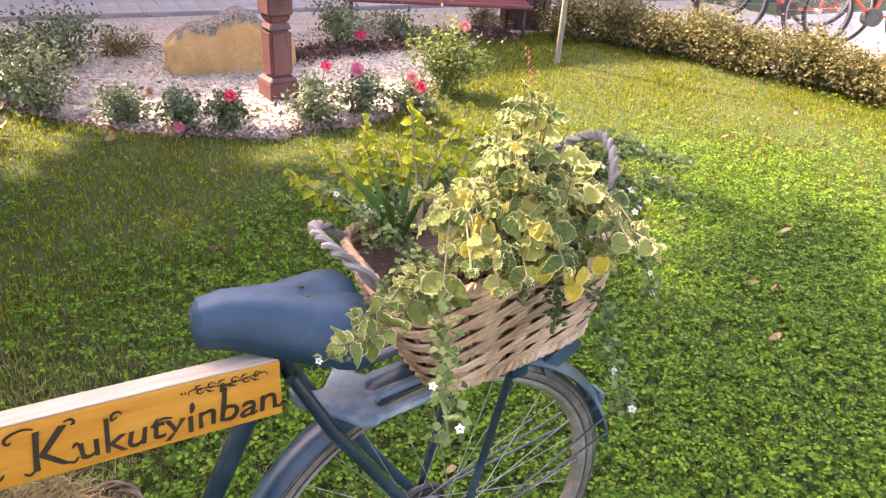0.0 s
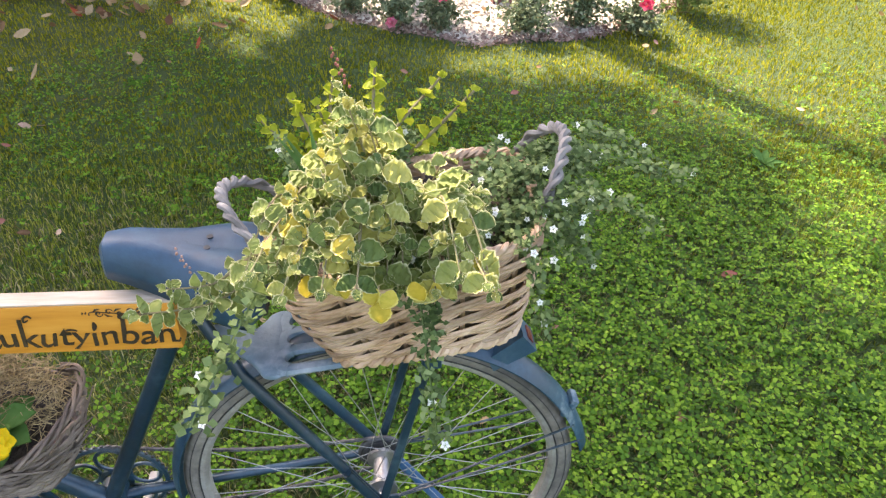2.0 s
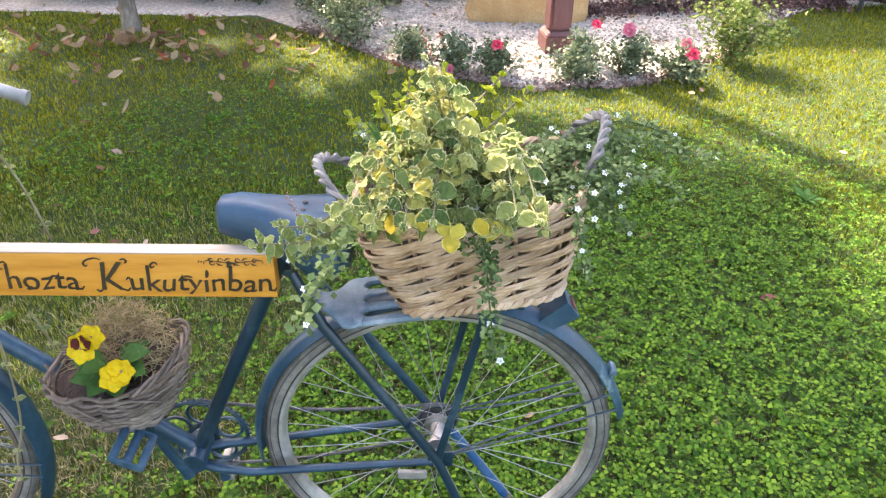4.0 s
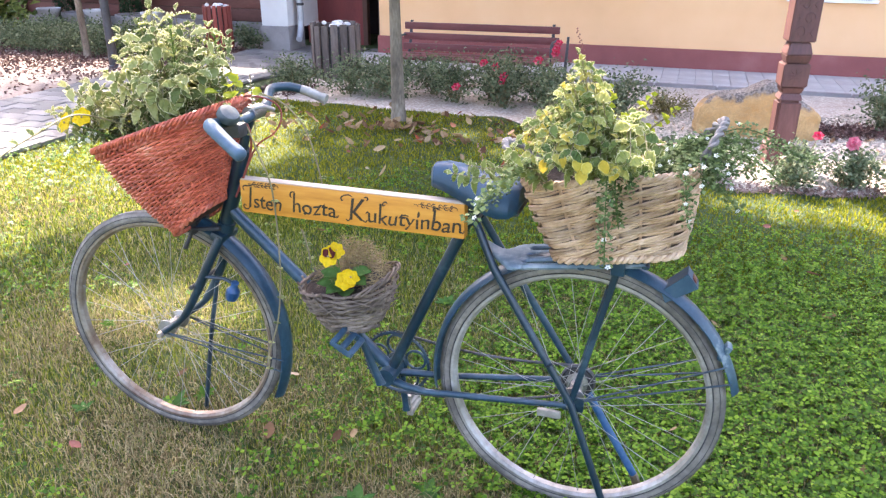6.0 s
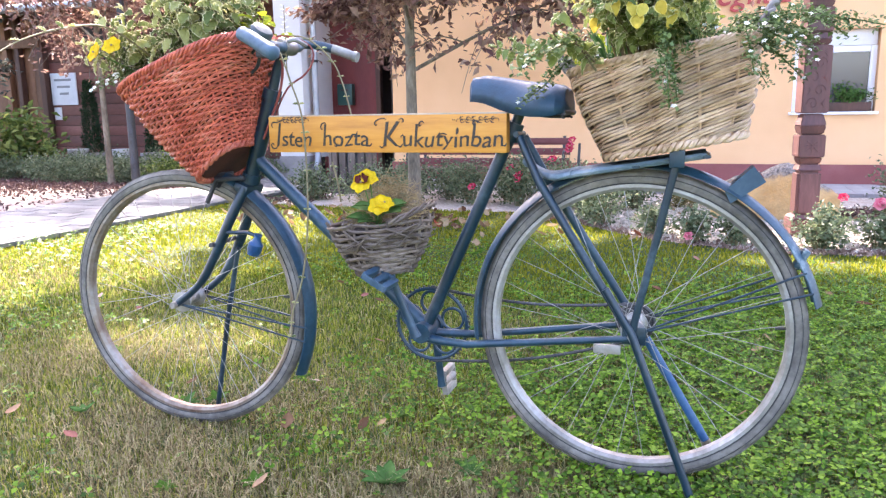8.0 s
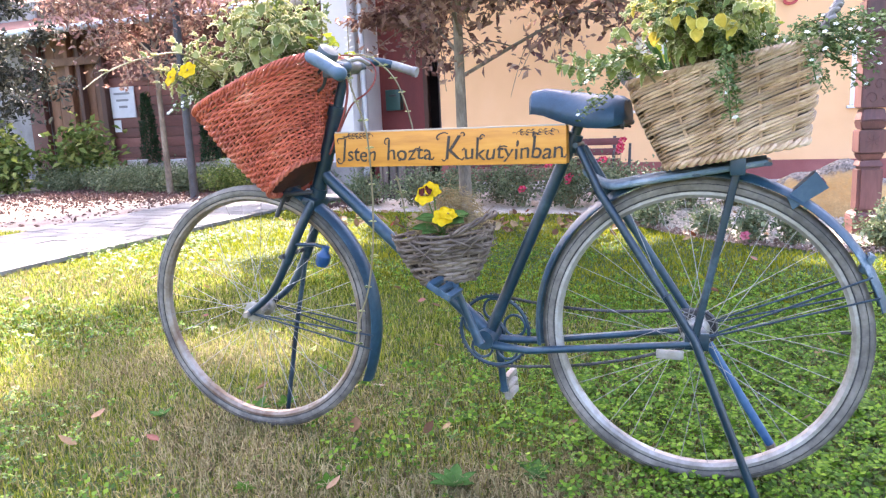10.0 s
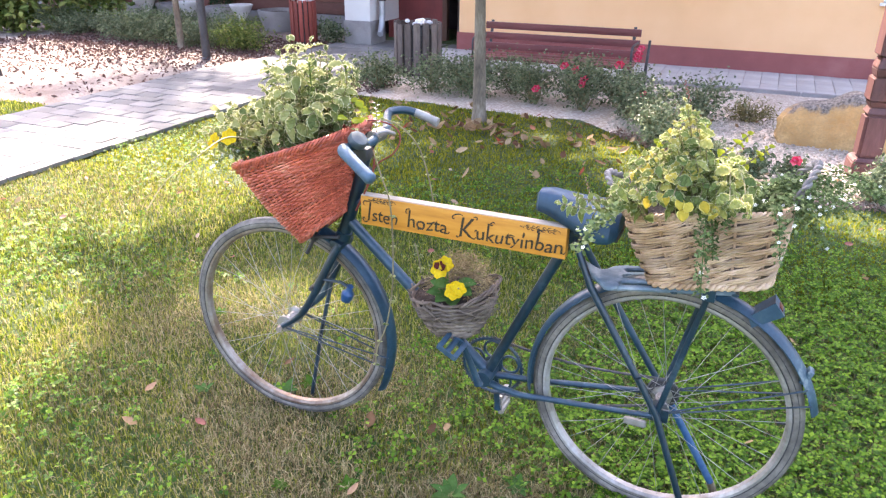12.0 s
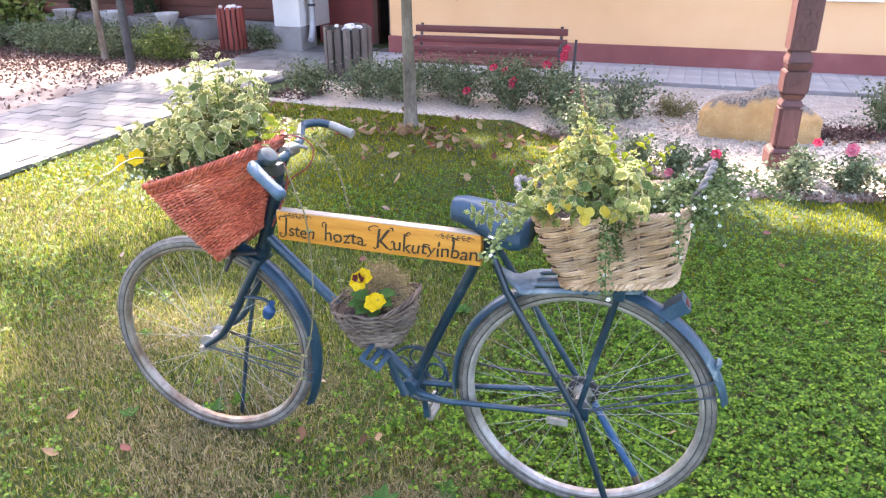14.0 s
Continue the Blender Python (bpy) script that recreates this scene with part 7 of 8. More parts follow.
pansy = thing("pansy", (-0.55, -0.11, 0.56), "yellow pansy with maroon blotches and round green leaves", "plant")
PLEAF = mesh_only("pansy_leaf", leaf_geo(0.058, 0.046, 0.2, 0.03, 0.2, 8), M_PANSYLEAF, True, "edge")
base = Vector((-0.55, -0.10, 0.555))
for f, k, fc, dark in (((-0.572, -0.137, 0.659), 1.05, (-0.15, -0.85, 0.5), True), ((-0.562, -0.125, 0.669), 0.85, (0.5, -0.5, 0.7), False), ((-0.527, -0.152, 0.612), 1.0, (0.15, -0.75, 0.65), False), ((-0.517, -0.148, 0.618), 0.85, (0.4, -0.4, 0.8), False)):
    pansy_flower(pansy, f, fc, k, dark)
    Geo().tube([base, base.lerp(Vector(f), 0.5) + Vector((0, -0.01, 0.01)), Vector(f) + Vector((0, 0.006, -0.004))], 0.0014, 5).make("stem", M_PANSYLEAF, pansy)
rnd = random.Random(61)
for a, z, k in ((-2.6, 0.0, 1.0), (-1.9, -0.005, 0.95), (-1.2, -0.01, 0.9), (-0.5, 0.015, 1.0), (0.1, 0.03, 0.85), (-3.0, 0.02, 0.9), (-0.9, 0.025, 0.8), (-2.2, 0.03, 0.8), (0.8, 0.02, 0.9)):
    d = Vector((math.cos(a), math.sin(a), 0.35))
    p = base + Vector((0.012 * math.cos(a), 0.012 * math.sin(a), 0.02 + z))
    shared("leaf", PLEAF, pansy, orient(p - PLACE[pansy], d, (0, -0.3, 1), k))
    Geo().tube([base, p], 0.0013, 4).make("leaf_stalk", M_PANSYLEAF, pansy)
fp = thing("yellow_pansy", (-1.14, -0.18, 0.93), "bright yellow pansy bloom at the basket edge", "flower")
pansy_flower(fp, (-1.16, -0.235, 0.945), (-0.3, -0.85, 0.45), 0.9, False)
pansy_flower(fp, (-1.12, -0.225, 0.958), (0.2, -0.8, 0.6), 0.9, False)
Geo().tube([(-1.10, -0.14, 0.89), (-1.13, -0.19, 0.92), (-1.155, -0.23, 0.943)], 0.0014, 5).make("stem", M_PANSYLEAF, fp)

# thin dry vines hanging from the handlebar
vine = thing("dry_vine", (-0.80, -0.1, 0.95), "thin dry vine with pale buds hung over the handlebar", "vine")
for pts in ([(-0.90, -0.05, 0.95), (-0.82, -0.11, 0.985), (-0.77, -0.12, 0.945), (-0.742, -0.118, 0.87), (-0.728, -0.105, 0.80), (-0.722, -0.105, 0.68), (-0.73, -0.10, 0.55), (-0.755, -0.09, 0.43), (-0.79, -0.085, 0.34), (-0.80, -0.08, 0.28)],
            [(-0.86, 0.03, 0.965), (-0.80, 0.01, 0.985), (-0.755, 0.02, 0.968), (-0.715, 0.03, 0.925), (-0.69, 0.03, 0.87), (-0.665, 0.02, 0.79), (-0.66, 0.02, 0.74)],
            [(-0.66, -0.1, 0.70), (-0.655, -0.09, 0.66), (-0.65, -0.085, 0.61)]):
    path = smoothed(pts, 6)
    Geo().tube(path, 0.0021, 5).make("stem", M_VINE, vine)
    for k in range(2, len(path), 4):
        for s in (1, -1):
            shared("bud_leaf", PLECT_GREY[0], vine, orient(path[k] - PLACE[vine], (s, rnd.uniform(-0.5, 0.3), 0.3), (0, -0.6, 1), rnd.uniform(0.18, 0.36)))


# ---- trees, shrubs, roses ----
def leaf_cloud(places, size, ratio, rnd, hang=0.0, fold=0.15):
    """Many small folded leaves at places, quickly, as one Geo of four-cornered leaves."""
    n = len(places)
    rg = np.random.default_rng(rnd)
    p = np.array(places, dtype=float).reshape(n, 3)
    d = rg.normal(size=(n, 3))
    d[:, 2] = d[:, 2] * 0.7 - hang
    d /= np.linalg.norm(d, axis=1)[:, None]
    u = rg.normal(size=(n, 3))
    u[:, 2] += 1.0
    s = np.cross(d, u)
    s /= np.linalg.norm(s, axis=1)[:, None] + 1e-9
    w = np.cross(s, d)
    k = size * rg.uniform(0.6, 1.3, size=(n, 1))
    mid = p + d * k * 0.5
    v = np.stack([p, mid - s * k * ratio / 2 + w * k * fold, p + d * k, mid + s * k * ratio / 2 + w * k * fold], axis=1).reshape(-1, 3)
    g = Geo()
    g.v = v.tolist()
    g.f = [(a, a + 1, a + 2, a + 3) for a in range(0, 4 * n, 4)]
    g.n, g.extra = 4 * n, [0.0] * (4 * n)
    return g


def limb_tree(name, at, label, trunk_r, fork, top, spread, n_leaves, leaf, material, seed, low, lop=(0, 0), taper=0.35, full=0.0, more=()):
    """A young tree: tapered trunk, limbs, twigs and a crown of many leaves gathered along the twigs. full: a crown
    thickened and widened, mostly out of view, to cast shade. more: made-up limbs added for their shade.
    """
    rnd, thin = random.Random(seed), random.Random(seed + 50)
    t = thing(name, at, label, "tree")
    b = Vector(at)
    lean = Vector((rnd.uniform(-0.03, 0.03), 0, 0))
    trunk = [b + Vector((0, 0, -0.05)), b + Vector((0, 0, 0.03)), b + lean * 0.5 + Vector((0, 0, fork * 0.5)), b + lean + Vector((0, 0, fork)), b + lean * 1.5 + Vector((0, 0, top * 0.8))]
    Geo().tube(smoothed(trunk, 6), [trunk_r * k for k in np.interp(np.linspace(0, 1, 25), [0, 0.25, 0.3, 0.75, 1], [1.35, 1.3, 1.05, 0.8, 0.2])], 12).make("trunk", M_BARK, t)
    places = []
    for k in range(17 + len(more)):
        z = fork + (top * 0.8 - fork) * (k / 16) ** 1.1
        a = k * 2.4 + rnd.uniform(-0.4, 0.4)
        r = spread * (1.0 - taper * k / 16) * rnd.uniform(0.8, 1.1)
        f = min(1.0, k / 4)
        if k > 16:
            a, r, z = more[k - 17]
        elif full and 1 < k < 10:
            r *= 1 + 0.45 * max(0.0, -0.75 * math.cos(a) + 0.65 * math.sin(a))
        if full and 8 < k < 17:
            r *= 1 + 0.3 * max(0.0, math.cos(a))
        s = b + Vector((0, 0, z))
        e = s + Vector((r * math.cos(a) + lop[0] * f, r * math.sin(a) + lop[1] * f, rnd.uniform(0.25, 0.8)))
        m = s.lerp(e, 0.5) + Vector((0, 0, 0.12))
        path = smoothed([s, m, e], 6)
        limbs = Geo().tube(path, [0.016 * (1 - 0.75 * i / len(path)) for i in range(len(path))], 6)
        for q in range(22 if full else 14):
            p = path[rnd.randrange(3, len(path))]
            d = Vector((rnd.uniform(-1, 1), rnd.uniform(-1, 1), rnd.uniform(-0.75, 0.6))).normalized() * rnd.uniform(0.25, 0.6)
            w = smoothed([p, p + d * 0.5 + Vector((0, 0, 0.06)), p + d - Vector((0, 0, 0.05))], 4)
            limbs.tube(w, [0.006 * (1 - 0.7 * i / len(w)) for i in range(len(w))], 4, caps=False)
            share = 0.35 + 1.3 * k / 16
            for c in range(int(n_leaves / (17 * 14) * (full if full else share))):
                x = w[rnd.randrange(1, len(w))] + Vector((rnd.gauss(0, 0.06), rnd.gauss(0, 0.06), rnd.gauss(-0.02, 0.06)))
                if x.z > b.z + low and (not full or x.z > 1.72 or rnd.random() < 0.15) and (not full or x.z > 2.4 or thin.random() < 0.7):
                    places.append(x)
        limbs.make("limb", M_BARK, t)
    tagged(leaf_cloud(places, leaf, 0.5, seed, 0.5).make("crown", material, t, "loose crown of many leaves", smooth=False), kind="stuff")
    return t


# the nine extra limbs are made up, aimed to shade parts of the lawn
tree_a = limb_tree("plum_tree", (-1.97, 3.82, 0.0), "young purple-leaved plum tree standing in the lawn", 0.05, 1.12, 5.1, 2.05, 62000, 0.080, M_PURPLE, 3, 1.12, (-0.35, -0.1), 0.1, 1.5, ((3.02, 2.2, 3.9), (3.3, 2.3, 4.2), (2.75, 2.2, 4.4), (2.3, 2.0, 2.4), (2.1, 2.2, 2.8), (2.45, 2.3, 3.1), (0.95, 2.05, 3.9), (0.8, 1.85, 3.2), (1.85, 2.0, 2.0)))
limb_tree("plum_tree", (-6.85, 5.85, -0.05), "young purple-leaved tree beside the gravel", 0.04, 1.35, 4.0, 1.25, 9500, 0.08, M_PURPLE, 7, 1.3)
limb_tree("broad_tree", (-11.1, 6.3, -0.05), "low dark-leaved tree before the pale wall", 0.06, 0.7, 3.2, 1.6, 9000, 0.11, M_DARKTREE, 9, 0.65)
limb_tree("street_tree", (-12.5, 2.0, 0.0), "spreading tree at the far side of the path", 0.09, 1.6, 5.0, 2.2, 9000, 0.08, M_SHRUB, 13, 1.5)
limb_tree("street_tree", (9.5, 8.5, 0.0), "leafy tree behind the forecourt", 0.09, 1.6, 5.5, 2.2, 9000, 0.09, M_SHRUB, 17, 1.5)


def shrub(name, at, label, category, size, n, leaf, material, seed, ratio=0.6, stems=12, group="", hang=0.0):
    """A shrub: stems from the foot and leaves in loose clumps with gaps between."""
    rnd = random.Random(seed)
    b = Vector(at)
    t = thing(name, at, label, category, group)
    places = []
    for k in range(stems):
        a = rnd.uniform(0, 2 * math.pi)
        f = rnd.uniform(0.15, 1.0)
        e = b + Vector((size[0] * f * math.cos(a), size[1] * f * math.sin(a), size[2] * (1.05 - 0.55 * f * f) * rnd.uniform(0.7, 1.08)))
        p = smoothed([b + Vector((0.02 * math.cos(a), 0.02 * math.sin(a), -0.02)), b.lerp(e, 0.5) + Vector((0, 0, 0.1 * size[2])), e], 5)
        Geo().tube(p, [0.005 * (1 - 0.6 * i / len(p)) for i in range(len(p))], 4, caps=False).make("stem", M_STEM, t)
        for c in range(n // stems):
            q = p[min(len(p) - 1, int(len(p) * rnd.uniform(0.25, 1.0)))]
            sp = 0.09 * (size[0] + size[2])
            places.append(q + Vector((rnd.gauss(0, sp), rnd.gauss(0, sp), rnd.gauss(0, sp * 0.8))))
    places = [p for p in places if p.z > b.z + 0.01]
    tagged(leaf_cloud(places, leaf, ratio, seed, hang).make("foliage", material, t, smooth=False), kind="stuff")
    return t


def rose_head(size, material):
    g = Geo()
    for ring, (n, r, lift, k) in enumerate(((6, 0.55, 0.0, 1.0), (5, 0.36, 0.25, 0.85), (4, 0.18, 0.45, 0.7), (3, 0.06, 0.55, 0.5))):
        for q in range(n):
            a = 2 * math.pi * (q + 0.5 * ring) / n
            p = Vector((r * 0.4 * size * math.cos(a), r * 0.4 * size * math.sin(a), lift * size * 0.4))
            small_leaf(g, p, (math.cos(a), math.sin(a), 0.35 + 0.5 * ring), (0, 0, 1), size * 0.6 * k, size * 0.75 * k)
    return mesh_only("rose_head", g, material)


ROSE_RED, ROSE_PINK = rose_head(0.05, M_PETALRED), rose_head(0.045, M_PETALPINK)


def rose_bush(x, y, h, w, seed, blooms, n=900, material=M_ROSELEAF, label="rose bush with small dark leaves and red blooms"):
    z = arc_ground(x, y)
    t = shrub("rose_bush", (x, y, z), label, "rose bush", (w, w, h), int(n * 1.6), 0.032, material, seed, 0.62, 14, "roses of the bed")
    rnd = random.Random(seed + 100)
    for bx, by, bz, red in blooms:
        for c in range(rnd.choice((1, 1, 2))):
            p = Vector((bx, by, bz)) + Vector((rnd.uniform(-1, 1), rnd.uniform(-1, 1), rnd.uniform(-1, 1))) * 0.03
            shared("rose_head", ROSE_RED if red else ROSE_PINK, t, orient(p - PLACE[t], (1, 0, 0.2), (rnd.uniform(-0.4, 0.4), -0.7, 0.7), rnd.uniform(0.8, 1.2)))
        Geo().tube([(x, y, z), ((x + bx) / 2, (y + by) / 2, bz * 0.6), (bx, by, bz - 0.01)], 0.002, 4).make("flower_stem", M_STEM, t)
    return t


def near(x, y, h, *where):
    return [(x + dx, y + dy, z, r) for dx, dy, z, r in where]


rose_bush(-3.3, 4.6, 0.30, 0.34, 1, [])
rose_bush(-2.8, 4.68, 0.34, 0.36, 2, [])
rose_bush(-2.3, 4.62, 0.38, 0.36, 3, [])
rose_bush(-2.05, 4.95, 0.36, 0.34, 31, [])
rose_bush(-1.5, 4.95, 0.38, 0.34, 32, [])
rose_bush(-1.05, 4.85, 0.38, 0.34, 33, [])
rose_bush(-2.55, 5.0, 0.34, 0.34, 34, [])
rose_bush(-1.75, 4.62, 0.36, 0.30, 4, near(-1.75, 4.62, 0, (0.25, -0.1, 0.38, 1), (0.05, -0.2, 0.2, 1)))
rose_bush(-1.3, 4.55, 0.40, 0.28, 5, near(-1.3, 4.55, 0, (0.02, -0.1, 0.25, 1), (-0.1, 0.1, 0.3, 1), (0.25, 0, 0.4, 1)))
rose_bush(-0.88, 4.4, 0.40, 0.28, 6, near(-0.88, 4.4, 0, (0.0, 0.0, 0.52, 1), (0.12, -0.1, 0.22, 1), (0.04, 0, 0.58, 1)))
rose_bush(-0.62, 3.98, 0.34, 0.28, 7, [])
rose_bush(-0.35, 4.55, 0.36, 0.30, 8, [])
shrub("lavender", (0.02, 4.72, -0.01), "low grey-green tufted shrub on gravel", "shrub", (0.30, 0.22, 0.17), 900, 0.05, M_BOX, 9, 0.16, 22)
rose_bush(-0.5, 3.62, 0.32, 0.24, 10, [], 800)
rose_bush(-0.12, 3.28, 0.18, 0.17, 11, [], 420)
rose_bush(0.12, 3.06, 0.22, 0.15, 12, near(0.12, 3.06, 0, (-0.05, -0.1, 0.07, 0)), 450)
rose_bush(0.34, 2.98, 0.20, 0.14, 13, [(0.34, 2.9, 0.225, 1)], 450)
rose_bush(0.80, 3.0, 0.24, 0.20, 14, near(0.80, 3.0, 0, (0.10, 0.05, 0.27, 1), (0.27, 0.06, 0.28, 0)), 700)
rose_bush(1.10, 3.06, 0.22, 0.17, 15, near(1.1, 3.06, 0, (0.35, 0, 0.22, 0)), 500)
rose_bush(1.80, 3.30, 0.40, 0.30, 16, near(1.80, 3.30, 0, (0.12, 0.0, 0.44, 0)), 1200, M_SHRUB, "tall rose bush with pale yellow-green leaves and pink bloom")
rose_bush(1.58, 4.60, 0.36, 0.28, 18, near(1.58, 4.60, 0, (0.42, -0.05, 0.40, 1), (0.1, -0.2, 0.12, 1)), 750)
rose_bush(2.15, 4.75, 0.26, 0.24, 19, [], 500)
rose_bush(1.42, 2.98, 0.20, 0.17, 17, near(1.42, 2.98, 0, (0.02, -0.06, 0.16, 1)), 500)
shrub("ornamental_grass", (3.05, 4.95, -0.02), "clump of dry brownish ornamental grass", "grass clump", (0.24, 0.18, 0.22), 500, 0.12, M_DRYBLADE, 20, 0.06, 22)
for k, (hx, hy, r, h) in enumerate(((3.72, 4.58, 0.33, 0.27), (4.0, 4.28, 0.40, 0.35), (4.18, 3.92, 0.34, 0.28), (4.36, 3.55, 0.41, 0.36), (4.46, 3.16, 0.34, 0.28), (4.62, 2.80, 0.41, 0.35), (4.70, 2.40, 0.34, 0.28), (4.84, 2.03, 0.40, 0.35), (4.94, 1.62, 0.35, 0.30), (5.06, 1.22, 0.38, 0.33))):
    shrub("box_shrub", (hx, hy, 0), "rounded olive-brown box shrub of the low hedge", "shrub", (r, r, h), 5200, 0.030, M_BOX, 200 + k, 0.7, 44, "hedge beside the lawn")
for wx, wz in ((-0.75, 0.80), (1.66, 0.76)):
    trough = thing("window_box", (wx, WALL_Y + 0.02, wz - 0.014), "small brown window box on the sill", "window box", "window boxes")
    Geo().bevelled((wx - 0.22, WALL_Y - 0.045, wz - 0.012), (wx + 0.22, WALL_Y + 0.09, wz + 0.085), 0.012).make("trough", M_DARKWOOD, trough)
    shrub("window_plant", (wx, WALL_Y + 0.015, wz + 0.07), "dark green trailing plant in the window box", "plant", (0.25, 0.07, 0.17), 520, 0.045, M_PANSYLEAF, 330 + int(wx * 10), 0.6, 16, "window plants")
marker = thing("plant_stake", (-0.94, 5.43, -0.05), "slim dark grey stake beside the roses", "stake")
Geo().tube([(-0.94, 5.43, -0.10), (-0.935, 5.43, 0.25), (-0.925, 5.43, 0.50)], [0.016, 0.015, 0.012], 8).make("pole", M_IRON, marker)
# left side planting
for k, (sx, sy) in enumerate(((-9.9, 6.6), (-9.3, 6.45), (-8.6, 6.5), (-8.0, 6.3), (-7.4, 6.35), (-6.85, 6.2), (-7.7, 6.8), (-8.4, 6.9), (-6.9, 6.75))):
    shrub("low_shrub", (sx, sy, -0.08), "low dark grey-green shrub along the gravel", "shrub", (0.52, 0.42, 0.34), 2400, 0.04, M_ROSELEAF, 300 + k, 0.5, 16, "low shrubs by the gravel")
shrub("pale_shrub", (-6.1, 6.25, -0.08), "pale green leafy shrub by the path", "shrub", (0.5, 0.4, 0.36), 2400, 0.045, M_SHRUB, 310, 0.45, 18)
shrub("low_shrub", (-5.55, 7.35, -0.08), "dark green shrub beside the red bin", "shrub", (0.28, 0.22, 0.3), 900, 0.05, M_ROSELEAF, 311, 0.5, 12)
shrub("hydrangea", (-9.5, 7.0, -0.08), "broad-leaved yellowing green shrub before the boards", "shrub", (0.6, 0.45, 0.95), 900, 0.13, M_SHRUB, 312, 0.6, 18)
shrub("hydrangea", (-10.4, 6.2, -0.08), "broad-leaved green shrub by the gravel", "shrub", (0.85, 0.5, 0.85), 1200, 0.13, M_SHRUB, 313, 0.6, 18)


def thuja(x, y, h):
    t = thing("conifer", (x, y, -0.08), "slim dark green columnar conifer before the boards", "conifer", "slim conifers")
    rnd = random.Random(int(x * 10))
    Geo().tube([(x, y, -0.1), (x, y, h * 0.9)], [0.03, 0.005], 6).make("trunk", M_BARK, t)
    places = []
    for k in range(2600):
        z = rnd.uniform(0.03, 1.0)
        r = 0.17 * (1 - z) ** 0.5 * rnd.uniform(0.5, 1.05) + 0.02
        a = rnd.uniform(0, 6.283)
        places.append((x + r * math.cos(a), y + r * math.sin(a), z * h - 0.08))
    tagged(leaf_cloud(places, 0.06, 0.35, int(abs(x) * 7), -0.8).make("foliage", M_THUJA, t, smooth=False), kind="stuff")


thuja(-9.6, 8.45, 1.5)
thuja(-8.35, 8.5, 1.4)


# ---- fallen leaves ----
def fallen_mesh(length, width, curl, material):
    return mesh_only("fallen_leaf", leaf_geo(length, width, -curl, 0.08, 0.35, 8), material, True, "edge")


FALLEN = [fallen_mesh(0.066, 0.042, 0.5, M_FALLEN), fallen_mesh(0.055, 0.040, 0.75, M_FALLEN), fallen_mesh(0.064, 0.042, 0.3, M_FALLENPINK)]


def fallen(x, y, kind, k, turn, lift=0.035):
    ob = new("fallen_leaf", FALLEN[kind])
    ob.matrix_basis = Matrix.Translation((x, y, arc_ground(x, y) + lift)) @ Matrix.Rotation(turn, 4, "Z") @ Matrix.Rotation(0.55 * math.sin(turn * 5), 4, "X") @ Matrix.Rotation(0.3 * math.sin(turn * 11), 4, "Y") @ Matrix.Scale(k, 4)
    return tagged(ob, "pinkish dry leaf fallen on the lawn" if kind == 2 else "curled tan-brown dry leaf fallen on the lawn", "leaf", "fallen leaves")


rnd = random.Random(71)
for x, y, kind, k in ((-0.838, -0.067, 0, 1.1), (-1.503, -0.343, 1, 1.0), (1.05, 0.855, 2, 1.0), (0.736, 1.644, 2, 1.1), (1.823, 1.223, 2, 1.1), (1.694, 0.623, 1, 1.1), (-0.66, -0.02, 0, 0.7), (-1.28, 0.12, 0, 0.8), (0.42, -0.30, 2, 1.0), (-0.75, -0.35, 0, 0.8), (0.3, 0.9, 1, 0.7)):
    fallen(x, y, kind, k * 0.78, rnd.uniform(0, 6))
for q in range(170):
    a, r = rnd.uniform(0, 6.283), abs(rnd.gauss(0, 0.8))
    x, y = -1.8 + r * 1.5 * math.cos(a), 3.45 + r * 0.6 * math.sin(a)
    if y < bed_edge(x) and x > PATH_R:
        fallen(x, y, rnd.choice((0, 0, 1)), rnd.uniform(0.8, 1.3), rnd.uniform(0, 6))
for q in range(150):
    x, y = rnd.uniform(-3.8, 4.2), rnd.uniform(-0.3, 4.2)
    if y < bed_edge(x) - 0.05 and x < 4.6 - (y - 2) * 0.5:
        fallen(x, y, rnd.choice((0, 1, 2, 2)), rnd.uniform(0.4, 0.75), rnd.uniform(0, 6))
for q in range(60):
    x = rnd.uniform(-0.6, 3.0)
    y = bed_edge(x) + rnd.uniform(0.05, 1.8)
    if y < 6.3:
        fallen(x, y, rnd.choice((0, 0, 1)), rnd.uniform(0.5, 0.9), rnd.uniform(0, 6), 0.02)
places = []
for q in range(15000):
    x, y = rnd.uniform(-9.5, PATH_L - 0.02), rnd.uniform(2.9, 7.4)
    if rnd.random() < 0.10 + 0.9 * min(1, (max(0.0, y - 3.3 + 0.35 * math.sin(x * 2.3)) / 2.2) ** 1.6):
        places.append((x, y, arc_ground(x, y) + 0.025))
for q in range(260):
    x = rnd.uniform(-3.7, -3.2)
    places.append((x, rnd.uniform(4.3, 4.9), 0.02))
tagged(leaf_cloud(places, 0.047, 0.5, 5, 0.0).make("leaf_litter", M_DARKLITTER, None, "", False), "brown dead leaves strewn over the gravel", "leaf litter", "", "stuff")
# dark edging of soil along the rose bed
places = []
for q in range(2200):
    x = rnd.uniform(-0.9, 2.6)
    places.append((x, bed_edge(x) + abs(rnd.gauss(0.0, 0.09)), 0.012))
tagged(leaf_cloud(places, 0.03, 0.6, 6, 0.0).make("bed_mulch", M_MULCH, None, "", False), "dark leaf mulch along the rose bed edge", "mulch", "", "stuff")
places = []
for q in range(3600):
    x = rnd.uniform(1.02, 3.2)
    places.append((x, 4.36 + 0.18 * (x - 1.0) + rnd.gauss(0, 0.10), arc_ground(x, 4.4) + 0.02 + abs(rnd.gauss(0, 0.02))))
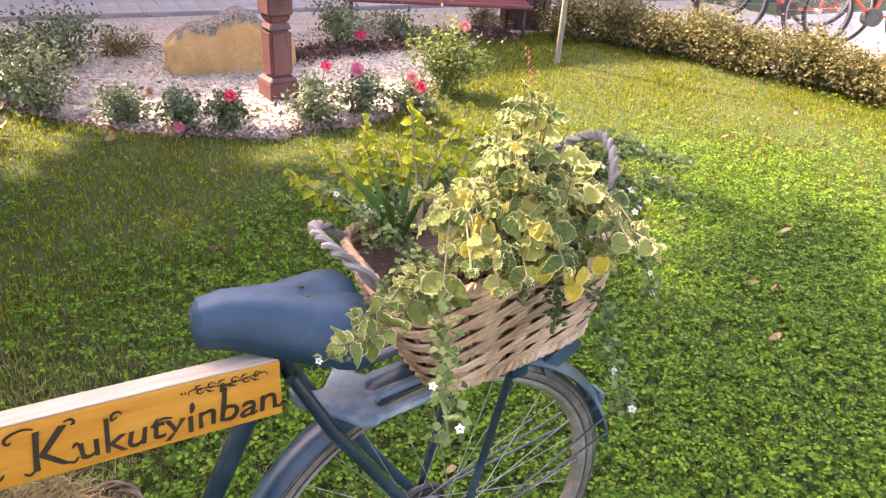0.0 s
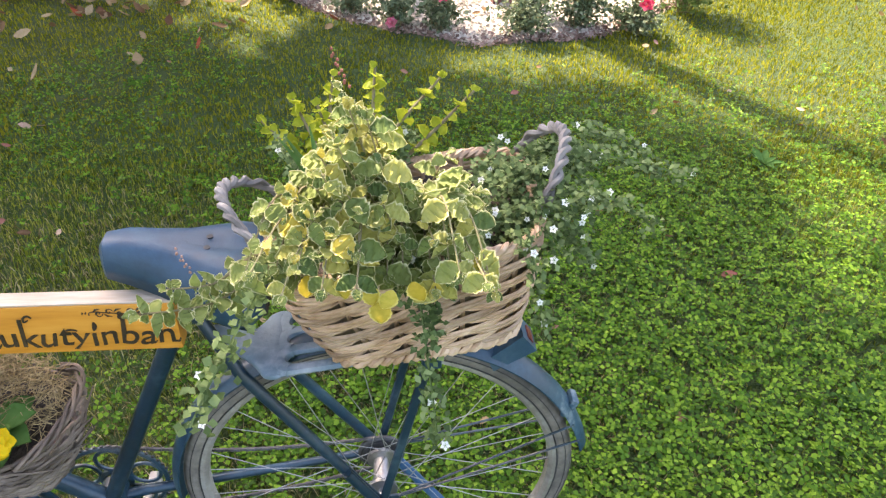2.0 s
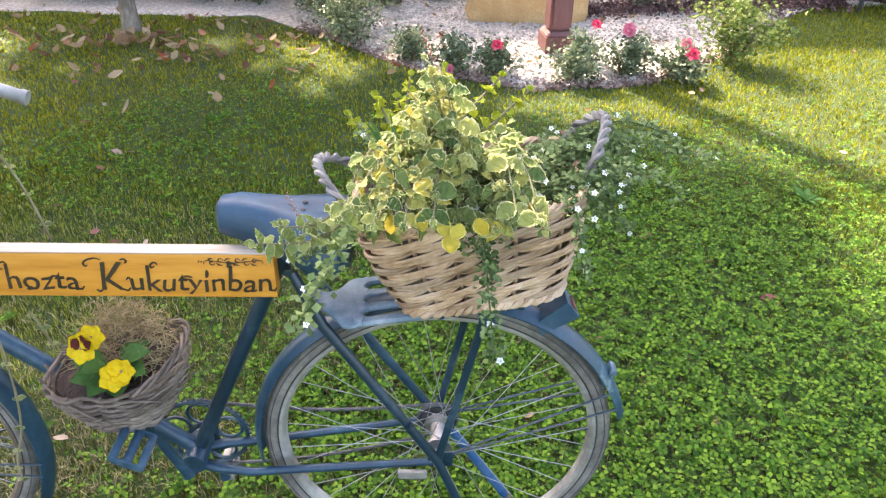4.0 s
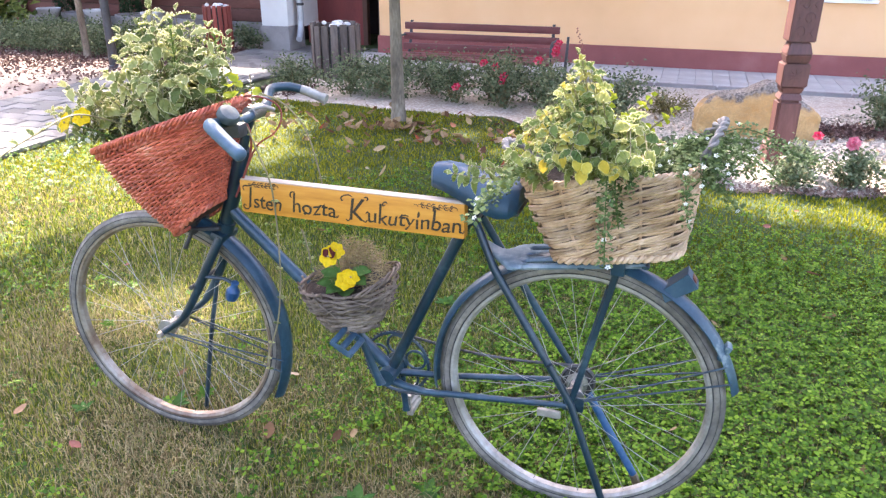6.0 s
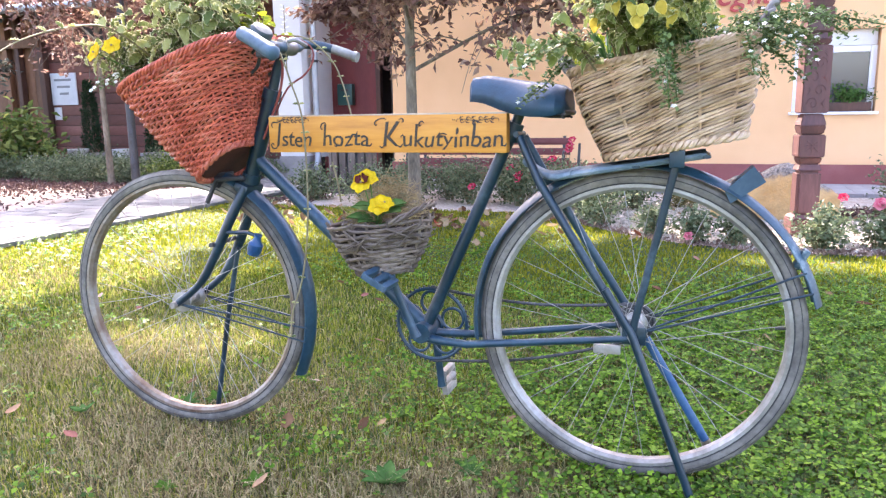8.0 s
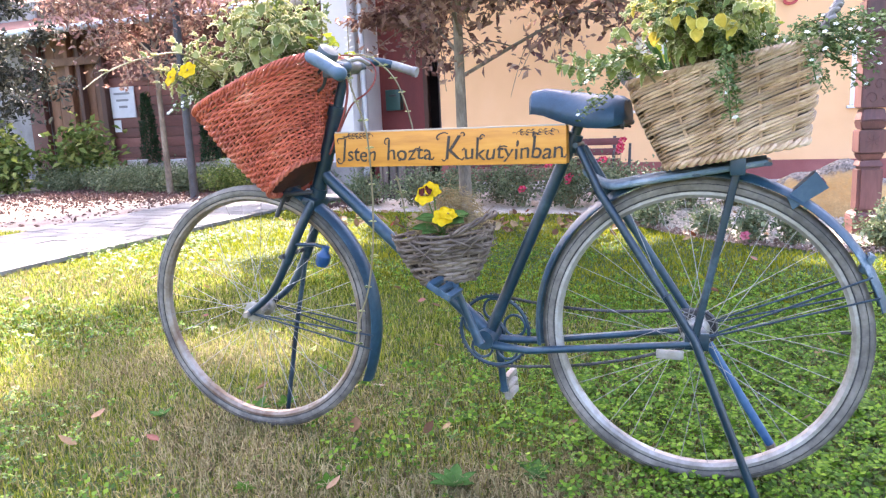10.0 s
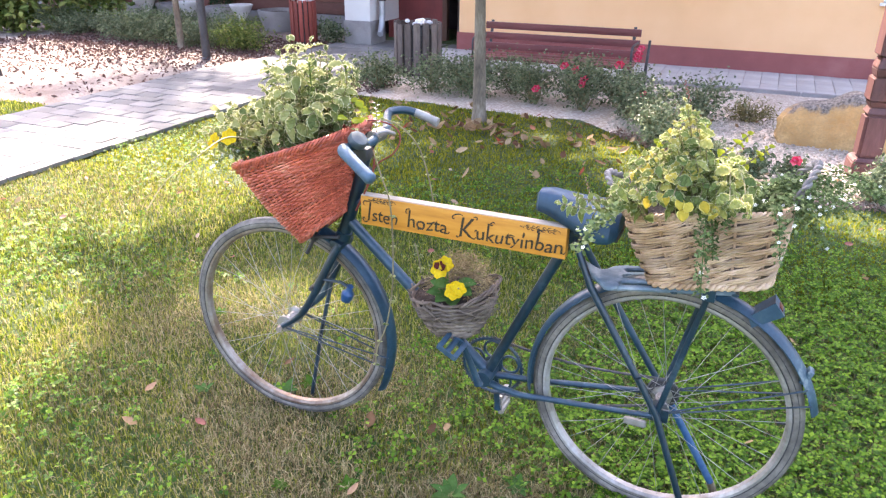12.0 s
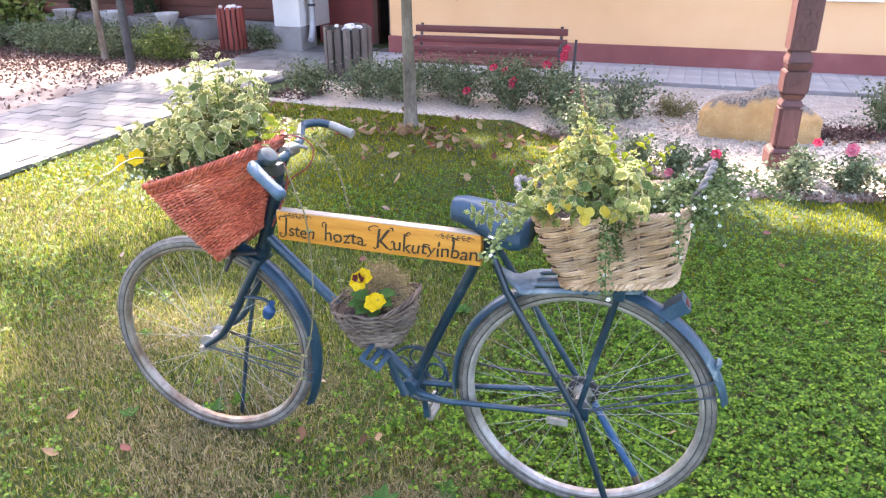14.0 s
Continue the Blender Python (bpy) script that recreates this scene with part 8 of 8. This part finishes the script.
tagged(leaf_cloud(places, 0.035, 0.6, 16, 0.0).make("soil_strip", M_DARKLITTER, None, "", False), "dark soil and rotting leaves under roses", "mulch", "", "stuff")
# loose pebbles on the gravel nearest the lawn
g = Geo()
rg = np.random.default_rng(8)
cube = np.array([(-1, -1, -1), (1, -1, -1), (1, 1, -1), (-1, 1, -1), (-0.7, -0.7, 1), (0.7, -0.7, 1), (0.7, 0.7, 1), (-0.7, 0.7, 1)], dtype=float)
vs, fs, n = [], [], 0
while n < 9000:
    x = rg.uniform(-1.0, 2.6)
    y = bed_edge(x) + rg.uniform(0.08, 2.2)
    if y > 6.2:
        continue
    k, w = rg.uniform(0.004, 0.0085), rg.uniform(0, 6.28)
    rot = np.array([(math.cos(w), -math.sin(w), 0), (math.sin(w), math.cos(w), 0), (0, 0, 0.7)])
    vs.append((cube * k * rg.uniform(0.7, 1.3, size=(8, 3))) @ rot.T + np.array((x, y, arc_ground(x, y) + 0.016)))
    b = 8 * n
    fs += [(b + 4, b + 5, b + 6, b + 7), (b, b + 1, b + 5, b + 4), (b + 1, b + 2, b + 6, b + 5), (b + 2, b + 3, b + 7, b + 6), (b + 3, b, b + 4, b + 7)]
    n += 1
g.v, g.f, g.extra, g.n = np.concatenate(vs).tolist(), fs, [0.0] * (8 * n), 8 * n
tagged(g.make("pebbles", M_PEBBLE, None, "", False), "loose pale pebbles of the gravel bed", "pebbles", "", "stuff")


# ---- plantain rosettes in the lawn ----
WEED = [mesh_only("weed_leaf", leaf_geo(0.08, 0.035, 0.1, 0.02, 0.3, 8), M_PANSYLEAF, True, "edge"), mesh_only("weed_leaf", leaf_geo(0.06, 0.03, 0.2, 0.02, 0.3, 8), M_CLOVER, True, "edge")]
for k, (x, y, s) in enumerate(((-0.50, -0.22, 0.9), (-0.14, -0.32, 1.2), (-1.2, 0.0, 0.8), (-1.15, 0.08, 0.7), (1.5, 1.55, 1.0), (0.35, 1.9, 0.9), (-0.62, 0.9, 0.8), (-1.05, 2.3, 1.0), (1.2, 0.35, 0.8), (-0.78, -0.30, 0.6), (-0.34, -0.12, 0.6), (-0.95, -0.38, 0.5), (-0.25, -0.45, 0.6), (-0.6, 0.12, 0.55), (-1.45, -0.1, 0.55), (-1.0, 0.3, 0.55), (0.1, -0.5, 0.7), (-1.75, 0.35, 0.6), (-0.42, 0.45, 0.5), (-1.3, 0.75, 0.6), (0.75, 1.35, 0.6), (1.05, 1.1, 0.6))):
    t = thing("plantain", (x, y, 0.0), "flat rosette of broad plantain leaves in the lawn", "weed", "plantains in the lawn")
    for q in range(8):
        a = q * 2.4 + k
        shared("leaf", WEED[k % 2], t, orient(Vector((0, 0, 0.015)), (math.cos(a), math.sin(a), 0.45 + 0.2 * (q % 3)), (0, 0, 1), s * (0.7 + 0.05 * q)))


# ---- parked bicycles on the forecourt ----
def parked_bicycle(m, material, label):
    t = thing("parked_bicycle", m.translation, label, "bicycle", "parked bicycles")
    for hx in (-0.5, 0.5):
        c = m @ Vector((hx, 0, 0.33))
        rot = m.to_3x3().to_4x4()
        w = Geo().ring([(0.32 + 0.018 * math.cos(a), 0.018 * math.sin(a)) for a in [2 * math.pi * q / 8 for q in range(8)]], c, 48, rot).make("wheel", M_BLACKRUBBER, t)
        Geo().ring([(0.30, -0.01), (0.30, 0.01), (0.288, 0.008), (0.288, -0.008)], c, 48, rot).make("rim", M_RIM, w)
        for q in range(18):
            a = 2 * math.pi * q / 18
            Geo().tube([c, c + rot @ Vector((0.29 * math.cos(a), 0, 0.29 * math.sin(a)))], 0.0015, 4).make("spoke", M_SPOKE, w)
        Geo().tube([c + rot @ Vector((0.355 * math.cos(a), 0, 0.355 * math.sin(a))) for a in [radians(20 + 8 * q) for q in range(18)]], 0.022, 6, squash=((0, 0, 1), 0.35)).make("mudguard", material, t)
        Geo().tube([m @ Vector((hx, -0.04, 0.33)), m @ Vector((hx, 0.04, 0.33))], 0.02, 10).make("hub", M_STEEL, w)
    q = {"bb": (0.02, 0, 0.3), "seat": (0.15, 0, 0.75), "head": (-0.36, 0, 0.78), "low": (-0.40, 0, 0.62), "rear": (0.5, 0, 0.33), "front": (-0.5, 0, 0.33)}
    for nm, a, b, r in (("seat_tube", "bb", "seat", 0.016), ("down_tube", "bb", "low", 0.018), ("top_tube", "seat", "head", 0.016), ("head_tube", "head", "low", 0.02), ("chain_stay", "bb", "rear", 0.011), ("seat_stay", "seat", "rear", 0.01), ("fork", "low", "front", 0.013)):
        Geo().tube([m @ Vector(q[a]), m @ Vector(q[b])], r, 8).make(nm, material, t)
    Geo().tube(smoothed([m @ Vector((-0.3, -0.27, 0.95)), m @ Vector((-0.4, -0.2, 0.98)), m @ Vector((-0.36, 0, 0.95)), m @ Vector((-0.4, 0.2, 0.98)), m @ Vector((-0.3, 0.27, 0.95))], 4), 0.012, 8).make("handlebar", M_STEEL, t)
    Geo().tube([m @ Vector((-0.36, 0, 0.78)), m @ Vector((-0.36, 0, 0.95))], 0.012, 8).make("stem", M_STEEL, t)
    Geo().tube([m @ Vector((0.15, 0, 0.75)), m @ Vector((0.18, 0, 0.88))], 0.012, 8).make("seat_post", M_STEEL, t)
    Geo().lathe([(0.02, 0), (0.09, 0.01), (0.1, 0.03), (0.07, 0.05), (0.02, 0.055)], (0, 0, 0), 16, 1.3, 0.8, m @ Matrix.Translation((0.2, 0, 0.88))).make("saddle", M_BLACKRUBBER, t)
    Geo().tube([m @ Vector((0.02, 0.05, 0.3)), m @ Vector((0.02, -0.05, 0.3))], 0.08, 16).make("chain_wheel", M_CHAIN, t)


parked_bicycle(pose(5.7, 3.95, 0.0, 4, 0, -28), M_REDBIKE, "red bicycle parked on the forecourt behind the hedge")
parked_bicycle(pose(6.25, 3.45, 0.0, -3, 0, -24), M_REDBIKE, "second red bicycle parked beside the hedge")
parked_bicycle(pose(6.4, 4.7, 0.0, 3, 0, -35), M_IRON, "dark bicycle leaning among the parked ones")
litter_bin(3.6, 5.1, -0.05, M_DARKWOOD, "round bin of dark brown wooden slats", 0.6, 0.22)


# ---- pavers: single stones, last ----
rnd = random.Random(81)
paver = mesh_only("paver", paver_geo(0.235, 0.155), M_PAVER)
half = mesh_only("paver", paver_geo(0.114, 0.155), M_PAVER)
row, y = 0, 0.9 - 30 * 0.162
while y < 7.3:
    spots = [(0.118 + 0.242 * k, paver) for k in range(6)]
    if row % 2:
        spots = [(0.058, half)] + [(0.239 + 0.242 * k, paver) for k in range(5)] + [(1.391, half)]
    for dx, me in spots:
        x = PATH_L + 0.005 + dx
        shared("paver", me, path_bed, Matrix.Translation((x, y, arc_ground(x, y) + 0.006 + rnd.uniform(-0.003, 0.003))) @ Matrix.Rotation(rnd.uniform(-0.01, 0.01), 4, "Z"))
    y += 0.162
    row += 1
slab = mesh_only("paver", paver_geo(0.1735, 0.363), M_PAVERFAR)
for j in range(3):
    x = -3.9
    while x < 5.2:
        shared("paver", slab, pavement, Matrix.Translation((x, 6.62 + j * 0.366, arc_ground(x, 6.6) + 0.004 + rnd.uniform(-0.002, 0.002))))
        x += 0.176


# ---- grass and clover over the lawn ----
def on_lawn(x, y):
    edge = np.interp(x, [-3.6, -2.5, -1.25, -0.75, -0.35, 0.1, 0.5, 1.0, 1.5, 2.1, 2.6, 3.1, 4.2], [4.25, 4.2, 4.15, 3.75, 3.3, 2.95, 2.78, 2.82, 3.1, 3.7, 4.4, 4.75, 4.9])
    return ((x > PATH_R - 0.03 + 0.05 * np.sin(y * 6.1) * np.sin(y * 2.3 + 1)) & (y < edge) & (x < 4.2 + (3.6 - y) * 0.55)) | ((x < PATH_L) & (y < 2.55 + 0.2 * np.sin(x * 3)))


def wave(x, y, s, ph):
    """A smooth unevenness between 0 and 1."""
    return 0.5 + 0.25 * (np.sin(x * s + ph + 1.3 * np.sin(y * s * 0.7 + ph)) + np.sin(y * s * 1.1 - ph + 1.1 * np.sin(x * s * 0.8)))


def dryness(x, y):
    spot = 0.72 * np.exp(-(((x + 0.95) / 0.55) ** 2 + ((y + 0.12) / 0.38) ** 2)) + 0.55 * np.exp(-(((x + 0.4) / 0.4) ** 2 + ((y + 0.25) / 0.25) ** 2)) + 0.4 * np.exp(-(((x + 1.6) / 0.5) ** 2 + ((y - 0.2) / 0.4) ** 2))
    return np.clip(spot + 0.35 * (wave(x, y, 2.6, 0.7) - 0.45) + 1.3 * spot * (wave(x, y, 7.0, 2.0) - 0.5), 0, 1)


def cloverness(x, y):
    a = 1 / (1 + np.exp(-(x + 0.25 + 0.4 * np.clip(y - 0.4, 0, 1) + 0.15 * np.sin(y * 5)) * 9))
    b = 1 / (1 + np.exp((y - 1.5 - 0.3 * np.sin(x * 3)) * 3.5))
    return np.clip(a * b, 0, 1)


def blades(name, n, box, height, width, seed, keep, material, label, lean=0.5, joints=2):
    rg = np.random.default_rng(seed)
    x, y = rg.uniform(box[0], box[1], n) + rg.normal(0, 0.12, n), rg.uniform(box[2], box[3], n) + rg.normal(0, 0.12, n)
    ok = on_lawn(x, y) & (rg.random(n) < keep(x, y))
    x, y = x[ok], y[ok]
    n = len(x)
    a, h = rg.uniform(0, 2 * np.pi, n), height * rg.uniform(0.45, 1.25, n)
    w = width * rg.uniform(0.7, 1.3, n)
    tilt = lean * rg.random(n) ** 0.8
    dx, dy = np.cos(a), np.sin(a)
    turn = rg.uniform(0, 2 * np.pi, n)
    sx, sy = np.cos(turn) * w / 2, np.sin(turn) * w / 2
    z0 = np.zeros(n) - 0.004
    mx, my, mz = x + dx * h * tilt * 0.35, y + dy * h * tilt * 0.35, z0 + h * 0.6
    tx, ty, tz = x + dx * h * tilt * 1.1, y + dy * h * tilt * 1.1, z0 + h * (1 - 0.35 * tilt)
    v = np.stack([np.stack(p, 1) for p in ((x - sx, y - sy, z0), (x + sx, y + sy, z0), (mx + sx * 0.85, my + sy * 0.85, mz), (mx - sx * 0.85, my - sy * 0.85, mz), (tx, ty, tz))], 1).reshape(-1, 3)
    b = np.arange(n) * 5
    quads = np.stack([b, b + 1, b + 2, b + 3], 1)
    tris = np.stack([b + 3, b + 2, b + 4], 1)
    me = bpy.data.meshes.new(name)
    me.vertices.add(len(v))
    me.vertices.foreach_set("co", v.ravel())
    loops = np.concatenate([quads.ravel(), tris.ravel()])
    me.loops.add(len(loops))
    me.loops.foreach_set("vertex_index", loops)
    me.polygons.add(2 * n)
    me.polygons.foreach_set("loop_start", np.concatenate([np.arange(n) * 4, 4 * n + np.arange(n) * 3]))
    me.update(calc_edges=True)
    me.materials.append(material)
    return tagged(new(name, me), label, name.replace("_", " "), "", "stuff")


def clover(name, n, box, size, seed, keep, material, label):
    rg = np.random.default_rng(seed)
    x, y = rg.uniform(box[0], box[1], n) + rg.normal(0, 0.25, n), rg.uniform(box[2], box[3], n) + rg.normal(0, 0.25, n)
    ok = on_lawn(x, y) & (rg.random(n) < keep(x, y))
    x, y = x[ok], y[ok]
    n = len(x)
    z = rg.uniform(0.018, 0.05, n)
    s = size * rg.uniform(0.6, 1.25, n)
    a0 = rg.uniform(0, 2 * np.pi, n)
    tx, ty = rg.normal(0, 0.28, n), rg.normal(0, 0.28, n)
    out = []
    for k in range(3):
        a = a0 + 2 * np.pi * k / 3
        for r, off in ((0.08, 0.0), (0.75, 0.62), (1.05, 0.0), (0.75, -0.62)):
            px, py = s * r * np.cos(a + off), s * r * np.sin(a + off)
            out.append(np.stack([x + px, y + py, z + px * tx + py * ty + s * 0.18 * abs(off)], 1))
    v = np.stack(out, 1).reshape(-1, 3)
    m = len(v) // 4
    me = bpy.data.meshes.new(name)
    me.vertices.add(len(v))
    me.vertices.foreach_set("co", v.ravel())
    me.loops.add(len(v))
    me.loops.foreach_set("vertex_index", np.arange(len(v)))
    me.polygons.add(m)
    me.polygons.foreach_set("loop_start", np.arange(m) * 4)
    me.update(calc_edges=True)
    me.materials.append(material)
    return tagged(new(name, me), label, name.replace("_", " "), "", "stuff")


NEAR = (-2.3, 2.6, -1.1, 1.7)
blades("grass", 215000, NEAR, 0.031, 0.0029, 1, lambda x, y: np.clip(1.0 - 0.75 * cloverness(x, y) - 0.7 * dryness(x, y), 0.05, 1), M_BLADE, "short green grass of the lawn")
blades("grass", 165000, (-4.0, 5.0, 1.5, 5.0), 0.026, 0.0063, 2, lambda x, y: 0.9 + 0 * x, M_BLADEFAR, "short green grass of the lawn")
blades("grass", 40000, (-4.0, -2.2, -1.1, 1.6), 0.030, 0.005, 3, lambda x, y: 0.9 + 0 * x, M_BLADE, "short green grass of the lawn")
blades("grass", 30000, (2.5, 5.5, -1.1, 1.6), 0.028, 0.0055, 4, lambda x, y: 0.9 + 0 * x, M_BLADEFAR, "short green grass of the lawn")
blades("dry_grass", 26000, (-4.0, -2.2, -1.1, 1.6), 0.036, 0.0042, 15, lambda x, y: 0.25 + 0.65 * np.clip((wave(x, y, 1.7, 2.0) - 0.3) * 2, 0, 1), M_DRYBLADE, "thin dry yellow grass in worn patches", 1.2)
blades("dry_grass", 260000, (-2.3, 1.0, -1.1, 1.4), 0.039, 0.0027, 5, lambda x, y: np.clip(0.06 + 1.1 * dryness(x, y), 0, 1), M_DRYBLADE, "thin dry yellow grass in worn patches", 1.3)
blades("grass", 24000, (-9.0, -5.45, 0.8, 2.8), 0.036, 0.008, 9, lambda x, y: 0.9 + 0 * x, M_BLADE, "short green grass beyond the path")
clover("clover", 126000, (-2.3, 2.6, -1.2, 2.2), 0.014, 6, lambda x, y: 0.004 + 0.75 * cloverness(x, y), M_CLOVER, "dense low clover in the lawn")
clover("clover", 50000, (2.4, 4.8, -0.6, 2.6), 0.015, 7, lambda x, y: 0.45 / (1 + np.exp((y - 1.5 - 0.3 * np.sin(x * 3)) * 3.0)), M_CLOVER, "dense low clover in the lawn")
blades("grass", 26000, (-4.0, 6.0, -5.0, -1.05), 0.036, 0.014, 10, lambda x, y: 0.9 + 0 * x, M_BLADE, "short green grass of the lawn")
clover("clover", 60000, (-4.0, 2.4, -0.9, 3.6), 0.014, 8, lambda x, y: np.clip(0.05 + 0.6 * np.clip((wave(x, y, 2.6, 4.0) - 0.55) * 3, 0, 1) - 0.9 * dryness(x, y) + 0.8 * np.exp(-(((x + 1.95) / 0.3) ** 2 + ((y + 0.3) / 0.25) ** 2)) + 0.6 * np.exp(-(((x + 2.3) / 0.5) ** 2 + ((y - 0.45) / 0.3) ** 2)) + 0.7 * np.exp(-(((x + 3.0) / 0.5) ** 2 + ((y - 0.55) / 0.35) ** 2)), 0, 1), M_CLOVER, "patches of clover in the lawn")
